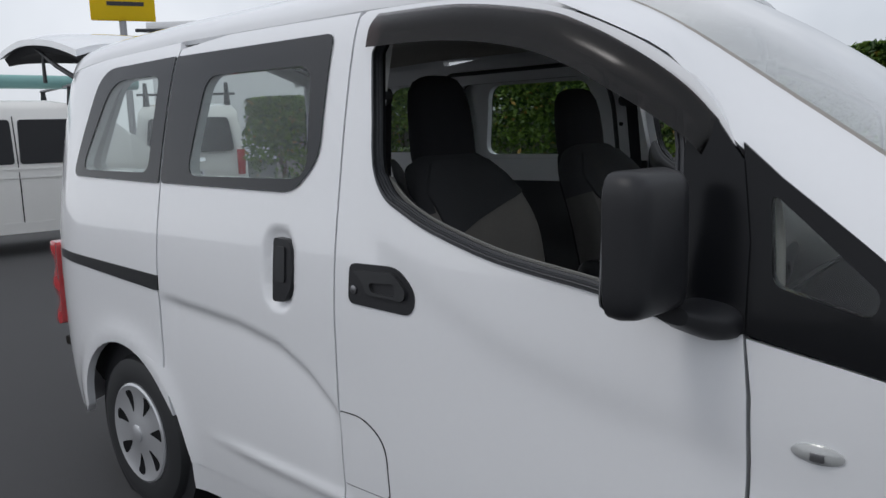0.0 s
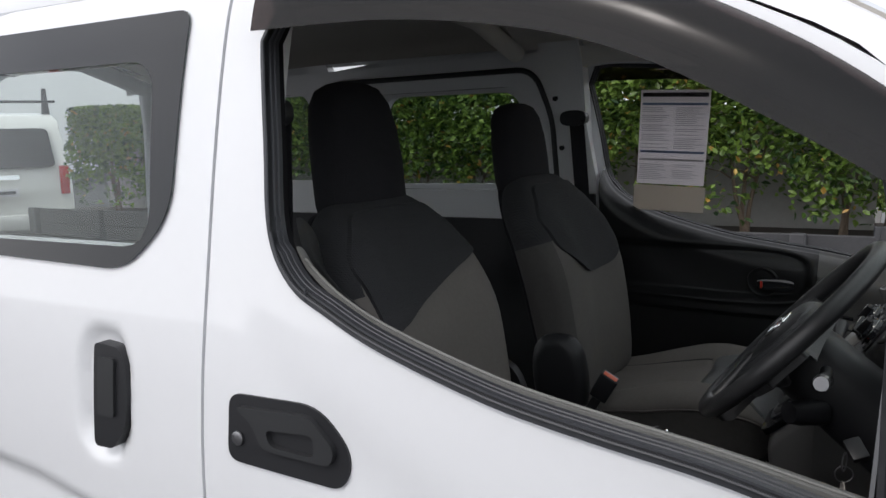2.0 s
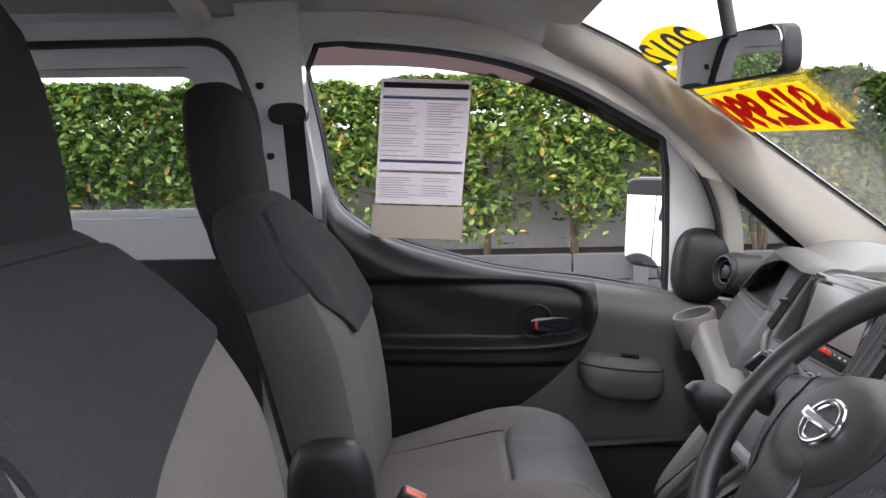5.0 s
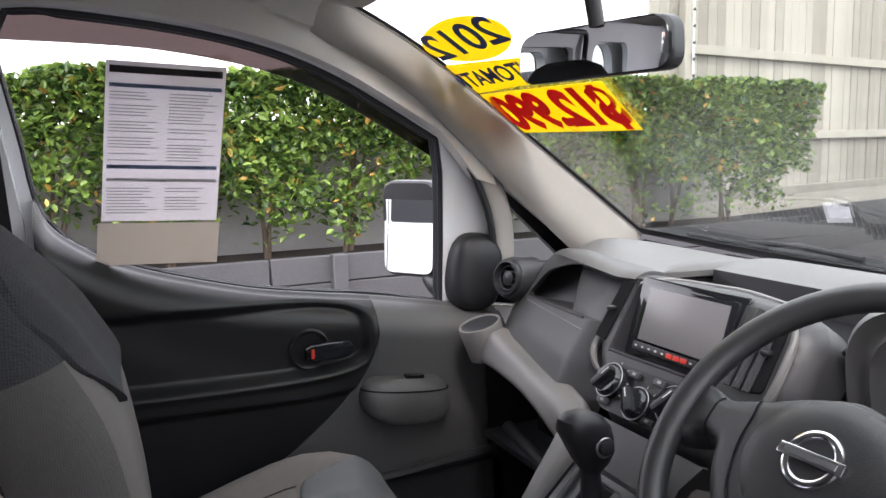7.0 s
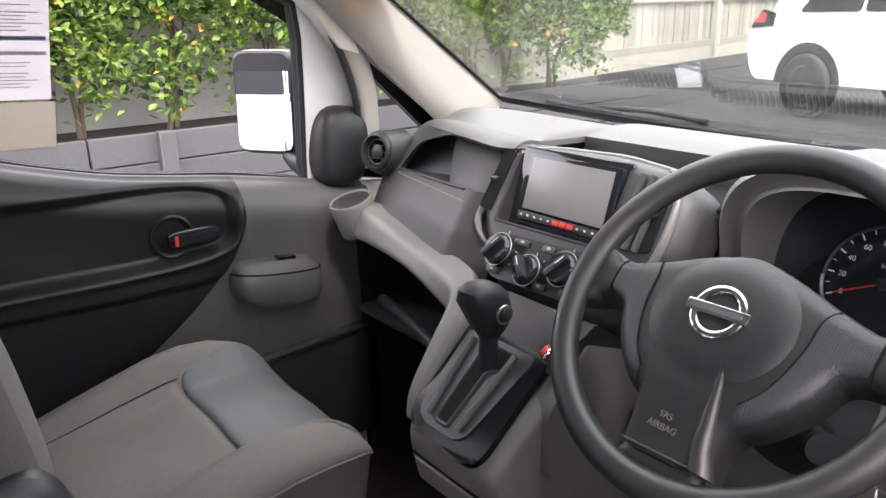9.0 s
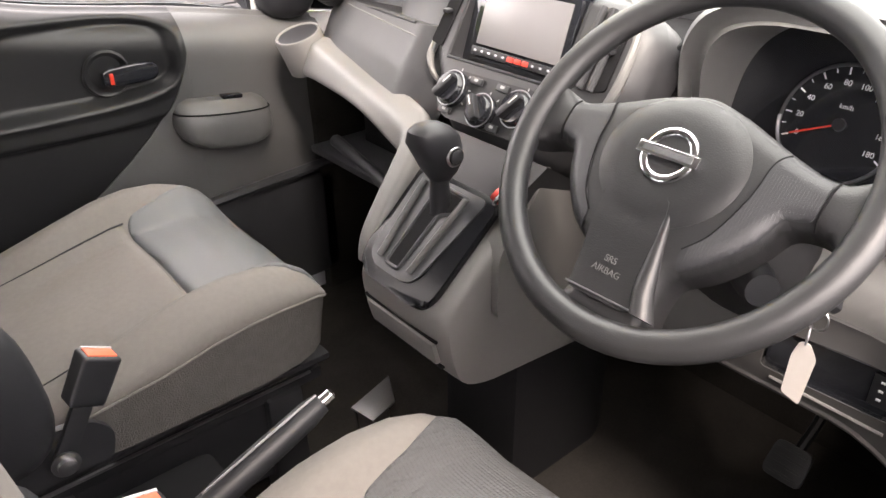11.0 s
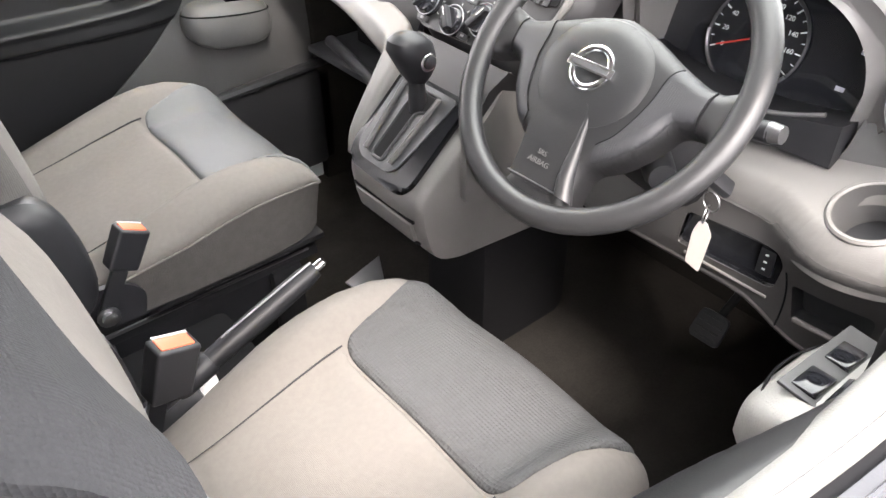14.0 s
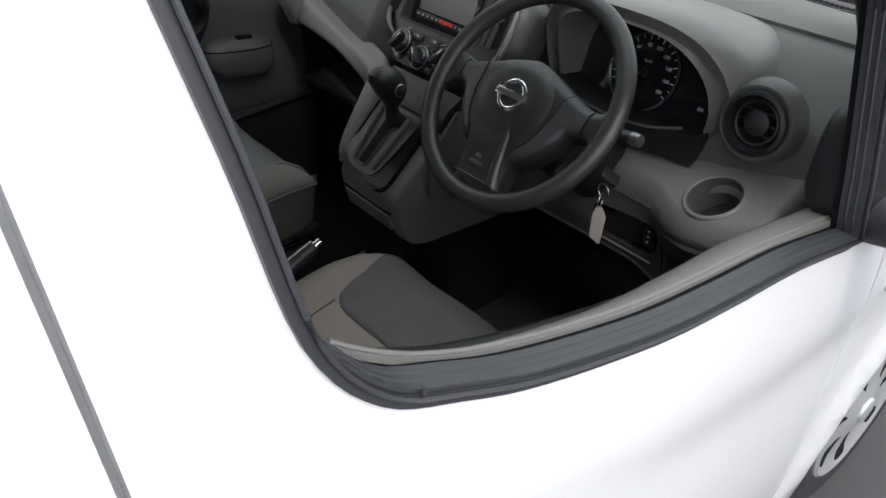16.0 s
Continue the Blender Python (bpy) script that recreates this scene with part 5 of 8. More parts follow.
def on_stack(y, v, out=0.0):
    """A point over the leaning face of the centre stack: y across the van, v up the face."""
    return STACK_O + STACK_UP * v + Vector((0, y, 0)) + STACK_OUT * out


def make_dashboard():
    d = thing("dashboard", "dark grey moulded plastic dashboard with a tall centre stack", "dashboard")
    # padded top, from its rear lip to the foot of the windscreen
    def top(u, v):
        e = screen_at(0.985, v, 0.02)
        y = 0.715 * v
        lip = float(np.interp(y, [-0.72, -0.20, -0.185, 0.205, 0.222, 0.72], [1.24, 1.24, 1.175, 1.180, 1.082, 1.178]))
        k = max(0.0, (y - 0.50) / 0.20) ** 2
        lip += 0.05 * k
        x = lip + (e.x - 0.01 - lip) * u
        z = 1.206 + (min(e.z, 1.2) - 0.03 - 1.206) * u ** 1.6 + 0.016 * math.sin(min(1, u * 2.2) * math.pi / 2) - 0.012 * (1 - u) ** 6 - 0.045 * k * (1 - u) ** 1.5
        return Vector((x, y, z))
    us, vs = list(np.linspace(0, 1, 16)), sorted(list(np.linspace(-1, 1, 41)) + [-0.2797, -0.2587, 0.2867, 0.3105])
    part("top_pad", grid(top, us, vs, lambda u, v: top(u, v) - Vector((0, 0, 0.010))), PADTOP, d, "grey textured dash top")
    # demister slots near the glass
    for k in range(92):
        y = -0.62 + 1.08 * k / 91
        p = top(0.77, y / 0.715)
        part("demister_slot", box((0.046, 0.0070, 0.004), Matrix.Translation(p + Vector((0, 0, 0.002))), 0.0), GAP, d)
    part("demister_edge", tube([top(0.70, v) + Vector((0, 0, 0.001)) for v in np.linspace(-0.95, 0.55, 25)], 0.003, 6), BLACK, d)
    part("chassis_tag", box((0.044, 0.052, 0.001), Matrix.Translation(top(0.75, 0.355) + Vector((0, 0, 0.006)))), WHITEPAPER, d, "white paper tag")

    # passenger face with an open pocket
    def face(y, z, dd):
        x = 1.030 + 0.236 * (y - 0.577) + float(np.interp(z, [0.93, 1.0, 1.06, 1.11, 1.15, 1.178, 1.190, 1.196], [-0.085, -0.065, -0.035, 0.0, 0.030, 0.052, 0.066, 0.085]))
        k = max(0.0, (y - 0.50) / 0.20) ** 2
        return (x + dd + 0.05 * k + 0.9 * max(0.0, 0.262 - y) ** 1.2, y, z - 0.045 * k * min(1.0, max(0.0, (z - 1.05) / 0.14)))
    hole = rounded([(0.572, 1.106), (0.532, 1.160), (0.428, 1.188), (0.20, 1.190), (0.20, 1.124), (0.30, 1.120), (0.40, 1.115)], [0.014, 0.03, 0.03, 0.01, 0.01, 0.02, 0.02])
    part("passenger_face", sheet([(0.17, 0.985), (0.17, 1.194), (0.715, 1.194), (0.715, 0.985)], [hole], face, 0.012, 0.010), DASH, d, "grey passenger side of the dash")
    step = lambda z: 0.392 + 0.92 * (z - 1.12)

    def back_of(u, z):
        y = min(0.605, max(0.18, step(z) + u))
        k = 0.026 + 0.050 / (1 + math.exp(-u / 0.002)) - 0.045 * min(1.0, max(0.0, (y - 0.47) / 0.12))
        return Vector(face(y, z, k))
    part("pocket", grid(lambda u, v: back_of(u, v), [-0.24, -0.16, -0.10, -0.05, -0.02, -0.006, -0.003, -0.001, 0.001, 0.003, 0.006, 0.02, 0.05, 0.09, 0.13, 0.18, 0.23], list(np.linspace(1.08, 1.192, 8)), lambda u, v: back_of(u, v) + Vector((0.01, 0, 0))), DARKTRIM, d, "open dash pocket in two depths", 30)
    # rolled brow between the face and the padded top

    def brow(u, y):
        a, b = Vector(face(y, 1.189, -0.001)), top(0.0, y / 0.715) + Vector((0.004, 0, 0.001))
        return a.lerp(b, u) + Vector((-0.004, 0, 0.007)) * math.sin(u * math.pi)
    part("brow", grid(brow, list(np.linspace(0, 1, 8)), list(np.linspace(0.222, 0.714, 40)), lambda u, v: brow(u, v) + Vector((0.004, 0, -0.006))), LINING, d, "grey rolled edge over the pocket", 60)
    part("pocket_floor", grid(lambda u, v: Vector(face(v, 1.106 + 0.035 * (0.576 - v) - 0.006 - 0.003 * u, 0.004 + 0.09 * u)), [0, 1], list(np.linspace(0.19, 0.59, 9)), lambda u, v: Vector(face(v, 1.106 + 0.035 * (0.576 - v) - 0.006 - 0.003 * u, 0.004 + 0.09 * u)) - Vector((0, 0, 0.01))), DARKTRIM, d)
    split = next(i for i, p in enumerate(hole) if p[0] < 0.21)
    rest = max(i for i, p in enumerate(hole) if p[0] < 0.21)
    part("pocket_rim", tube([face(p[0], p[1], -0.001) for p in list(hole[rest + 1:]) + list(hole[:split])], 0.0022, 8), DASH, d)
    # thin pale tube that draws the highlight along the crease
    part("crease_highlight", tube([face(y, 1.100 + 0.015 * (0.57 - y), 0.0003) for y in np.linspace(0.562, 0.262, 14)], 0.0013, 6), GREYTRIM, d)
    # lighter grey than the passenger side, with some haze in the colour
    # driver face
    part("driver_face", sheet([(-0.715, 0.93), (-0.715, 1.188), (-0.10, 1.188), (-0.10, 0.93)], [rounded([(-0.53, 1.0), (-0.53, 1.185), (-0.19, 1.185), (-0.19, 1.0)], 0.04)], lambda y, z, dd: (float(np.interp(z, [0.93, 0.98, 1.04, 1.10, 1.15, 1.172, 1.184, 1.19], [1.035, 1.025, 1.04, 1.085, 1.145, 1.180, 1.212, 1.255])) + dd, y, z), 0.012, 0.012), LINING, d, "grey driver side of the dash")
    # demister tray over the stack
    part("top_tray", box((0.18, 0.36, 0.012), pose(1.12, 0.025, 1.150, 0, 0, 0), 0.004), GAP, d, "dark open tray")
    part("tray_back", grid(lambda u, v: top(0.0, v / 0.715) + Vector((-0.003 - 0.008 * u, 0, 0.001 - 0.05 * u)), [0, 0.5, 1], list(np.linspace(-0.18, 0.20, 14)), lambda u, v: top(0.0, v / 0.715) + Vector((0.002, 0, 0.0 - 0.05 * u))), DARKTRIM, d)
    # round vents at both ends
    for y, z, x in ((0.634, 1.131, 1.022), (-0.612, 1.114, 1.03)):
        a = frame_of((x, y, z), (0.25 if y > 0 else 0.0, -1, 0), (0.2, 0, 1)) @ Matrix.Scale(0.76 if y > 0 else 1.0, 4)
        v = part("round_vent", lathe([(0.030, -0.03), (0.052, -0.03), (0.054, 0.0), (0.050, 0.012), (0.044, 0.014), (0.041, 0.004), (0.038, -0.02)], a, 36, True), BLACK, d, "black round air vent")
        if y > 0:
            part("vent_bezel", lathe([(0.050, 0.002), (0.056, 0.000), (0.062, -0.02), (0.066, -0.09), (0.05, -0.09)], a, 36, True), DASH, v, "grey vent surround")
        else:
            part("vent_bezel", lathe([(0.051, 0.004), (0.058, 0.006), (0.064, 0.000), (0.068, -0.03), (0.05, -0.03)], a, 40, True), LINING, v, "grey vent surround")
        part("vent_back", lathe([(0, -0.022), (0.045, -0.022), (0.045, -0.016), (0, -0.016)], a, 28), GAP, v)
        part("vent_ring", ring_bm(0.034, 0.003, a @ Matrix.Translation((0, 0, 0.0)), 32, 8), BLACK, v)
        for q in range(3):
            part("vent_vane", box((0.064, 0.003, 0.012), a @ Matrix.Translation((0, -0.018 + 0.018 * q, -0.008)), 0.001), BLACK, v)
        part("vent_disc", lathe([(0, -0.004), (0.020, -0.004), (0.020, 0.002), (0.009, 0.006), (0, 0.007)], a, 28), BLACK, v)
    # centre stack: a rounded surround with its hood, leaning back
    shape = rounded([(0.219, 0.070), (0.190, 0.097), (0.120, 0.108), (-0.011, 0.113), (-0.110, 0.103), (-0.150, 0.083), (-0.165, 0.040), (-0.160, -0.030), (-0.115, -0.095), (-0.085, -0.135), (0.120, -0.135), (0.160, -0.090), (0.190, -0.060), (0.222, -0.010)], [0.02, 0.03, 0.04, 0.04, 0.03, 0.03, 0.03, 0.03, 0.03, 0.02, 0.02, 0.03, 0.03, 0.04])
    rim_off = edge_distance(shape)

    def shell(y, v, dd):
        """The surround: flat in its middle, rolled over at its edge; hooded above."""
        e = max(0.0, 1 - rim_off(y, v) / 0.030)
        return on_stack(y, v, 0.004 - 0.034 * e ** 2.4 - dd)
    opening = rounded([(0.168, 0.084), (-0.045, 0.090), (-0.052, -0.030), (0.160, -0.034)], 0.010)
    stack = part("radio_surround", sheet(shape, [opening], shell, 0.045, 0.010), DASH, d, "charcoal centre stack", 60)
    ledge_line = [shell(p[0], p[1], 0.0) + STACK_OUT * 0.001 for p in rounded([(0.214, 0.072), (0.188, 0.095), (0.120, 0.106), (-0.011, 0.111), (-0.110, 0.101)], 0.02)[6:]]
    part("hood_edge", tube(ledge_line, 0.004, 8), HOODHAZE, d)
    for p0, p1 in (((0.172, 0.086), (-0.047, 0.092)), ((-0.047, 0.092), (-0.054, -0.030)), ((0.163, -0.034), (-0.054, -0.032)), ((0.172, 0.086), (0.163, -0.034))):
        part("opening_edge", tube([on_stack(p0[0] + (p1[0] - p0[0]) * k, p0[1] + (p1[1] - p0[1]) * k, 0.004) for k in (0, 0.5, 1)], 0.0022, 6), BLACK, d)
    hm = frame_of((0.977, 0.052, 1.152), (0, -1, 0), (0.31, 0, 0.951))
    unit = part("head_unit", box((0.212, 0.128, 0.030), hm @ Matrix.Translation((-0.004, -0.006, -0.018)), 0.004), GLOSSBLACK, d, "double-height touchscreen radio")
    part("screen_frame", prism(rounded([(-0.092, -0.058), (0.092, -0.058), (0.092, 0.050), (-0.092, 0.050)], 0.004), 0.006, hm @ Matrix.Translation((0, 0, -0.004)), 0.002), GLOSSBLACK, unit)
    part("screen", box((0.160, 0.080, 0.002), hm @ Matrix.Translation((0, 0.003, 0.0028)), 0.0008), SCREEN, unit, "grey blank touchscreen")
    part("button_strip", box((0.172, 0.012, 0.004), hm @ Matrix.Translation((0, -0.047, 0.003)), 0.0015), BLACK, unit)
    for k in range(12):
        red = k in (5, 6, 7)
        part("radio_button", box((0.0118 if red else 0.004, 0.0070 if red else 0.003, 0.0015), hm @ Matrix.Translation((-0.077 + 0.0145 * k, -0.0465, 0.0055)), 0.0006), RED if red else INK, unit)
    # tall vents beside the radio, with a bright blade outside
    for k, y0 in ((1, 0.192), (-1, -0.110)):
        slot = rounded([(y0 + k * 0.012, 0.078), (y0 - k * 0.014, 0.080), (y0 - k * 0.010, -0.024), (y0 + k * 0.016, -0.020)], 0.006)
        vent = part("side_vent", sheet(slot, [], lambda y, v, dd: on_stack(y, v, 0.0062 - dd), 0.004, 0.03), GAP, d, "black upright air vent")
        part("vent_tab", box((0.012, 0.012, 0.006), Matrix.Translation(on_stack(y0 + k * 0.002, 0.028, 0.011)), 0.002), BLACK, vent)
        part("trim_blade", tube([shell(y0 + k * a, v, 0.0) + STACK_OUT * 0.002 for a, v in catmull([(0.016, 0.074), (0.027, 0.048), (0.030, 0.0), (0.024, -0.034), (0.008, -0.058), (-0.010, -0.072)], 5)], [0.0025 + 0.004 * math.sin(math.pi * i / 25) for i in range(26)], 8), GREYTRIM, d, "light grey blade beside the vent")
    for k in range(3):
        part("stack_fin", tube([on_stack(-0.075 - 0.016 * k, v, 0.010) for v in np.linspace(-0.025, 0.080, 8)], 0.005, 8), DARKTRIM, d)
    # heater panel: three dials
    panel = part("heater_panel", sheet(rounded([(0.146, -0.050), (-0.058, -0.044), (-0.058, -0.100), (-0.040, -0.116), (0.120, -0.120), (0.146, -0.100)], 0.012), [], lambda y, v, dd: on_stack(y, v, 0.0075 - dd), 0.006, 0.05), DOORBLACK, d, "black heater control panel")
    for y, v, r in ((0.117, -0.078, 0.0255), (0.047, -0.094, 0.0235), (-0.014, -0.076, 0.0255)):
        km = frame_of(on_stack(y, v, 0.0075), (0, -1, 0), STACK_UP)
        dial = part("dial", lathe([(0, 0.0), (r, 0.0), (r, 0.010), (r * 0.86, 0.016), (r * 0.8, 0.018), (0, 0.018)], km, 30), GLOSSBLACK, panel, "black heater dial")
        part("dial_ring", ring_bm(r * 1.01, 0.0009, km @ Matrix.Translation((0, 0, 0.010)), 30, 6), STEEL, dial)
        part("dial_grip", box((0.011, r * 1.6, 0.014), km @ Matrix.Translation((0, 0, 0.022)) @ Matrix.Rotation(radians(-35 if r > 0.025 else 40), 4, "Z"), 0.003), BLACK, dial)
        part("dial_mark", box((0.0012, r * 0.6, 0.0006), km @ Matrix.Translation((0, 0, 0.0292)) @ Matrix.Rotation(radians(-35 if r > 0.025 else 40), 4, "Z") @ Matrix.Translation((0, r * 0.4, 0))), WHITEINK, dial)
        for k in range(7):
            a = radians(-120 + 40 * k)
            part("dial_tick", box((0.0015, 0.004, 0.0006), km @ Matrix.Rotation(a, 4, "Z") @ Matrix.Translation((0, r * 1.18, 0.001))), SYMBOL, panel)
    for y, v in ((0.080, -0.057), (0.028, -0.055), (0.118, -0.109), (0.018, -0.110), (-0.030, -0.105)):
        bmx = frame_of(on_stack(y, v, 0.0075), (0, -1, 0), STACK_UP)
        part("heater_button", box((0.024, 0.010, 0.005), bmx @ Matrix.Translation((0, 0, 0.002)), 0.002), DARKTRIM, panel)
        part("symbol", box((0.007, 0.004, 0.0005), bmx @ Matrix.Translation((0, 0.001, 0.0048))), SYMBOL, panel)
    part("stack_foot", loft([[on_stack(y, v, o) for y, v, o in ((-0.090, -0.130, 0.000), (0.125, -0.130, 0.000), (0.125, -0.130, -0.060), (-0.090, -0.130, -0.060))], [Vector(q) for q in ((0.862, -0.075, 0.985), (0.862, 0.135, 0.985), (0.98, 0.135, 0.94), (0.98, -0.075, 0.94))], [Vector(q) for q in ((0.840, -0.070, 0.945), (0.840, 0.135, 0.945), (0.98, 0.135, 0.90), (0.98, -0.070, 0.90))]]), DASH, d, "charcoal foot of the centre stack")
    # left cup holder and the arm that sweeps from it to the console
    cup = frame_of((0.955, 0.640, 1.036), (0, -1, 0), (0.95, 0, 0.30))
    ch = part("cup_holder", lathe([(0.036, -0.07), (0.042, -0.07), (0.047, 0.0), (0.045, 0.004), (0.041, 0.004), (0.038, -0.004), (0.034, -0.065)], cup, 36), GREYTRIM, d, "grey cup holder")
    # black liner and floor put the cup's inner shade into colour
    part("cup_shade_liner", lathe([(0.0402, 0.0015), (0.0408, 0.0015), (0.0372, -0.06), (0.0366, -0.06)], cup, 32), BLACK, ch)
    part("cup_floor", lathe([(0, -0.024), (0.0392, -0.024), (0.0395, -0.014), (0, -0.016)], cup, 28), GAP, ch)
    # beam sections: crest, rear top, lower front, lower rear
    arm = [((0.985, 0.700, 1.000), (1.020, 0.700, 1.006), (0.968, 0.695, 0.955), (1.030, 0.700, 0.950)),
           ((0.955, 0.600, 1.028), (1.004, 0.610, 1.034), (0.930, 0.590, 0.966), (1.010, 0.610, 0.960)),
           ((0.936, 0.520, 1.030), (0.988, 0.530, 1.034), (0.910, 0.510, 0.976), (0.990, 0.530, 0.965)),
           ((0.898, 0.345, 1.019), (0.945, 0.350, 1.030), (0.877, 0.345, 0.984), (0.950, 0.350, 0.965)),
           ((0.862, 0.205, 1.010), (0.903, 0.195, 1.029), (0.848, 0.205, 0.966), (0.925, 0.195, 0.955)),
           ((0.845, 0.168, 0.998), (0.882, 0.146, 1.024), (0.842, 0.166, 0.955), (0.915, 0.150, 0.945)),
           ((0.822, 0.160, 0.970), (0.848, 0.124, 0.994), (0.838, 0.158, 0.930), (0.890, 0.122, 0.930)),
           ((0.785, 0.156, 0.923), (0.797, 0.120, 0.934), (0.812, 0.154, 0.890), (0.845, 0.118, 0.890)),
           ((0.748, 0.150, 0.872), (0.754, 0.118, 0.878), (0.780, 0.150, 0.842), (0.800, 0.116, 0.842)),
           ((0.737, 0.143, 0.835), (0.738, 0.116, 0.838), (0.766, 0.143, 0.805), (0.772, 0.116, 0.805))]
    lines = [catmull([q[i] for q in arm], 4) for i in range(4)]
    rings = []
    for crest_p, rear_p, low_p, back_p in zip(*[[Vector(p) for p in line] for line in lines]):
        ring = []
        for t in (2 * math.pi * k / 32 for k in range(32)):
            a, b = math.cos(t), math.sin(t)
            q = (abs(a) ** 5 + abs(b) ** 5) ** (-1 / 5)
            a, b = 0.5 + 0.5 * a * q, 0.5 + 0.5 * b * q
            ring.append(low_p.lerp(back_p, a).lerp(crest_p.lerp(rear_p, a), b))
        rings.append(ring)
    bm = loft(rings)
    part("sweep_arm", bm, GREYTRIM, d, "light grey sweeping dash arm", 60)
    # solid near-black box for the shade below the arm
    part("shelf_shade_block", box((0.24, 0.40, 0.20), Matrix.Translation((1.20, 0.42, 0.86)), 0.01), GAP, d)
    part("shelf_edge", tube([(1.02, 0.64, 0.80), (0.99, 0.45, 0.79), (0.95, 0.25, 0.78), (0.90, 0.15, 0.77)], 0.014, 10), DARKTRIM, d, "black parcel shelf edge")
    part("shelf", box((0.25, 0.52, 0.015), Matrix.Translation((1.10, 0.41, 0.785)), 0.004), DARKTRIM, d)
    # right cup holder on its ledge
    front_y = [-0.72, -0.70, -0.675, -0.64, -0.60, -0.56, -0.53, -0.49, -0.44, -0.34, -0.10]
    front_x = [0.950, 0.932, 0.918, 0.911, 0.911, 0.922, 0.938, 0.957, 0.966, 0.970, 0.972]
    smooth = catmull(list(zip(front_y, front_x)), 6)
    front = lambda y: float(np.interp(y, [p[0] for p in smooth], [p[1] for p in smooth]))
    plan = [(1.06, -0.33), (1.06, -0.72)] + [(front(y), y) for y in np.linspace(-0.718, -0.335, 34)]
    near = edge_distance(plan)
    well = [(0.970 + 0.0455 * math.cos(a), -0.604 + 0.0455 * math.sin(a)) for a in np.linspace(0, 2 * math.pi, 41)[:-1]]
    lg = part("cup_ledge", sheet(plan, [well], lambda x, y, dd: (x, y, 1.001 - 0.18 * (y + 0.605) + 0.40 * (x - 0.972) - 0.022 * max(0.0, 1 - near(x, y) / 0.020) ** 2.2 - dd), 0.030, 0.006), GREYTRIM, d, "grey ledge with a round cup holder", 60)
    rc = frame_of((0.970, -0.604, 1.0015), (0, -1, 0.18), (1, 0, 0.40)) @ Matrix.Diagonal((1.08, 1.08, 1, 1))
    part("cup_rim", lathe([(0.0405, -0.006), (0.0405, 0.0005), (0.042, 0.0025), (0.045, 0.0025), (0.0475, 0.0), (0.0475, -0.004)], rc, 40, True), GREYTRIM, lg)
    # wall and floor darker than the ledge, for shade down the well
    part("cup_wall", lathe([(0.0418, 0.0), (0.0405, 0.0), (0.037, -0.062), (0.039, -0.064)], rc, 36, True), LINING, lg, "grey cup holder wall")
    part("cup_floor", lathe([(0, -0.062), (0.040, -0.062), (0.040, -0.058), (0, -0.058)], rc, 30), DARKTRIM, lg)
    # upright fascia under the ledge, with a coin pocket and a switch recess let into it
    crest = lambda y: 0.978 - 0.18 * (y + 0.605) + 0.40 * (front(y) - 0.972)

    def fascia(y, z, dd):
        k = min(1.0, max(0.0, (crest(y) - z) / 0.10))
        k = k * k * (3 - 2 * k)
        return (front(y) + (0.948 - front(y)) * k + 0.10 * max(0.0, 0.86 - z) - 0.004 + 0.010 * max(0.0, 1 - (crest(y) - z) / 0.012) ** 2 + dd, y, z)
    foot_y, foot_z = [-0.715, -0.60, -0.56, -0.535, -0.49, -0.41, -0.10], [0.785, 0.785, 0.79, 0.806, 0.822, 0.822, 0.816]
    outline = [(y, crest(y)) for y in np.linspace(-0.715, -0.10, 40)] + [(y, float(np.interp(y, foot_y, foot_z))) for y in np.linspace(-0.10, -0.715, 30)]
    coin = rounded([(-0.340, 0.985), (-0.495, 0.988), (-0.520, 0.970), (-0.512, 0.940), (-0.340, 0.925)], [0.012, 0.016, 0.014, 0.016, 0.012])
    recess = rounded([(-0.385, 0.893), (-0.530, 0.914), (-0.541, 0.902), (-0.533, 0.853), (-0.385, 0.845)], [0.008, 0.008, 0.008, 0.012, 0.008])
    bin_hole = rounded([(-0.556, 0.880), (-0.66, 0.892), (-0.66, 0.830), (-0.566, 0.822)], 0.010)
    # darker than the ledge: the upright face's shade is in its colour
    low = part("lower_panel", sheet(outline, [coin, recess, bin_hole], fascia, 0.012, 0.010), FASCIASHADE, d, "grey lower dash panel", 60)
    for name, loop, deep, mat, word in (("coin_pocket", coin, 0.022, LINING, "shallow open pocket under the ledge"), ("switch_recess", recess, 0.010, GLOSSBLACK, "black switch panel"), ("door_bin", bin_hole, 0.030, DARKTRIM, "open bin at the end of the dash")):
        wall = [[Vector(fascia(p[0], p[1], k)) for p in loop] for k in (0.002, deep)]
        part(name, join(loft(wall, True, False), sheet(loop, [], lambda y, z, dd: fascia(y, z, deep + dd), 0.004, 0.03)), mat, low, word, 30)
    part("pocket_lip", tube([fascia(y, 0.8405 - 0.004, -0.001) for y in np.linspace(-0.40, -0.528, 8)], 0.0022, 6), GREYTRIM, low)
    part("bin_lip", tube([fascia(y, 0.828 + 0.06 * (-0.57 - y), -0.002) for y in np.linspace(-0.57, -0.655, 6)], 0.004, 8), GREYTRIM, low)
    part("panel_seam", tube([fascia(-0.547 - 0.020 * k * (1 - k), 0.895 - 0.105 * k, 0.0) for k in np.linspace(0, 1, 9)], 0.0015, 6), GAP, low)
    part("level_switch", box((0.006, 0.022, 0.040), pose(0.953, -0.512, 0.882, 0, 0, 0), 0.002), BLACK, low)
    for dz in (-0.011, 0.0, 0.011):
        part("switch_mark", box((0.0012, 0.0045, 0.0025), pose(0.9496, -0.512, 0.883 + dz, 0, 0, 0)), WHITEINK, low)
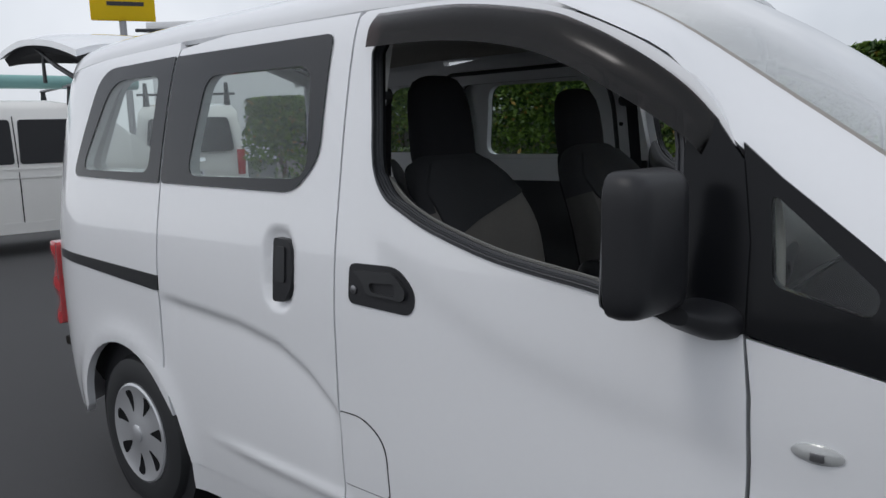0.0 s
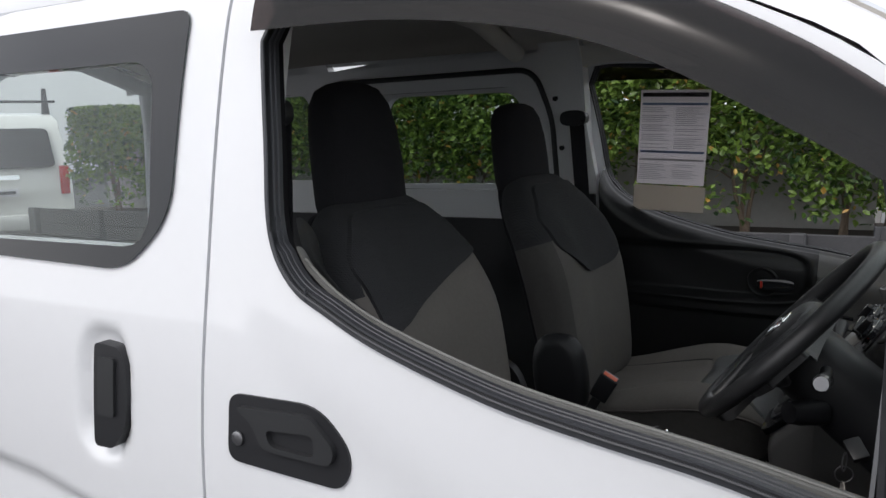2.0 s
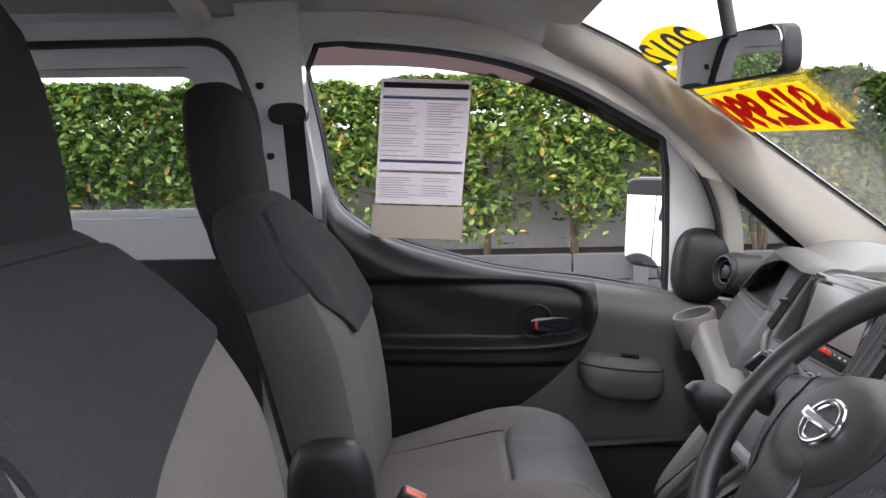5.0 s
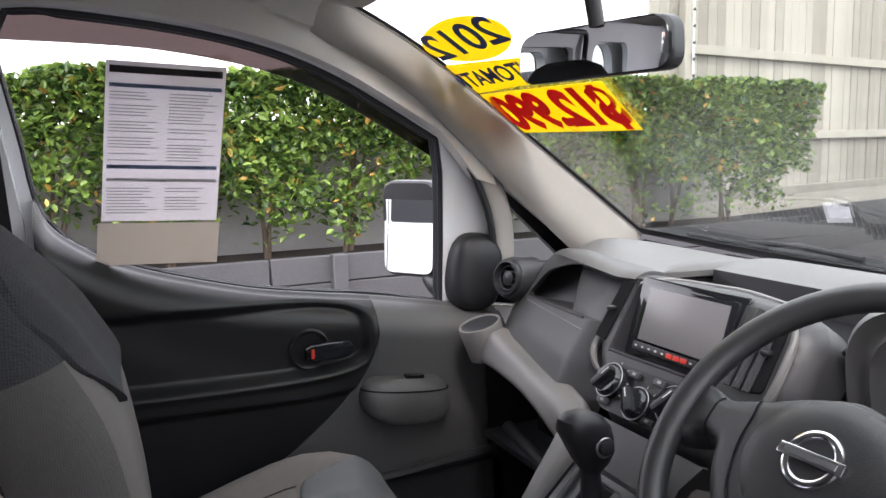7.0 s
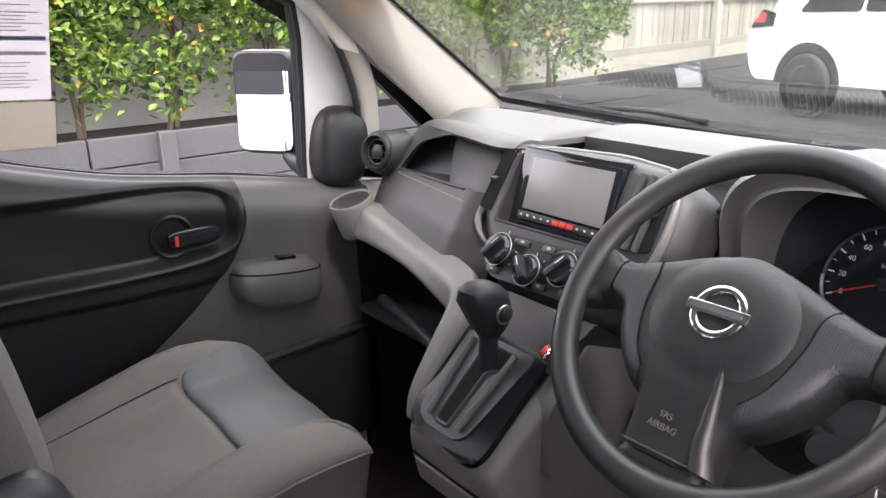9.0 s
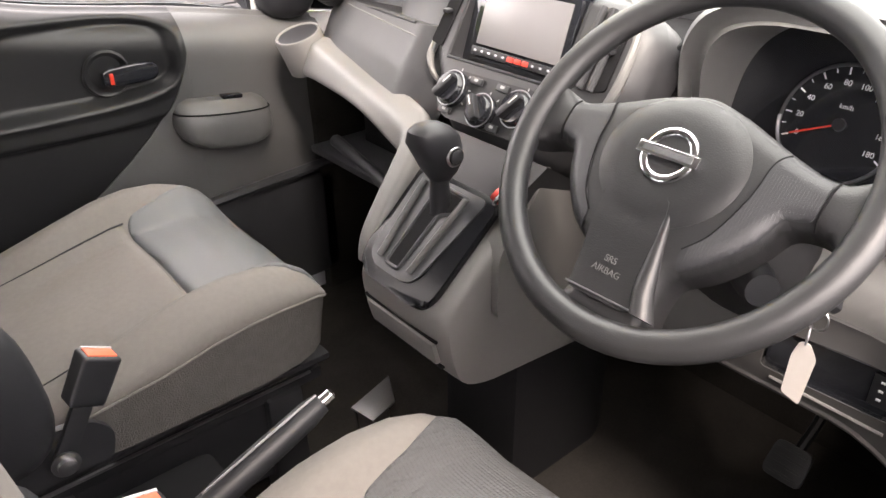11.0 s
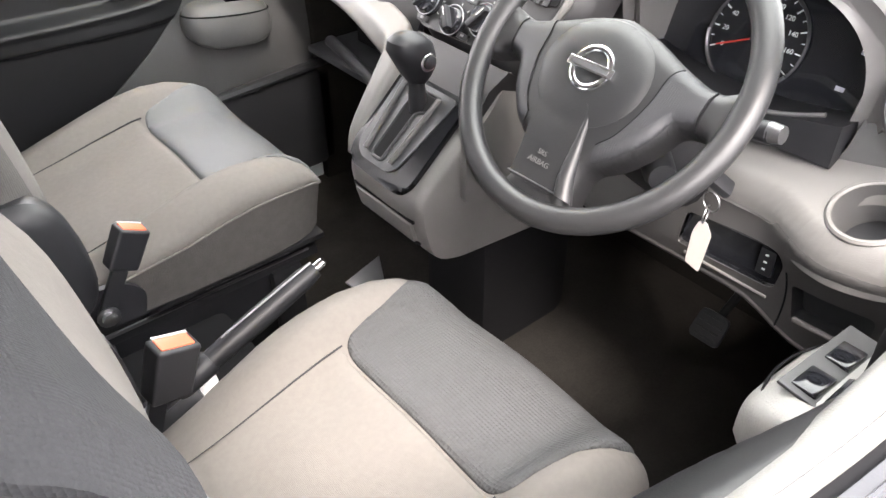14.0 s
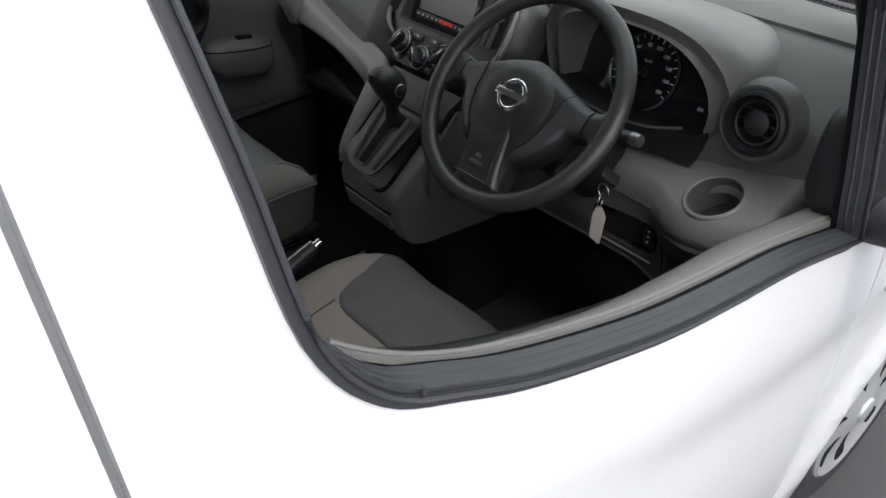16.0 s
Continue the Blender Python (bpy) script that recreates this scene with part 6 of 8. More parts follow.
    part("knee_edge", tube([fascia(y, float(np.interp(y, foot_y, foot_z)), 0.004) for y in np.linspace(-0.70, -0.12, 24)], 0.006, 8), FASCIASHADE, low)
    return d


make_dashboard()


def make_cluster():
    """Instrument binnacle with hood, speedometer and lettering."""
    c = thing("instrument_binnacle", "black hooded instrument binnacle with a round speedometer", "instruments")
    rings = []
    cy = -0.360
    lean = lambda t: 0.05 * (1 - math.sin(t))
    wing = lambda t: math.copysign(abs(math.cos(t)) ** 0.62, math.cos(t))
    for x, w, h, wi, hi in ((0.998, 0.190, 0.136, 0.176, 0.128), (0.990, 0.200, 0.146, 0.164, 0.126), (1.000, 0.208, 0.152, 0.160, 0.124), (1.05, 0.212, 0.150, 0.160, 0.122), (1.13, 0.212, 0.136, 0.162, 0.112), (1.22, 0.208, 0.110, 0.162, 0.086), (1.27, 0.200, 0.090, 0.158, 0.07)):
        front = x < 1.10
        out = [(x + (lean(t) if front else 0), cy - 0.004 - w * wing(t), 1.092 + h * math.sin(t) ** 0.8) for t in np.linspace(math.pi, 0, 31)]
        inn = [(x + (lean(t) if front else 0), cy - wi * wing(t), 1.090 + hi * math.sin(t) ** 0.8) for t in np.linspace(0, math.pi, 31)]
        out = [(out[0][0] + 0.02, out[0][1] - 0.012, 0.99)] + out + [(out[-1][0] + 0.02, out[-1][1] + 0.030, 0.99)]
        inn = [(inn[0][0] + 0.02, inn[0][1] + 0.02, 0.99)] + inn + [(inn[-1][0] + 0.02, inn[-1][1], 0.99)]
        rings.append(out + inn)
    # the hood's pale colour includes haze and window light
    part("hood", loft(rings), HOODHAZE, c, "grey textured instrument hood", 50)
    fm = frame_of((1.128, cy, 1.095), (0, -1, 0), (0.42, 0, 1))
    part("backing", prism(rounded([(-0.165, -0.09), (0.165, -0.09), (0.165, 0.09), (-0.165, 0.09)], 0.04), 0.006, fm), GLOSSBLACK, c, "black instrument face")
    part("shroud", loft([[fm @ Vector((p[0] * k, p[1] * k, z)) for p in rounded([(-0.165, -0.085), (0.165, -0.085), (0.165, 0.09), (-0.165, 0.09)], 0.05)] for k, z in ((1.0, 0.004), (1.06, 0.03), (1.1, 0.06))], True, False), BLACK, c)
    gm = fm @ Matrix.Translation((-0.022, -0.014, 0.007)) @ Matrix.Scale(0.82, 4)
    dial = part("speedometer", lathe([(0, 0), (0.083, 0), (0.083, 0.002), (0, 0.002)], gm, 48), GLOSSBLACK, c, "black speedometer with white figures")
    part("dial_ring", ring_bm(0.086, 0.003, gm @ Matrix.Translation((0, 0, 0.004)), 48, 8), DARKTRIM, dial)
    # separate bright arc stands for the glint on the dark ring
    part("dial_glint", tube([gm @ Vector((0.086 * math.cos(a), 0.086 * math.sin(a), 0.008)) for a in np.linspace(radians(185), radians(330), 24)], 0.0022, 6), STEEL, dial, "steel arc added for the glint on the dial's lower rim")
    for k in range(10):
        a = radians(205 - 26 * k)
        at = (0.060 * math.cos(a), 0.060 * math.sin(a), 0.0028)
        words("figure", str(20 * k), 0.0115, WHITEINK, gm @ Matrix.Translation(at), dial, 0.0002)
        part("tick", box((0.010, 0.0022, 0.0006), gm @ Matrix.Rotation(a, 4, "Z") @ Matrix.Translation((0.077, 0, 0.0026))), WHITEINK, dial)
        if k < 9:
            part("tick", box((0.006, 0.0012, 0.0006), gm @ Matrix.Rotation(a - radians(13), 4, "Z") @ Matrix.Translation((0.079, 0, 0.0026))), WHITEINK, dial)
    words("unit", "km/h", 0.010, WHITEINK, gm @ Matrix.Translation((0, 0.026, 0.0028)), dial, 0.0002)
    part("needle", box((0.066, 0.0025, 0.0012), gm @ Matrix.Rotation(radians(205), 4, "Z") @ Matrix.Translation((0.036, 0, 0.006))), RED, dial, "red needle at zero")
    part("needle_hub", lathe([(0, 0), (0.010, 0), (0.009, 0.008), (0, 0.009)], gm, 20), BLACK, dial)
    for x, y in ((0.12, 0.01), (0.11, -0.04)):
        part("lamp_symbol", box((0.012, 0.006, 0.0006), fm @ Matrix.Translation((x, y, 0.0066))), INK, c)
    part("binnacle_floor", grid(lambda u, v: Vector((1.135 - 0.125 * u, cy + 0.165 * v, 1.022 + 0.020 * u + 0.020 * v * v)), [0, 0.5, 1], list(np.linspace(-1, 1, 13)), lambda u, v: Vector((1.135 - 0.125 * u, cy + 0.165 * v, 0.985 + 0.020 * u))), BLACK, c, "black floor of the binnacle")
    part("lens_edge", tube(catmull([(1.000, -0.506, 1.074), (0.995, -0.44, 1.054), (0.992, -0.36, 1.048), (0.995, -0.28, 1.054), (1.000, -0.215, 1.070)], 6), 0.0030, 6), STEEL, c, "bright edge of the instrument lens")
    part("trip_bar", box((0.30, 0.003, 0.003), fm @ Matrix.Translation((0.0, -0.092, 0.02)), 0.001), STEEL, c)


make_cluster()


def make_steering_wheel():
    w = thing("steering_wheel", "black three-spoke steering wheel with a round chrome badge", "steering wheel")
    rake = radians(42)
    m = frame_of((0.793, -0.334, 1.131), (0, -1, 0), (math.sin(rake), 0, math.cos(rake)))
    w.matrix_world = m
    I = Matrix.Identity(4)
    part("rim", ring_bm(0.1775, 0.0155, I, 72, 16, 0.92), RIMBLACK, w, "grained black rim")
    half = [(0.0, 0.066), (0.040, 0.056), (0.088, 0.038), (0.130, 0.026), (0.172, 0.036), (0.176, -0.040), (0.158, -0.030), (0.146, -0.019), (0.116, -0.022), (0.107, -0.045), (0.095, -0.065), (0.074, -0.089), (0.050, -0.104)]
    out = rounded(half + [(0.048, -0.140), (0.060, -0.172), (-0.052, -0.172), (-0.036, -0.142), (-0.038, -0.110)] + [(-x, y) for x, y in half[-2:0:-1]], 0.014, 4)
    off = edge_distance(out)

    def spoke(x, y, d):
        r = math.hypot(x, y + 0.015)
        edge = min(1.0, off(x, y) / 0.018)
        roll = (1 - (1 - edge) ** 2) ** 0.5
        if r > 0.150:
            roll = 1 - (1 - roll) * max(0.0, (0.170 - r) / 0.020)
        return (x, y, -0.014 + 0.016 * roll + 0.011 * math.exp(-(r / 0.105) ** 4) - d)
    part("spokes", sheet(out, [], spoke, 0.026, 0.0042), SMOOTHBLACK, w, "black moulded spokes", 60)
    pad = [(0.073 * math.cos(a), -0.008 + 0.065 * math.sin(a)) for a in np.linspace(0, 2 * math.pi, 61)[:-1]]

    def dome(x, y, d):
        r = min(1.0, math.hypot(x / 0.073, (y + 0.008) / 0.065))
        return (x, y, spoke(x, y, 0)[2] + 0.0005 + 0.0055 * (1 - r ** 6) - d)
    part("airbag_pad", sheet(pad, [], dome, 0.010, 0.009), SMOOTHBLACK, w, "grained black airbag cover", 60)
    blade = lambda x, y: max(spoke(0.7 * x, y, 0)[2] + 0.0012 + 0.0030 * min(1.0, max(0.0, (-0.050 - y) / 0.03)), dome(x, y, 0)[2] + 0.0005 if math.hypot(x / 0.073, (y + 0.008) / 0.065) < 1 else -1.0)
    low = rounded([(-0.046, -0.034), (0.024, -0.044), (0.042, -0.142), (0.030, -0.150), (-0.033, -0.151), (-0.037, -0.110)], 0.006)
    part("lower_blade", sheet(low, [], lambda x, y, d: (x, y, blade(x, y) - d), 0.006, 0.007), SMOOTHBLACK, w, "smooth black lower spoke panel", 60)
    part("blade_seam", tube([(x, -0.1475 + 0.02 * (x + 0.033), spoke(0, -0.146, 0)[2] + 0.005) for x in np.linspace(-0.036, 0.042, 9)], 0.0011, 6), STEEL, w)
    part("spoke_ridge", soft([((0.0245 + 0.019 * k + 0.010 * max(0, k - 0.8) * 5 * 0.6, -0.044 - 0.104 * k, 0.0130 - 0.009 * k), 0.0022 + 0.0085 * k, 0.004 + 0.004 * k, (1, 0, -0.55), (0.55, 0, 1)) for k in np.linspace(0, 1, 14)], 16, 2.0), RIMBLACK, w, "raised edge of the lower spoke")
    for k in (-1, 1):
        curve = [(0.092, 0.0335), (0.085, 0.017), (0.082, -0.016), (0.069, -0.056), (0.052, -0.078)]
        panel = [(k * x, y) for x, y in rounded(curve + [(0.053, -0.098), (0.073, -0.083), (0.092, -0.062), (0.103, -0.044), (0.112, -0.020), (0.134, -0.014), (0.135, 0.021)], 0.006)]
        ins = part("spoke_insert", sheet(panel, [], lambda x, y, d: (x, y, spoke(x, y, 0)[2] + 0.0013 - d), 0.004, 0.0042), DARKTRIM, w, "finely ribbed charcoal spoke insert", 60)
        for q in range(30):
            x = 0.058 + 0.0026 * q
            lo = float(np.interp(x, [0.053, 0.073, 0.092, 0.103, 0.112, 0.134], [-0.094, -0.079, -0.058, -0.040, -0.018, -0.012])) + 0.003
            hi = float(np.interp(x, [0.052, 0.069, 0.082, 0.092, 0.135], [-0.078, -0.056, -0.016, 0.031, 0.020])) - 0.002
            part("rib", tube([(k * x, y, spoke(k * x, y, 0)[2] + 0.0011) for y in np.linspace(lo, hi, 6)], 0.0004, 4), DARKTRIM, ins)
        part("insert_seam", tube([(k * x, y, spoke(k * x, y, 0)[2] + 0.0008) for x, y in catmull(curve, 6)], 0.0010, 6), GAP, w)
        part("spoke_seam", tube([(k * 0.1365, y, spoke(0.1365, y, 0)[2] + 0.0006) for y in np.linspace(0.025, -0.019, 9)], 0.0012, 6), GAP, w)
    words("lettering", "SRS", 0.009, GREYTRIM, Matrix.Translation((-0.002, -0.113, blade(0, -0.113) + 0.0004)) @ pose(0, 0, 0, 2, 0, 0), w, 0.0003)
    words("lettering", "AIRBAG", 0.009, GREYTRIM, Matrix.Translation((-0.002, -0.124, blade(0, -0.124) + 0.0004)) @ pose(0, 0, 0, 2, 0, 0), w, 0.0003)
    badge = part("badge", ring_bm(0.0235, 0.0042, Matrix.Translation((0, -0.006, 0.0195)), 40, 10, 0.7), CHROME, w, "chrome ring badge with a plain bar")
    part("badge_bar", box((0.064, 0.0115, 0.004), Matrix.Translation((0, -0.006, 0.0215)), 0.0012), CHROME, badge)
    part("badge_inlay", box((0.052, 0.0060, 0.0006), Matrix.Translation((0, -0.006, 0.0238))), STEEL, badge)
    part("badge_back", lathe([(0, 0.012), (0.023, 0.012), (0.023, 0.0185), (0, 0.0185)], Matrix.Translation((0, -0.006, 0)), 32), GLOSSBLACK, badge)
    # column shroud, stalks
    part("column_shroud", soft([((0, y, -z), a, b, (1, 0, 0), (0, 1, 0)) for z, a, b, y in ((0.025, 0.05, 0.048, -0.012), (0.05, 0.060, 0.058, -0.016), (0.12, 0.062, 0.060, -0.014), (0.22, 0.066, 0.062, -0.01), (0.34, 0.07, 0.07, 0.0))], 28, 3), BLACK, w, "black steering column shroud")
    part("stalk", tube([(0.05, 0.005, -0.07), (0.11, 0.012, -0.068), (0.155, 0.02, -0.062), (0.185, 0.022, -0.058)], [0.009, 0.008, 0.011, 0.012], 10), BLACK, w, "black column stalk")
    part("stalk_end", tube([(0.182, 0.022, -0.058), (0.197, 0.0235, -0.056)], [0.012, 0.010], 10), STEEL, w)
    part("stalk", tube([(-0.05, 0.005, -0.07), (-0.11, 0.018, -0.068), (-0.16, 0.028, -0.062)], [0.009, 0.008, 0.011], 10), BLACK, w, "black column stalk")
    part("ignition_barrel", tube([(0.055, -0.045, -0.11), (0.085, -0.062, -0.085), (0.098, -0.068, -0.075)], [0.02, 0.019, 0.016], 16), BLACK, w)


make_steering_wheel()


def make_key():
    k = thing("car_key", "car key with steel rings and paper tag in the ignition", "key")
    o = Vector((0.880, -0.456, 0.976))
    part("key_head", box((0.012, 0.024, 0.034), frame_of(o + Vector((0.014, 0.002, 0.022)), (0, -0.5, 0.6), (0.6, 0, 0.5)), 0.004), BLACK, k, "black plastic key head")
    part("key_ring", ring_bm(0.013, 0.0011, frame_of(o + Vector((0, 0, 0.002)), (0.2, 1, 0), (0, 0, 1)), 24, 6), STEEL, k)
    part("key_ring", ring_bm(0.012, 0.0010, frame_of(o + Vector((0.0, 0.003, -0.018)), (1, 0.3, 0), (0, 0, 1)), 24, 6), STEEL, k)
    tag = rounded([(-0.013, -0.090), (0.011, -0.102), (0.017, -0.042), (0.006, -0.024), (-0.006, -0.024), (-0.012, -0.042)], 0.004, 3)
    part("tag", prism(tag, 0.002, frame_of(o + Vector((0.0, 0.004, -0.006)), (0.35, -0.94, 0), (0, 0, 1)) @ Matrix.Diagonal((0.82, 0.98, 1, 1))), FROSTED, k, "white paper key tag")


make_key()


def make_console():
    c = thing("gear_console", "grey centre console with an automatic gear gate", "console")
    side = [(1.06, 1.0), (0.925, 0.985), (0.875, 0.948), (0.80, 0.900), (0.742, 0.848), (0.728, 0.825), (0.735, 0.775), (0.752, 0.720), (0.80, 0.702), (1.06, 0.685)]
    rings = []
    for y, k in ((0.140, 0.94), (0.136, 0.968), (0.126, 0.988), (0.108, 1.0), (0.03, 1.006), (-0.04, 1.0), (-0.058, 0.995), (-0.068, 0.985), (-0.074, 0.965)):
        rings.append([(1.06 + (x - 1.06) * k, y + (0.03 * (1.06 - x) if y < 0 else -0.0), z - (1 - k) * 0.3) for x, z in rounded(side, 0.026, 4)])
    part("body", loft(rings), GREYTRIM, c, "grey console body")
    top = Vector((0.80, 0, 0.902)) - Vector((0.742, 0, 0.850))
    top.normalize()
    m = frame_of((0.792, 0.034, 0.897), (0, -1, 0), top)
    gate = rounded([(-0.088, -0.066), (-0.068, -0.092), (0.058, -0.096), (0.076, -0.078), (0.080, 0.090), (-0.094, 0.088)], 0.022)
    part("gate_frame", prism(gate, 0.012, m @ Matrix.Translation((0, 0, -0.002)), 0.006, 3), PANELBLACK, c, "black raised gate surround")
    inner = rounded([(-0.073, -0.058), (-0.050, -0.075), (0.020, -0.075), (0.036, -0.062), (0.064, 0.078), (-0.076, 0.078)], 0.014)
    part("gate_panel", prism(inner, 0.003, m @ Matrix.Translation((0, 0, 0.0105))), DARKTRIM, c, "charcoal gate panel")
    slot = rounded([(-0.028, -0.060), (-0.004, -0.060), (0.000, 0.028), (0.026, 0.040), (0.026, 0.064), (-0.026, 0.066)], 0.006)
    rim = [m @ Vector((-0.012 + (p[0] + 0.012) * 1.15, p[1] * 1.06, 0.0140)) for p in slot]
    part("gate_rim", tube(rim + rim[:1], 0.003, 8), DARKTRIM, c)
    for k in (-1, 1):
        part("gate_rail", tube([m @ Vector((-0.014 + k * (0.033 + 0.09 * (y + 0.06)), y, 0.0135)) for y in np.linspace(-0.060, 0.066, 10)], 0.0085, 10, squash=0.5, up=(0.6, 0, 0.8)), LINING, c)
    part("gate_slot", prism(slot, 0.001, m @ Matrix.Translation((0, 0, 0.0138))), GAP, c, "dark lever slot")
    cheek = rounded([(0.815, 0.905), (0.872, 0.962), (0.912, 1.02), (0.955, 1.09), (1.06, 1.09), (1.06, 0.80), (0.815, 0.80)], [0.02, 0.03, 0.03, 0.03, 0.01, 0.01, 0.02])
    part("cheek", prism(cheek, 0.034, Matrix(((1, 0, 0, 0), (0, 0, 1, -0.079), (0, 1, 0, 0), (0, 0, 0, 1)))), GREYTRIM, c, "grey side of the console")
    part("drawer", box((0.012, 0.155, 0.042), pose(0.738, 0.034, 0.765, 0, -14, 0), 0.006), GREYTRIM, c, "grey drawer front")
    part("drawer_line", box((0.006, 0.165, 0.004), pose(0.7335, 0.034, 0.789, 0, -14, 0)), GAP, c)
    part("drawer_line", box((0.006, 0.165, 0.004), pose(0.744, 0.034, 0.741, 0, -14, 0)), GAP, c)
    # solid near-black box painted in for the shade below the console
    part("console_shade_block", box((0.24, 0.18, 0.33), Matrix.Translation((1.0, 0.03, 0.555)), 0.03), GAP, c, "near-black box added for the shade under the console")
    g = thing("gear_lever", "black automatic gear lever with a rounded knob", "gear lever")
    foot, head = m @ Vector((-0.008, 0.034, 0.0)), Vector((0.795, 0.020, 1.045))
    part("lever", tube([foot, foot.lerp(head, 0.35), foot.lerp(head, 0.7)], [0.016, 0.014, 0.012], 14), BLACK, g, "black lever boot")
    ax = (head - foot).normalized()
    part("knob", soft([(head + ax * k + Vector((-0.006 * (k > -0.03), 0, 0)), a, b, (0, 1, 0), Vector((1, 0, -0.2))) for k, a, b in ((-0.085, 0.010, 0.011), (-0.066, 0.012, 0.014), (-0.05, 0.020, 0.025), (-0.03, 0.026, 0.034), (-0.006, 0.029, 0.039), (0.012, 0.026, 0.035), (0.023, 0.018, 0.024), (0.029, 0.007, 0.009))], 24, 2.4), BLACK, g, "smooth black gear knob")
    part("release_button", soft([(head + Vector((0.004 + 0.004, -0.026 - k, -0.018)), a, a, (1, 0, 0), (0, 0, 1)) for k, a in ((0.0, 0.011), (0.005, 0.010), (0.007, 0.006))], 16, 2.2), BLACK, g, "black shift button")
    part("button_ring", ring_bm(0.012, 0.002, frame_of(head + Vector((0.006, -0.028, -0.018)), (1, 0, 0), (0, 0, 1)), 20, 6), STEEL, g)
    h = thing("hazard_switch", "small red and chrome switch on the console side", "switch")
    part("switch_rim", ring_bm(0.012, 0.003, frame_of((0.842, -0.052, 0.972), (1, 0, 0.3), (0, -0.5, 1)), 20, 8), CHROME, h)
    part("switch_cap", lathe([(0, -0.01), (0.010, -0.01), (0.010, 0.002), (0, 0.003)], frame_of((0.842, -0.052, 0.972), (1, 0, 0.3), (0, -0.5, 1)), 18), RED, h)


make_console()


def make_handbrake():
    h = thing("handbrake", "black handbrake lever with a chrome release button", "handbrake")
    a, b = Vector((0.330, -0.090, 0.748)), Vector((0.530, -0.088, 0.826))
    ax = (b - a).normalized()
    part("grip", tube([a, a + ax * 0.04, a + ax * 0.10, b - ax * 0.02, b], [0.014, 0.015, 0.017, 0.0155, 0.0125], 16), BLACK, h, "black grip")
    part("button", tube([b - ax * 0.002, b + ax * 0.014, b + ax * 0.017], [0.008, 0.0075, 0.004], 12), CHROME, h, "chrome release button")
    # thin pale line drawn for the sheen along the grip
    part("seam", tube([a + ax * 0.06 + Vector((-0.008, 0, 0.018)), b + Vector((-0.006, 0, 0.014))], 0.0015, 6), STEEL, h)
    part("arm", tube([a + ax * 0.03, a - ax * 0.06, a - ax * 0.12 - Vector((0, 0, 0.02))], [0.013, 0.012, 0.012], 10), STEEL, h, "bare steel arm")
    part("collar", tube([a - ax * 0.03, a - ax * 0.02, a + ax * 0.025, a + ax * 0.03], [0.015, 0.018, 0.0185, 0.016], 14), BLACK, h, "black collar at the lever's foot")
    part("base_plate", tube(catmull([(0.290, -0.010, 0.690), (0.330, -0.022, 0.702), (0.352, -0.050, 0.705), (0.345, -0.085, 0.702), (0.300, -0.100, 0.690)], 5), 0.013, 8, squash=0.35), ZINC, h, "bare metal mounting plate")
    part("bracket", box((0.20, 0.09, 0.05), pose(0.24, -0.09, 0.675, 0, -10, 0), 0.012), BLACK, h)
    t = thing("floor_box", "black plastic box between the front seats", "console")
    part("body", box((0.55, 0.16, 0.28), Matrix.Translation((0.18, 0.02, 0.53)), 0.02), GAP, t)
    part("lid", box((0.12, 0.17, 0.03), Matrix.Translation((0.12, 0.02, 0.675)), 0.012), BLACK, t)
    s = thing("floor_bracket", "bare metal bracket on the cab floor", "bracket")
    sheet_edge = [(0.775, 0.262), (0.885, 0.292), (0.848, 0.222), (0.785, 0.205)]
    part("plate", prism(sheet_edge, 0.004, Matrix.Translation((0, 0, 0.440)), 0.001), STEEL, s)
    part("foot", box((0.05, 0.04, 0.040), pose(0.81, 0.240, 0.420, 0, 0, 20), 0.004), STEEL, s)


make_handbrake()


def make_pedal():
    p = thing("brake_pedal", "black rubber brake pedal on its arm", "pedal")
    m = frame_of((1.10, -0.395, 0.592), (0, -1, 0), (0.6, 0, 0.8))
    p.matrix_world = m @ Matrix.Scale(0.78, 4)
    pad = part("pad", prism(rounded([(-0.037, -0.035), (0.037, -0.035), (0.034, 0.035), (-0.034, 0.035)], 0.014), 0.012, Matrix.Identity(4), 0.004), RUBBER, p)
    for k in range(4):
        part("rib", box((0.056, 0.005, 0.003), Matrix.Translation((0, -0.024 + 0.016 * k, 0.0135)), 0.001), RUBBER, pad)
    part("arm", tube([(0, 0, -0.004), (0, 0.08, -0.04), (0, 0.22, -0.05)], 0.010, 8), BLACK, p)


make_pedal()


def make_mirror():
    r = thing("rear_view_mirror", "black rear-view mirror on a stalk at the windscreen", "mirror")
    a, b = Vector((0.768, 0.136, 1.522)), Vector((0.836, -0.083, 1.523))
    x = (b - a).normalized()
    m = frame_of((a + b) / 2, x, (-0.05, 0, 1))
    r.matrix_world = m
    out = rounded([(-0.112, -0.030), (0.112, -0.029), (0.112, 0.029), (-0.110, 0.030)], [0.02, 0.02, 0.022, 0.028])
    part("shell", prism([(p[0] * 1.03, p[1] * 1.08) for p in out], 0.026, Matrix.Translation((0, 0, -0.022)), 0.008, 3), BLACK, r, "black mirror shell")
    part("glass", prism(out, 0.002, Matrix.Translation((0, 0, 0.0042))), MIRROR, r, "mirror glass")
    part("stalk", tube([m.inverted() @ Vector(q) for q in ((0.80, 0.01, 1.55), (0.79, 0.01, 1.60), (0.76, 0.01, 1.66), (0.72, 0.005, 1.72))], 0.010, 10), DASH, r)


make_mirror()


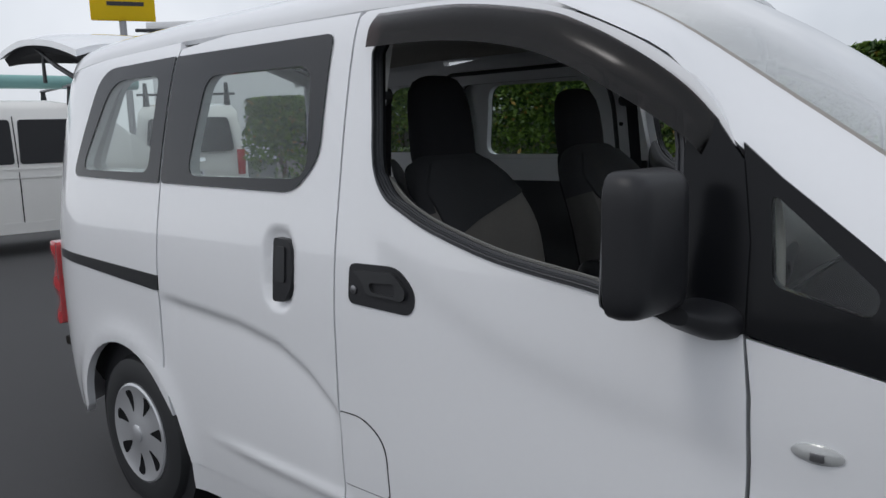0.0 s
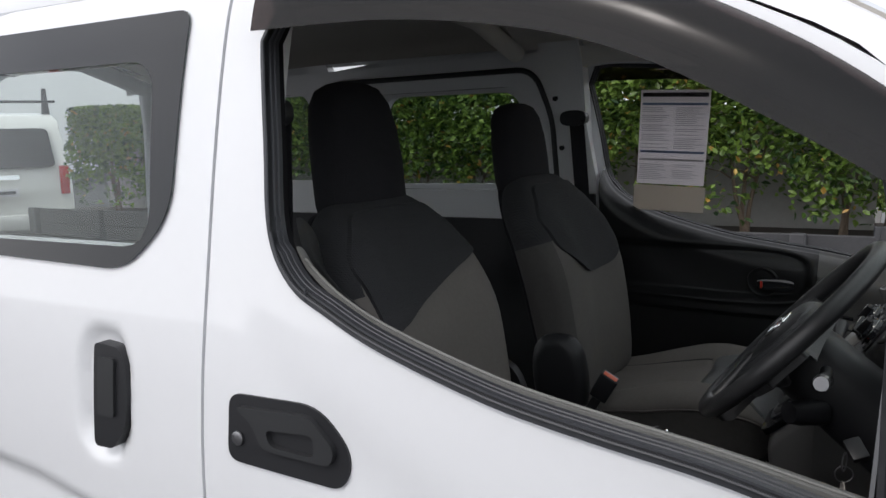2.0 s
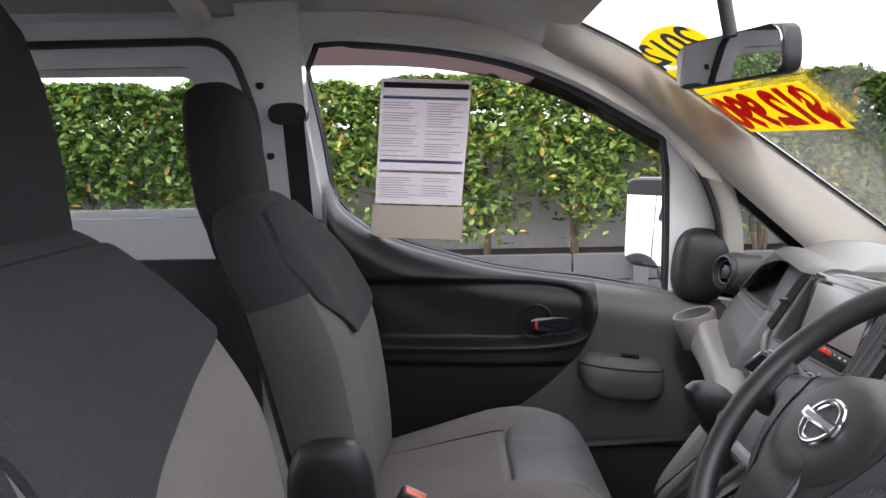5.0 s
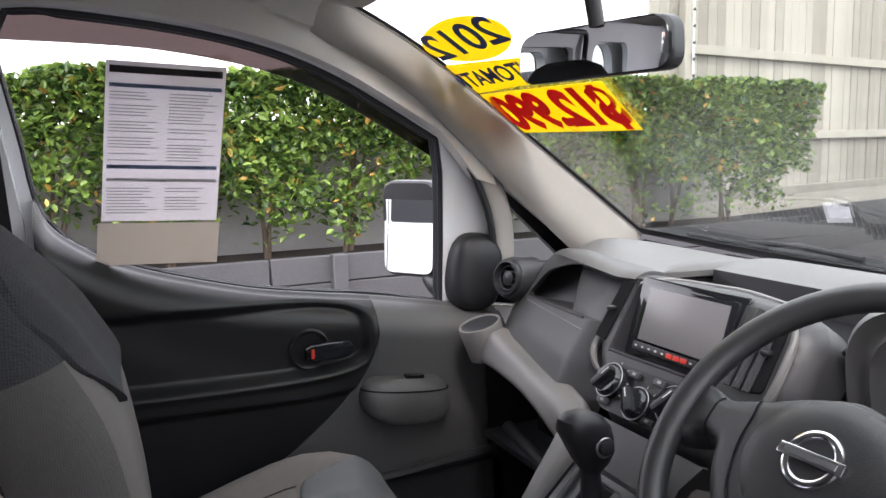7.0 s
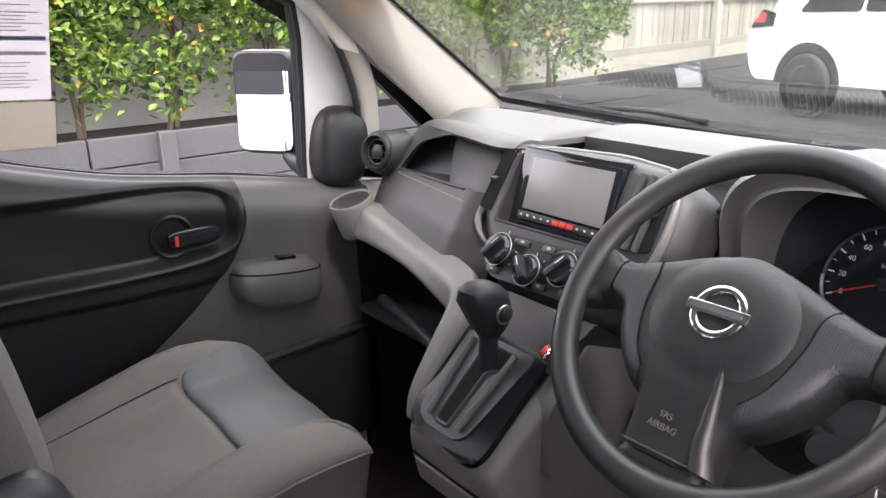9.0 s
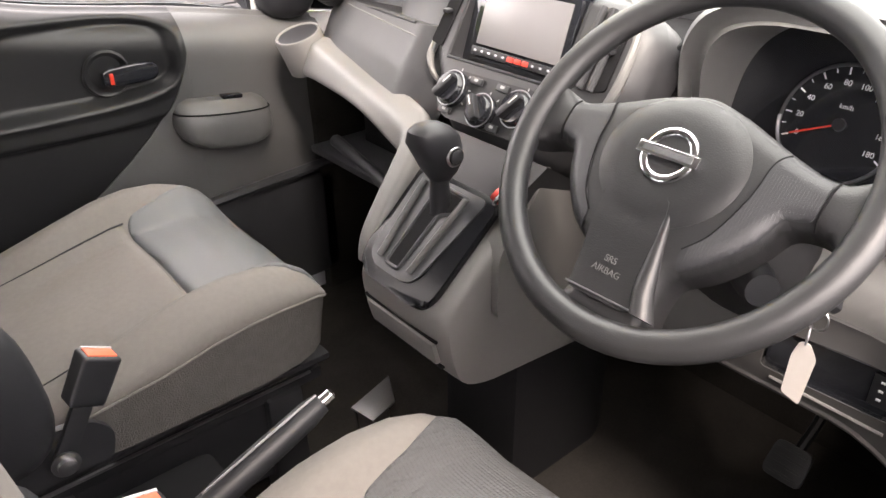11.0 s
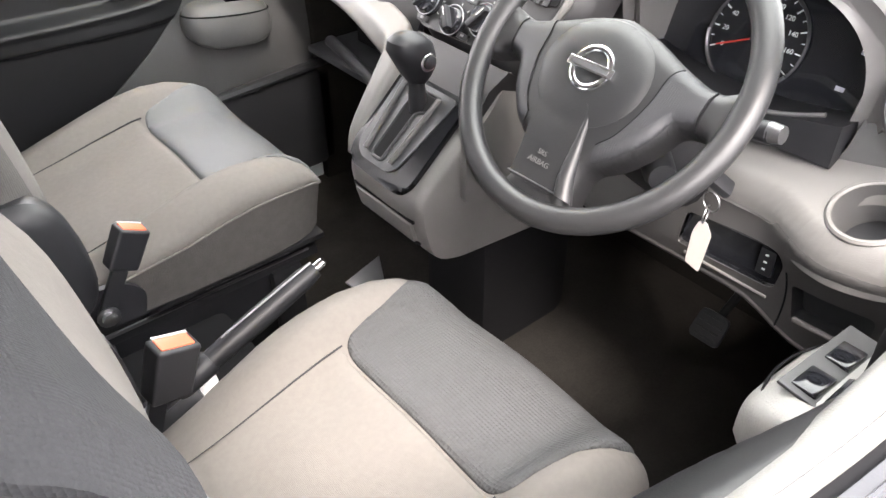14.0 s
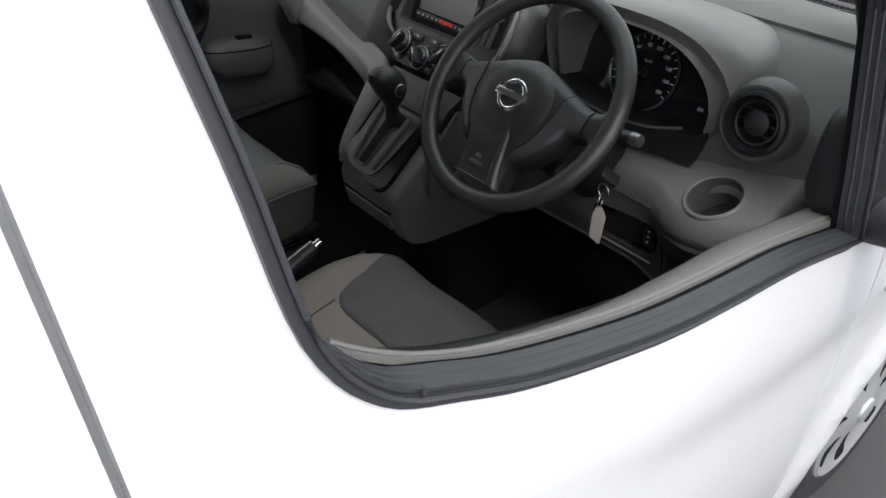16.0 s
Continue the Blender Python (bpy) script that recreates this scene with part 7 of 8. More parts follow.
def make_visor(y):
    v = thing("sun_visor", "grey fabric sun visor folded against the headliner", "sun visor", "sun visors")
    m = frame_of((0.60, y, 1.676), (0, 1, 0), (1, 0, -0.25))
    out = rounded([(-0.17, -0.085), (0.17, -0.085), (0.16, 0.075), (-0.16, 0.075)], 0.03)
    part("flap", prism(out, 0.022, m @ Matrix.Translation((0, 0, -0.011)), 0.008, 3), LINER, v)
    part("hinge", tube([m @ Vector((-0.15, 0.078, 0)), m @ Vector((0.15, 0.078, 0))], 0.008, 8), LINER, v)


make_visor(0.36)
make_visor(-0.36)


def make_signs():
    """Price sign inside the windscreen, printed to be read from outside."""
    s = thing("price_sign", "yellow windscreen price sign, seen reversed from inside", "sign")

    def on_glass(a, b):
        """A point of the sign's plane: a along its width (towards the driver), b up it."""
        return screen_at(0.62 - b, 0.98 - a, 0.012)
    oval = [(0.195 + 0.190 * math.cos(t), 0.280 + 0.064 * math.sin(t)) for t in np.linspace(0, 2 * math.pi, 41)[:-1]]
    lay = lambda a, b, d: on_glass(a, b) + Vector((0.55, 0, 0.83)) * (-d)
    part("oval", sheet(oval, [], lay, 0.001, 0.05), YELLOW, s, "yellow oval")
    part("banner", sheet(rounded([(0.0, 0.130), (0.33, 0.136), (0.315, 0.200), (0.0, 0.228)], 0.01), [], lay, 0.001, 0.05), YELLOW, s, "yellow banner")
    part("price_panel", sheet([(0.0, -0.002), (0.462, -0.004), (0.50, 0.116), (0.0, 0.126)], [], lay, 0.001, 0.05), YELLOW, s, "yellow price panel")

    def lettered(text, a, b, size, mat, squeeze, bold=0.016):
        c = on_glass(a, b)
        right, up = on_glass(a + 0.02, b) - on_glass(a - 0.02, b), on_glass(a, b + 0.02) - on_glass(a, b - 0.02)
        m = frame_of(c, right, up)
        m = Matrix.Translation(Vector((-0.62, 0, -0.78)) * 0.003) @ m @ Matrix.Diagonal((-1, 1, 1, 1))
        words("lettering", text, size, mat, m, s, 0.0004, squeeze, 0.0, size * bold)
    lettered("2012", 0.19, 0.280, 0.100, SIGNBLUE, 1.1)
    lettered("AUTOMATIC", 0.16, 0.172, 0.062, SIGNBLUE, 0.78)
    lettered("$12,990", 0.235, 0.058, 0.148, SIGNRED, 0.66, 0.05)


make_signs()


def make_document():
    """Printed sheet in a clear sleeve, hung over the passenger window."""
    d = thing("document_sleeve", "printed white form in a clear plastic sleeve on the passenger window", "document")
    f = flank(1)
    w = lambda x, z, dd: f(x, z, 0.066 + dd)
    lean = lambda u, v: (0.352 + u + 0.10 * (v - 1.39), v)

    def quad(u0, u1, v0, v1, inset, thick=0.0006):
        pts = [lean(u0, v0), lean(u1, v0), lean(u1, v1), lean(u0, v1)]
        return sheet(pts, [], lambda x, z, dd: w(x, z - 0.05 * (x - 0.35), dd + inset), thick, 0.06)
    part("sheet", quad(-0.100, 0.100, 1.288, 1.568, 0.0), WHITEPAPER, d, "white printed form")
    part("sleeve_tail", quad(-0.106, 0.106, 1.206, 1.284, 0.001), FROSTED, d, "empty foot of the sleeve")
    sl = part("sleeve", quad(-0.107, 0.107, 1.204, 1.588, 0.004, 0.0004), CLEARPLASTIC, d, "clear plastic sleeve")
    sl.visible_shadow = False
    part("heading_bar", quad(-0.094, 0.094, 1.548, 1.560, 0.0016), INKDARK, d)
    for z, hgt, mat in ((1.524, 0.007, INKBLUE), (1.383, 0.007, INKBLUE), (1.360, 0.006, INK)):
        part("band", quad(-0.094, 0.094, z, z + hgt, 0.0016), mat, d)
    rng = random.Random(4)
    for col in (-0.093, 0.005):
        z = 1.515
        while z > 1.302:
            if not (1.352 < z < 1.394) and rng.random() < 0.86:
                part("text_line", quad(col, col + rng.uniform(0.055, 0.086), z, z + 0.0020, 0.0016), INK, d)
            z -= 0.0056


make_document()


def make_jump_seat():
    j = thing("folded_seat", "black folded rear seat below the sliding door window", "seat")
    part("back", box((0.62, 0.16, 0.52), pose(-0.48, -0.60, 0.99, 6, 0, 0), 0.04, 3), DARKCLOTH, j)
    part("rail", tube([(-0.78, -0.66, 1.262), (-0.20, -0.66, 1.255)], 0.012, 8), STEEL, j)
    part("catch", box((0.08, 0.05, 0.04), Matrix.Translation((-0.24, -0.66, 1.27)), 0.01), BLACK, j)
    part("base", box((0.60, 0.24, 0.22), Matrix.Translation((-0.48, -0.58, 0.64)), 0.02), BLACK, j)


make_jump_seat()

# ---------------------------------------------------------------- planter wall, hedge and fences


def retaining_wall():
    w = tagged(new("wall_planter"), "dark grey stained timber planter wall below the hedge", "wall", kind="structure")
    for row in range(4):
        for k in range(6):
            x0 = -8.4 + 2.4 * k
            part("sleeper", box((2.39, 0.05, 0.175), Matrix.Translation((x0 + 1.2, 4.05, 0.095 + 0.182 * row)), 0.006, 1), TIMBER, w)
    for k in range(10):
        part("post", box((0.10, 0.08, 0.74), Matrix.Translation((-8.2 + 1.23 * k, 3.99, 0.37)), 0.008, 1), TIMBER, w)
    tagged(part("planter_soil", box((14.3, 0.86, 0.66), Matrix.Translation((-1.28, 4.54, 0.33)), 0.02), SOIL), "dark bark mulch in the planter", "soil", kind="structure")
    wall = part("wall_block", box((13.6, 0.15, 1.62), Matrix.Translation((-1.3, 5.05, 0.81)), 0.01), CONCRETE)
    tagged(wall, "grey rendered block wall behind the hedge", "wall", kind="structure")


retaining_wall()


def make_hedge():
    h = thing("hedge", "clipped green hedge with woody stems and gaps", "hedge")
    rng = np.random.default_rng(7)
    x0, x1, base, top = -7.7, 6.2, 0.70, 1.93
    plants = np.arange(x0 + 0.3, x1 - 0.1, 0.62)
    plants = plants + rng.uniform(-0.12, 0.12, len(plants))
    # stems
    rnd = random.Random(3)
    for px in plants:
        py = 4.62 + rnd.uniform(-0.08, 0.08)
        for k in range(rnd.randint(2, 4)):
            lean, ly = rnd.uniform(-0.28, 0.28), rnd.uniform(-0.22, 0.1)
            pts, x, y = [], px + rnd.uniform(-0.05, 0.05), py
            for j in range(6):
                u = j / 5
                pts.append((x + lean * u + rnd.uniform(-0.03, 0.03), y + ly * u + rnd.uniform(-0.03, 0.03), base - 0.05 + u * 1.05))
            stem = part("stem", tube(catmull(pts, 3), [0.020 * (1 - 0.75 * i / 15) for i in range(16)], 6), BARK, h)
            for q in range(3):
                a = Vector(pts[2 + q])
                b = a + Vector((rnd.uniform(-0.22, 0.22), rnd.uniform(-0.3, 0.05), rnd.uniform(0.08, 0.25)))
                part("twig", tube([a, a.lerp(b, 0.5) + Vector((0, 0, 0.02)), b], [0.008, 0.006, 0.003], 5), BARK, stem)
    # leaves: dense at the crown and on the outer faces, sparse low between the plants
    count = 100000
    x = rng.uniform(x0, x1, count)
    z = base + 0.06 + (top - base - 0.06) * rng.beta(1.7, 0.95, count)
    face = rng.random(count)
    y = np.where(face < 0.62, 4.16 + np.abs(rng.normal(0, 0.10, count)), np.where(face < 0.8, rng.uniform(4.15, 4.98, count), 4.55 + rng.normal(0, 0.18, count)))
    z = np.where((face >= 0.62) & (face < 0.8), top - np.abs(rng.normal(0, 0.06, count)), z)
    gap = np.min(np.abs(x[:, None] - plants[None]), axis=1) / 0.33
    u = (z - base) / (top - base)
    # clumps
    blob = np.array([noise.noise(Vector((a * 3.1, b * 3.1, c * 3.4))) for a, b, c in zip(x, y, z)])
    near_end = np.clip((x - 4.0) / 0.8, 0, 1)
    keep = rng.random(count) < np.clip(0.22 + 1.75 * u ** 1.2 + 1.6 * blob - 0.55 * np.clip(gap - 0.35, 0, 1) * (1 - u) * 1.4 + 0.25 * near_end, 0.0, 1)
    keep &= z < top + 0.04 * np.sin(x * 5.0) + 0.03 * np.sin(x * 13.0)
    x, y, z = x[keep], y[keep], z[keep]
    y = y + 0.05 * np.sin(x * 4.3 + z * 5)
    n = len(x)
    ln = rng.uniform(0.042, 0.078, n)
    yaw, tilt, spin = rng.uniform(0, 2 * math.pi, n), rng.normal(-0.15, 0.55, n), rng.normal(0, 0.6, n)
    d = np.stack([np.cos(yaw) * np.cos(tilt), np.sin(yaw) * np.cos(tilt), np.sin(tilt)], 1)
    sd = np.cross(d, np.tile((0, 0, 1.0), (n, 1)))
    sd /= np.linalg.norm(sd, axis=1)[:, None] + 1e-9
    nn = np.cross(sd, d)
    sd = sd * np.cos(spin)[:, None] + nn * np.sin(spin)[:, None]
    nn = np.cross(sd, d)
    c = np.stack([x, y, z], 1)
    L, W = ln[:, None], (ln * rng.uniform(0.26, 0.36, n))[:, None]
    V = np.stack([c - d * L * 0.5, c - d * L * 0.1 + sd * W + nn * L * 0.07, c + d * L * 0.25 + sd * W * 0.75 + nn * L * 0.05, c + d * L * 0.55 - nn * L * 0.08, c + d * L * 0.25 - sd * W * 0.75 + nn * L * 0.05, c - d * L * 0.1 - sd * W + nn * L * 0.07], 1)
    old = rng.random(n) < 0.035
    for name, pick, mat, label in (("leaves", ~old, LEAF, "small glossy green leaves"), ("yellow_leaves", old, LEAFYELLOW, "yellowing leaves")):
        v = V[pick].reshape(-1, 3)
        k = pick.sum()
        idx = np.arange(k)[:, None] * 6
        faces = np.concatenate([idx + [0, 1, 2, 3], idx + [0, 3, 4, 5]], 0)
        me = bpy.data.meshes.new(name)
        me.from_pydata(v.tolist(), [], faces.tolist())
        me.materials.append(mat)
        ob = new(name, me)
        ob.parent = h
        tagged(ob, label, kind="stuff")


make_hedge()


def paling_fence():
    f = tagged(new("fence_paling"), "weathered grey timber paling fence at the yard's end", "fence", kind="structure")
    a, b = Vector((5.4, 5.47, 0)), Vector((19.6, 8.08, 0))
    d = (b - a).normalized()
    nrm = Vector((-d.y, d.x, 0))
    rot = Matrix.Rotation(math.atan2(d.y, d.x), 4, "Z")
    n = int((b - a).length / 0.155)
    board = finish(box((0.148, 0.02, 2.78), None, 0.003, 1), "paling", PALING)
    rnd = random.Random(5)
    for k in range(n):
        p = a + d * (0.155 * k) + nrm * rnd.uniform(-0.006, 0.006)
        ob = new("paling", board)
        ob.parent = f
        ob.matrix_world = Matrix.Translation(p + Vector((0, 0, 1.97 + rnd.uniform(-0.02, 0.02)))) @ rot @ Matrix.Rotation(rnd.uniform(-0.006, 0.006), 4, "Y")
    L = (b - a).length
    mid = (a + b) / 2 - nrm * 0.04
    for z in (0.80, 1.45, 2.35):
        part("rail", box((L, 0.06, 0.10), Matrix.Translation(mid + Vector((0, 0, z))) @ rot, 0.006, 1), PALING, f)
    part("plinth", box((L, 0.05, 0.20), Matrix.Translation(mid + Vector((0, 0, 0.66))) @ rot, 0.006, 1), PALING, f)
    for k in range(3):
        part("plinth_board", box((L, 0.05, 0.185), Matrix.Translation(mid - nrm * 0.03 + Vector((0, 0, 0.095 + 0.19 * k))) @ rot, 0.006, 1), TIMBER, f)
    for k in (0, 2, 4):
        p = a + d * (0.4 + 2.55 * k) - nrm * 0.07
        part("fence_post", box((0.09, 0.09, 2.62), Matrix.Translation(p + Vector((0, 0, 1.91))) @ rot, 0.006, 1), PALING, f)
        strip = part("post_strip", box((0.035, 0.008, 2.5), Matrix.Translation(p + Vector((0, 0, 1.9)) - nrm * 0.05 + d * 0.075) @ rot, 0.001, 1), ZINC, f, "drilled steel strip beside the post")
        for q in range(15):
            part("strip_bolt", lathe([(0, 0), (0.017, 0), (0.014, 0.012), (0, 0.014)], frame_of(p + Vector((0, 0, 0.75 + 0.165 * q)) - nrm * 0.055 + d * 0.075, d, (0, 0, 1)), 8), BLACK, strip)


paling_fence()

# ---------------------------------------------------------------- other vehicles and buildings


def car_wheel(parent, x, y, r, m, inner=1):
    mm = m @ Matrix.Translation((x, y, r)) @ Matrix.Rotation(radians(90 if y < 0 else -90), 4, "X")
    w = part("wheel", lathe([(r * 0.6, -0.1), (r * 0.92, -0.1), (r, -0.07), (r, 0.07), (r * 0.92, 0.1), (r * 0.62, 0.1), (r * 0.6, 0.06)], mm, 36), RUBBER, parent, "black tyre")
    part("rim", lathe([(0, 0.05), (r * 0.3, 0.07), (r * 0.6, 0.085), (r * 0.61, 0.05), (0, 0.03)], mm, 30), DASH, w, "dark grey wheel rim")


def make_minibus(m, label, roof_gear):
    """A long box van: lofted shell, window band, doors, lamps; x is forward."""
    b = thing("minibus", label, "van", "parked vans")
    prof = [(-2.35, 0.5), (-2.37, 0.9), (-2.33, 1.25), (-2.22, 1.75), (-2.10, 1.92), (-1.8, 1.98), (0.6, 1.98), (1.15, 1.90), (1.6, 1.55), (2.0, 1.18), (2.25, 1.0), (2.35, 0.75), (2.35, 0.42), (2.2, 0.28), (-2.25, 0.30)]

    def ring(y, top, shrink):
        return [m @ Vector((x * shrink, y, min(z, top))) for x, z in rounded(prof, 0.06, 3)]
    rings = [ring(-0.845, 1.10, 1.0), ring(-0.80, 1.50, 0.995), ring(-0.745, 1.84, 0.985), ring(-0.68, 1.93, 0.975), ring(-0.55, 1.97, 0.97), ring(0.55, 1.97, 0.97), ring(0.68, 1.93, 0.975), ring(0.745, 1.84, 0.985), ring(0.80, 1.50, 0.995), ring(0.845, 1.10, 1.0)]
    rings = [ring(-0.835, 0.5, 0.995)] + rings + [ring(0.835, 0.5, 0.995)]
    part("body", loft(rings), VANPAINT, b, "cream white van body")

    def at_side(side):
        return lambda x, z, d: m @ Vector((x, side * (float(np.interp(z, [0.3, 0.5, 1.10, 1.50, 1.84], [0.83, 0.838, 0.848, 0.803, 0.748])) + 0.008 - d), z))
    for side in (-1, 1):
        for x0, x1 in ((-2.0, -0.98), (-0.92, 0.12), (0.18, 1.02)):
            o = rounded([(x0, 1.16), (x1, 1.16), (x1 - (0.0 if x1 < 0.5 else 0.10), 1.72), (x0 + 0.03, 1.72)], 0.05)
            part("side_window", sheet(o, [], at_side(side), 0.012, 0.3), DARKGLASS, b, "dark side window")
        for z in (0.98, 1.09):
            part("side_crease", sheet([(-2.2, z), (2.0, z), (2.0, z + 0.012), (-2.2, z + 0.012)], [], at_side(side), 0.006, 0.4), VANPAINT, b)
        for x0 in (-0.95, 0.15, 1.06):
            part("door_gap", sheet([(x0, 0.4), (x0 + 0.012, 0.4), (x0 + 0.012, 1.76), (x0, 1.76)], [], lambda x, z, d: at_side(side)(x, z, d + 0.004), 0.006, 0.3), GAP, b)
        part("side_skirt", sheet([(-1.1, 0.28), (1.2, 0.28), (1.2, 0.42), (-1.1, 0.42)], [], at_side(side), 0.02, 0.3), VANPAINT, b)
        part("tail_lamp", box((0.06, 0.13, 0.40), m @ Matrix.Translation((-2.33, side * 0.755, 1.02)), 0.02), TAILRED, b, "red tail lamp")
        for x in (-1.35, 1.25):
            car_wheel(b, x, side * 0.76, 0.33, m)
    back = lambda y, z, d: m @ Vector((float(np.interp(z, [0.5, 0.9, 1.25, 1.75, 1.9], [-2.35, -2.375, -2.335, -2.225, -2.12])) - 0.012 + d, y, z))
    part("rear_window", sheet(rounded([(-0.66, 1.20), (0.66, 1.20), (0.60, 1.74), (-0.60, 1.74)], 0.09), [], back, 0.012, 0.15), DARKGLASS, b, "dark rear window")
    part("plate_recess", sheet(rounded([(-0.26, 0.80), (0.26, 0.80), (0.26, 0.96), (-0.26, 0.96)], 0.02), [], back, 0.012, 0.15), VANPAINT, b)
    part("number_plate", sheet([(-0.18, 0.82), (0.18, 0.82), (0.18, 0.93), (-0.18, 0.93)], [], lambda y, z, d: back(y, z, d - 0.006), 0.006, 0.2), WHITEPAPER, b, "white plate with a plain dark bar")
    part("plate_bar", sheet([(-0.14, 0.855), (0.14, 0.855), (0.14, 0.895), (-0.14, 0.895)], [], lambda y, z, d: back(y, z, d - 0.01), 0.004, 0.2), INKDARK, b)
    part("rear_handle", sheet(rounded([(-0.2, 1.05), (0.2, 1.05), (0.2, 1.11), (-0.2, 1.11)], 0.02), [], lambda y, z, d: back(y, z, d - 0.015), 0.02, 0.2), CHROME, b)
    part("bumper", box((0.16, 1.60, 0.22), m @ Matrix.Translation((-2.36, 0, 0.46)), 0.05), VANPAINT, b, "white rear bumper")
    part("windscreen", loft([[m @ Vector(p) for p in ((1.16, -0.66, 1.90), (1.16, 0.66, 1.90), (1.13, 0.66, 1.88), (1.13, -0.66, 1.88))], [m @ Vector(p) for p in ((1.97, -0.72, 1.23), (1.97, 0.72, 1.23), (1.94, 0.72, 1.20), (1.94, -0.72, 1.20))]]), DARKGLASS, b, "dark windscreen")
    if roof_gear:
        for x in (-1.6, -0.2, 0.9):
            bar = part("roof_bar", tube([m @ Vector((x, y, 2.16)) for y in (-0.78, 0, 0.78)], 0.022, 8), STEEL, b, "steel roof bar")
            for y in (-0.68, 0.68):
                part("bar_foot", tube([m @ Vector((x, y, 1.90)), m @ Vector((x, y, 2.15))], [0.06, 0.03], 8), BLACK, bar)
        t = thing("roof_tube", "long teal tube strapped to van roof bars", "pipe")
        part("tube", tube([m @ Vector((-2.3, -0.35, 2.22)), m @ Vector((1.9, -0.35, 2.22))], 0.09, 16), TEAL, t)
        k = thing("beacon", "amber warning beacon on the van roof", "beacon")
        part("lens", lathe([(0, 0), (0.07, 0), (0.075, 0.03), (0.05, 0.16), (0, 0.17)], m @ Matrix.Translation((0.98, -0.72, 1.97)), 18), AMBER, k)
        part("foot", lathe([(0, -0.03), (0.085, -0.03), (0.085, 0.01), (0, 0.01)], m @ Matrix.Translation((0.98, -0.72, 1.97)), 18), BLACK, k)
    else:
        bar = part("roof_bar", tube([m @ Vector((-1.9, y, 2.12)) for y in (-0.75, 0, 0.75)], 0.02, 8), BLACK, b, "black roof bar")
        for y in (-0.62, 0.62):
            part("bar_foot", tube([m @ Vector((-1.9, y, 1.88)), m @ Vector((-1.9, y, 2.30))], [0.06, 0.03], 8), BLACK, bar)
    return b


make_minibus(Matrix.Translation((-9.8, 1.6, 0)) @ Matrix.Rotation(radians(82), 4, "Z"), "cream white minibus parked side-on with roof bars", True)
make_minibus(Matrix.Translation((-11.5, 5.55, 0)) @ Matrix.Rotation(radians(150), 4, "Z"), "white minibus seen from behind, roof bar over its rear door", False)


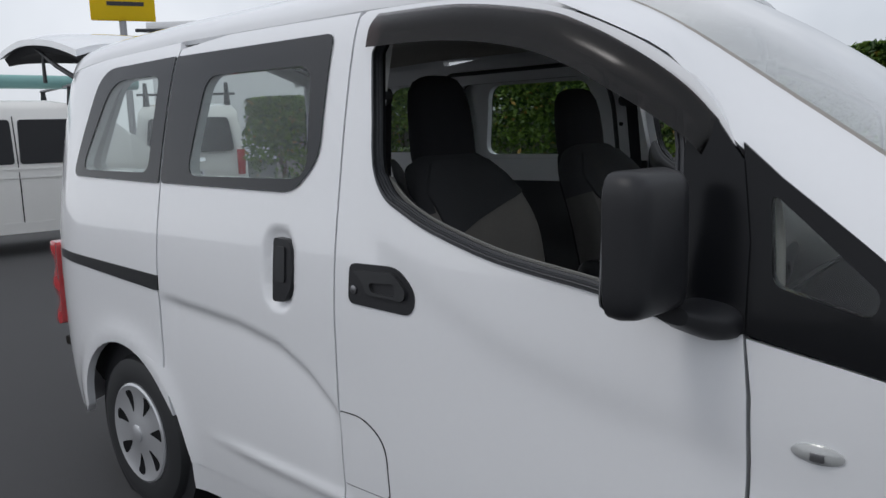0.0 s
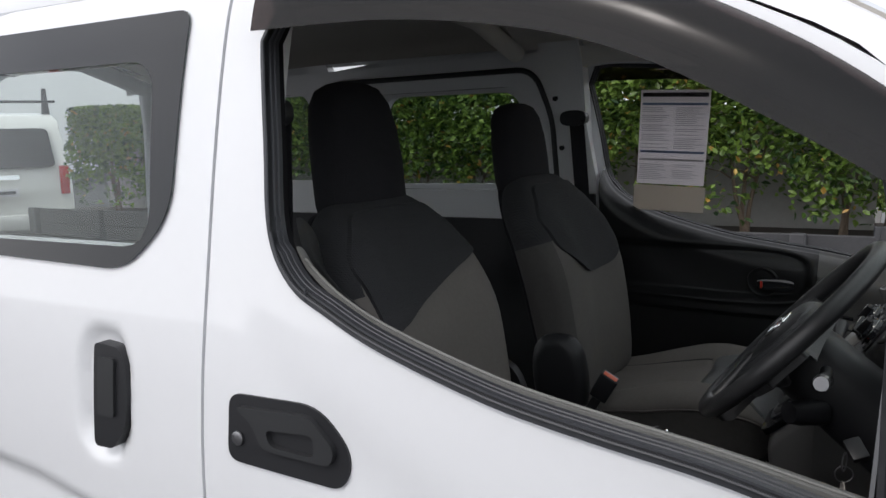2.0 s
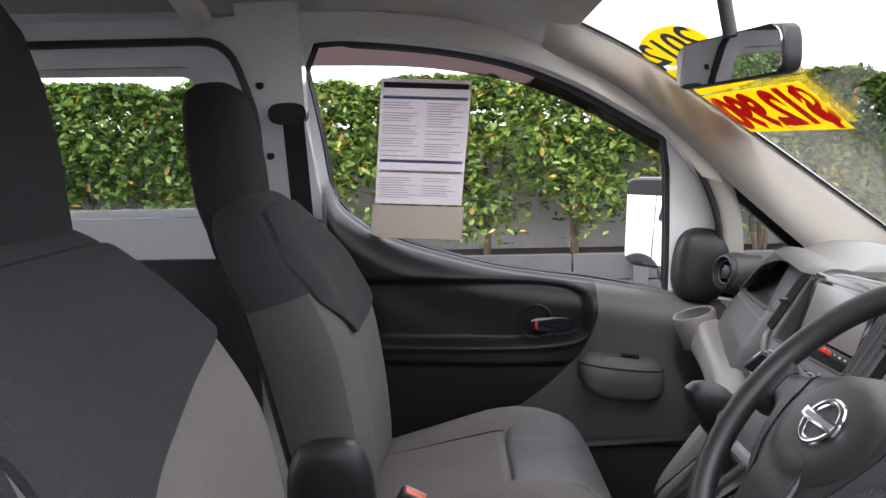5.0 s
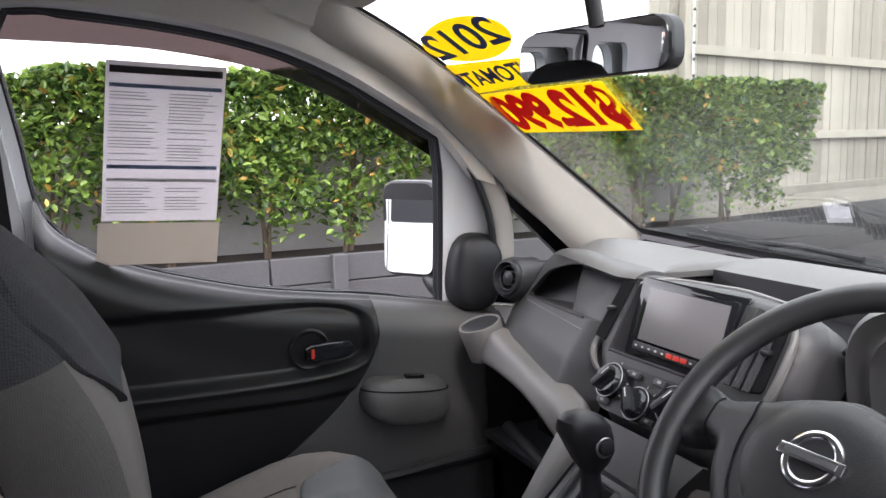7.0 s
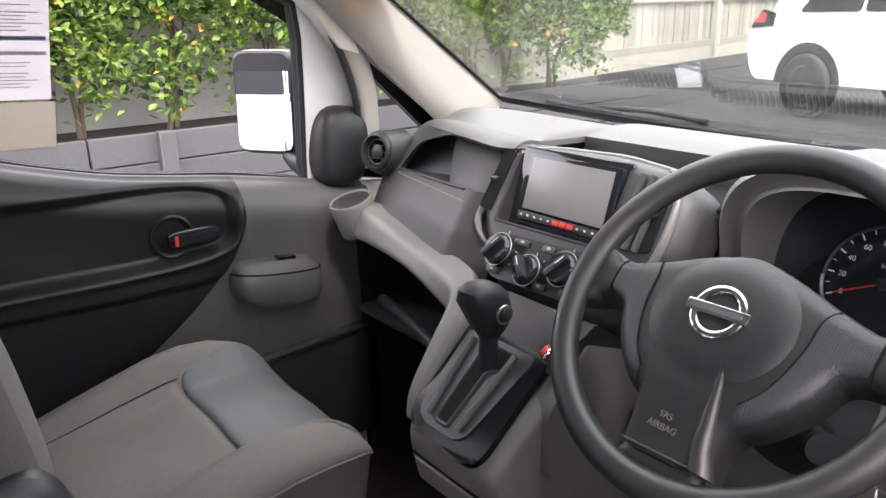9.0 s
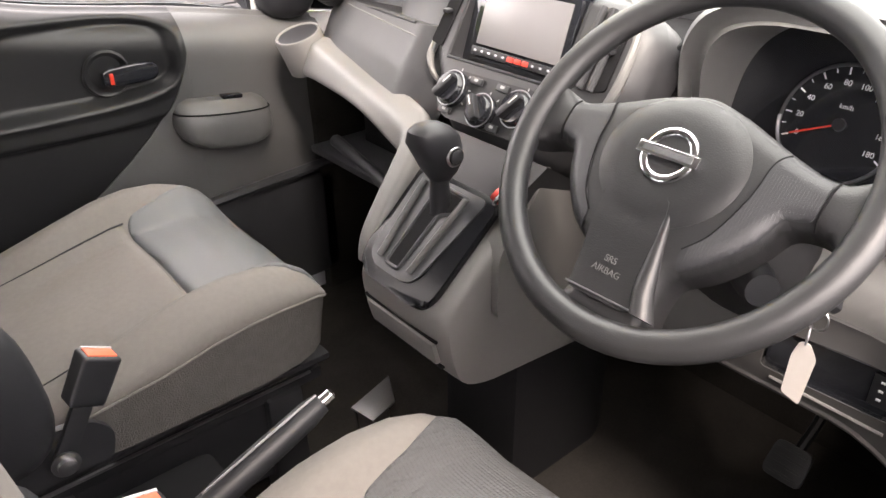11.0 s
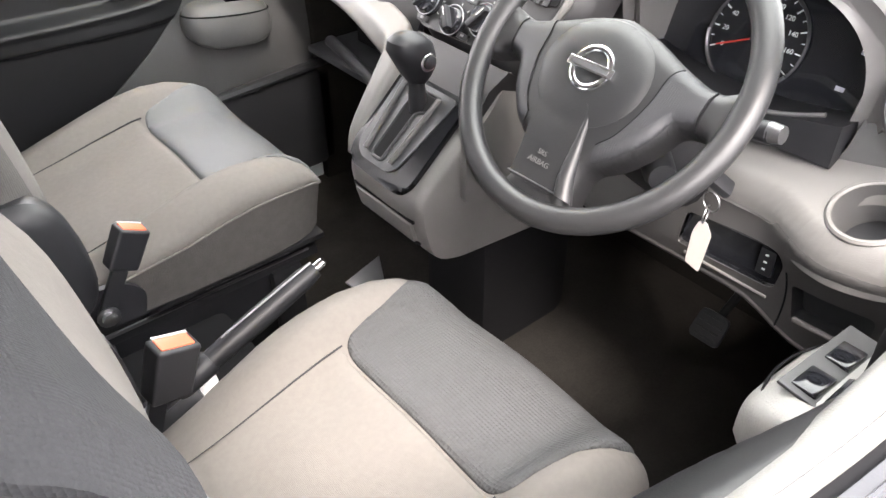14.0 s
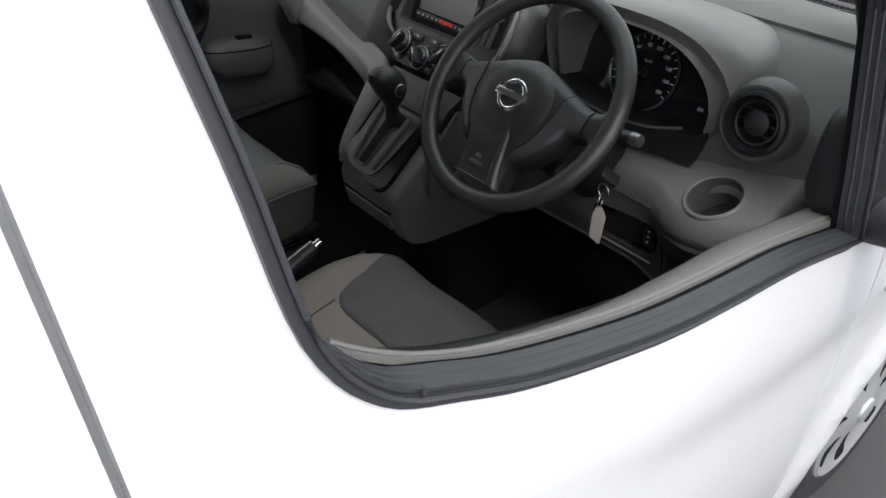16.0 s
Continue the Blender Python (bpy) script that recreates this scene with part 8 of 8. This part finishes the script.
def make_suv(m):
    s = thing("suv", "white sport utility car with black wheel arches", "car")
    prof = [(-2.2, 0.55), (-2.25, 0.85), (-2.15, 1.05), (-1.95, 1.45), (-1.6, 1.62), (0.2, 1.66), (0.9, 1.35), (1.3, 1.08), (2.1, 0.95), (2.25, 0.7), (2.2, 0.4), (-2.1, 0.38)]
    ring = lambda y, top, k: [m @ Vector((x * k, y, min(z, top))) for x, z in rounded(prof, 0.10, 3)]
    part("body", loft([ring(-0.90, 0.8, 0.985), ring(-0.92, 1.0, 1.0), ring(-0.84, 1.12, 0.99), ring(-0.72, 1.55, 0.97), ring(-0.6, 1.64, 0.96), ring(0.6, 1.64, 0.96), ring(0.72, 1.55, 0.97), ring(0.84, 1.12, 0.99), ring(0.92, 1.0, 1.0), ring(0.90, 0.8, 0.985)]), PAINT, s, "white car body")
    for side in (-1, 1):
        fl = lambda x, z, d: m @ Vector((x, side * (float(np.interp(z, [0.3, 0.8, 1.0, 1.12, 1.55], [0.90, 0.905, 0.925, 0.85, 0.73])) + 0.008 - d), z))
        for x0, x1 in ((-1.55, -0.75), (-0.7, 0.25), (0.3, 1.0)):
            part("side_window", sheet(rounded([(x0, 1.14), (x1, 1.14), (x1 - (0.30 if x1 > 0.5 else 0), 1.50), (x0 + (0.25 if x0 < -1 else 0), 1.50)], 0.05), [], fl, 0.012, 0.2), DARKGLASS, s, "dark side window")
        lamp = part("tail_lamp", sheet(rounded([(-2.19, 0.96), (-1.84, 0.985), (-1.90, 1.13), (-2.12, 1.17)], 0.02), [], fl, 0.03, 0.1), DARKGLASS, s, "dark and red tail lamp")
        part("red_lens", sheet(rounded([(-2.18, 1.02), (-2.0, 1.03), (-2.03, 1.12), (-2.11, 1.14)], 0.02), [], lambda x, z, d: fl(x, z, d - 0.006), 0.02, 0.1), TAILRED, lamp)
        for ax in (-1.32, 1.36):
            arc = [(ax + 0.46 * math.cos(t), 0.36 + 0.46 * math.sin(t)) for t in np.linspace(0, math.pi, 15)] + [(ax + 0.37 * math.cos(t), 0.36 + 0.37 * math.sin(t)) for t in np.linspace(math.pi, 0, 16)]
            part("arch_trim", sheet(arc, [], fl, 0.03, 0.2), BLACK, s, "black wheel arch trim")
            # near-black half disc on the solid body, for the arch's shade
            part("arch_shade", sheet([(ax + 0.37 * math.cos(t), 0.36 + 0.37 * math.sin(t)) for t in np.linspace(0, math.pi, 16)], [], lambda x, z, d: fl(x, z, d + 0.002), 0.02, 0.3), GAP, s)
            car_wheel(s, ax, side * 0.85, 0.35, m)
    part("rear_window", loft([[m @ Vector(p) for p in ((-1.62, -0.58, 1.61), (-1.62, 0.58, 1.61), (-1.60, 0.58, 1.58), (-1.60, -0.58, 1.58))], [m @ Vector(p) for p in ((-2.0, -0.66, 1.24), (-2.0, 0.66, 1.24), (-1.96, 0.66, 1.22), (-1.96, -0.66, 1.22))]]), DARKGLASS, s)
    return s


make_suv(Matrix.Translation((10.08, 2.60, 0)) @ Matrix.Rotation(radians(-104), 4, "Z") @ Matrix.Diagonal((1.06, 1.06, 1.10, 1)))


def make_house():
    """A white rendered house wall with its eave, beyond the parked car."""
    h = thing("house", "white weatherboard house wall with a grey eave beyond the fence", "house")
    at = Matrix.Translation((13.3, 6.45, 0)) @ Matrix.Rotation(radians(-65), 4, "Z")
    part("wall", box((7.0, 0.2, 4.4), at @ Matrix.Translation((3.5, 0, 2.2)), 0.01), FACADE, h)
    for k in range(11):
        part("weatherboard", box((7.0, 0.03, 0.19), at @ Matrix.Translation((3.5, -0.11, 1.9 + 0.2 * k)) @ Matrix.Rotation(radians(4), 4, "X"), 0.004, 1), FACADE, h)
    part("gutter", box((7.2, 0.14, 0.12), at @ Matrix.Translation((3.5, -0.2, 1.72)), 0.02), STEEL, h)


make_house()


def make_building():
    b = thing("commercial_building", "pale commercial building beyond the yard", "building")
    part("wall", box((0.3, 30, 8.5), pose(-34, 33, 4.25, 0, 0, -50), 0.02), FACADE, b)
    part("parapet", box((0.5, 30.2, 0.4), pose(-34, 33, 8.6, 0, 0, -50), 0.03), FACADE, b)
    s = thing("shop_sign", "yellow shop sign on a tall pole", "sign")
    part("board", box((0.12, 2.1, 2.2), pose(-24.9, 11.3, 6.65, 0, 0, -26), 0.03), YELLOW, s)
    part("writing_bar", box((0.02, 1.2, 0.14), pose(-24.8, 11.35, 6.12, 0, 0, -26)), INKDARK, s)
    part("pole", tube([(-25.0, 11.3, 0), (-25.0, 11.3, 5.6)], 0.12, 12), STEEL, s)


make_building()
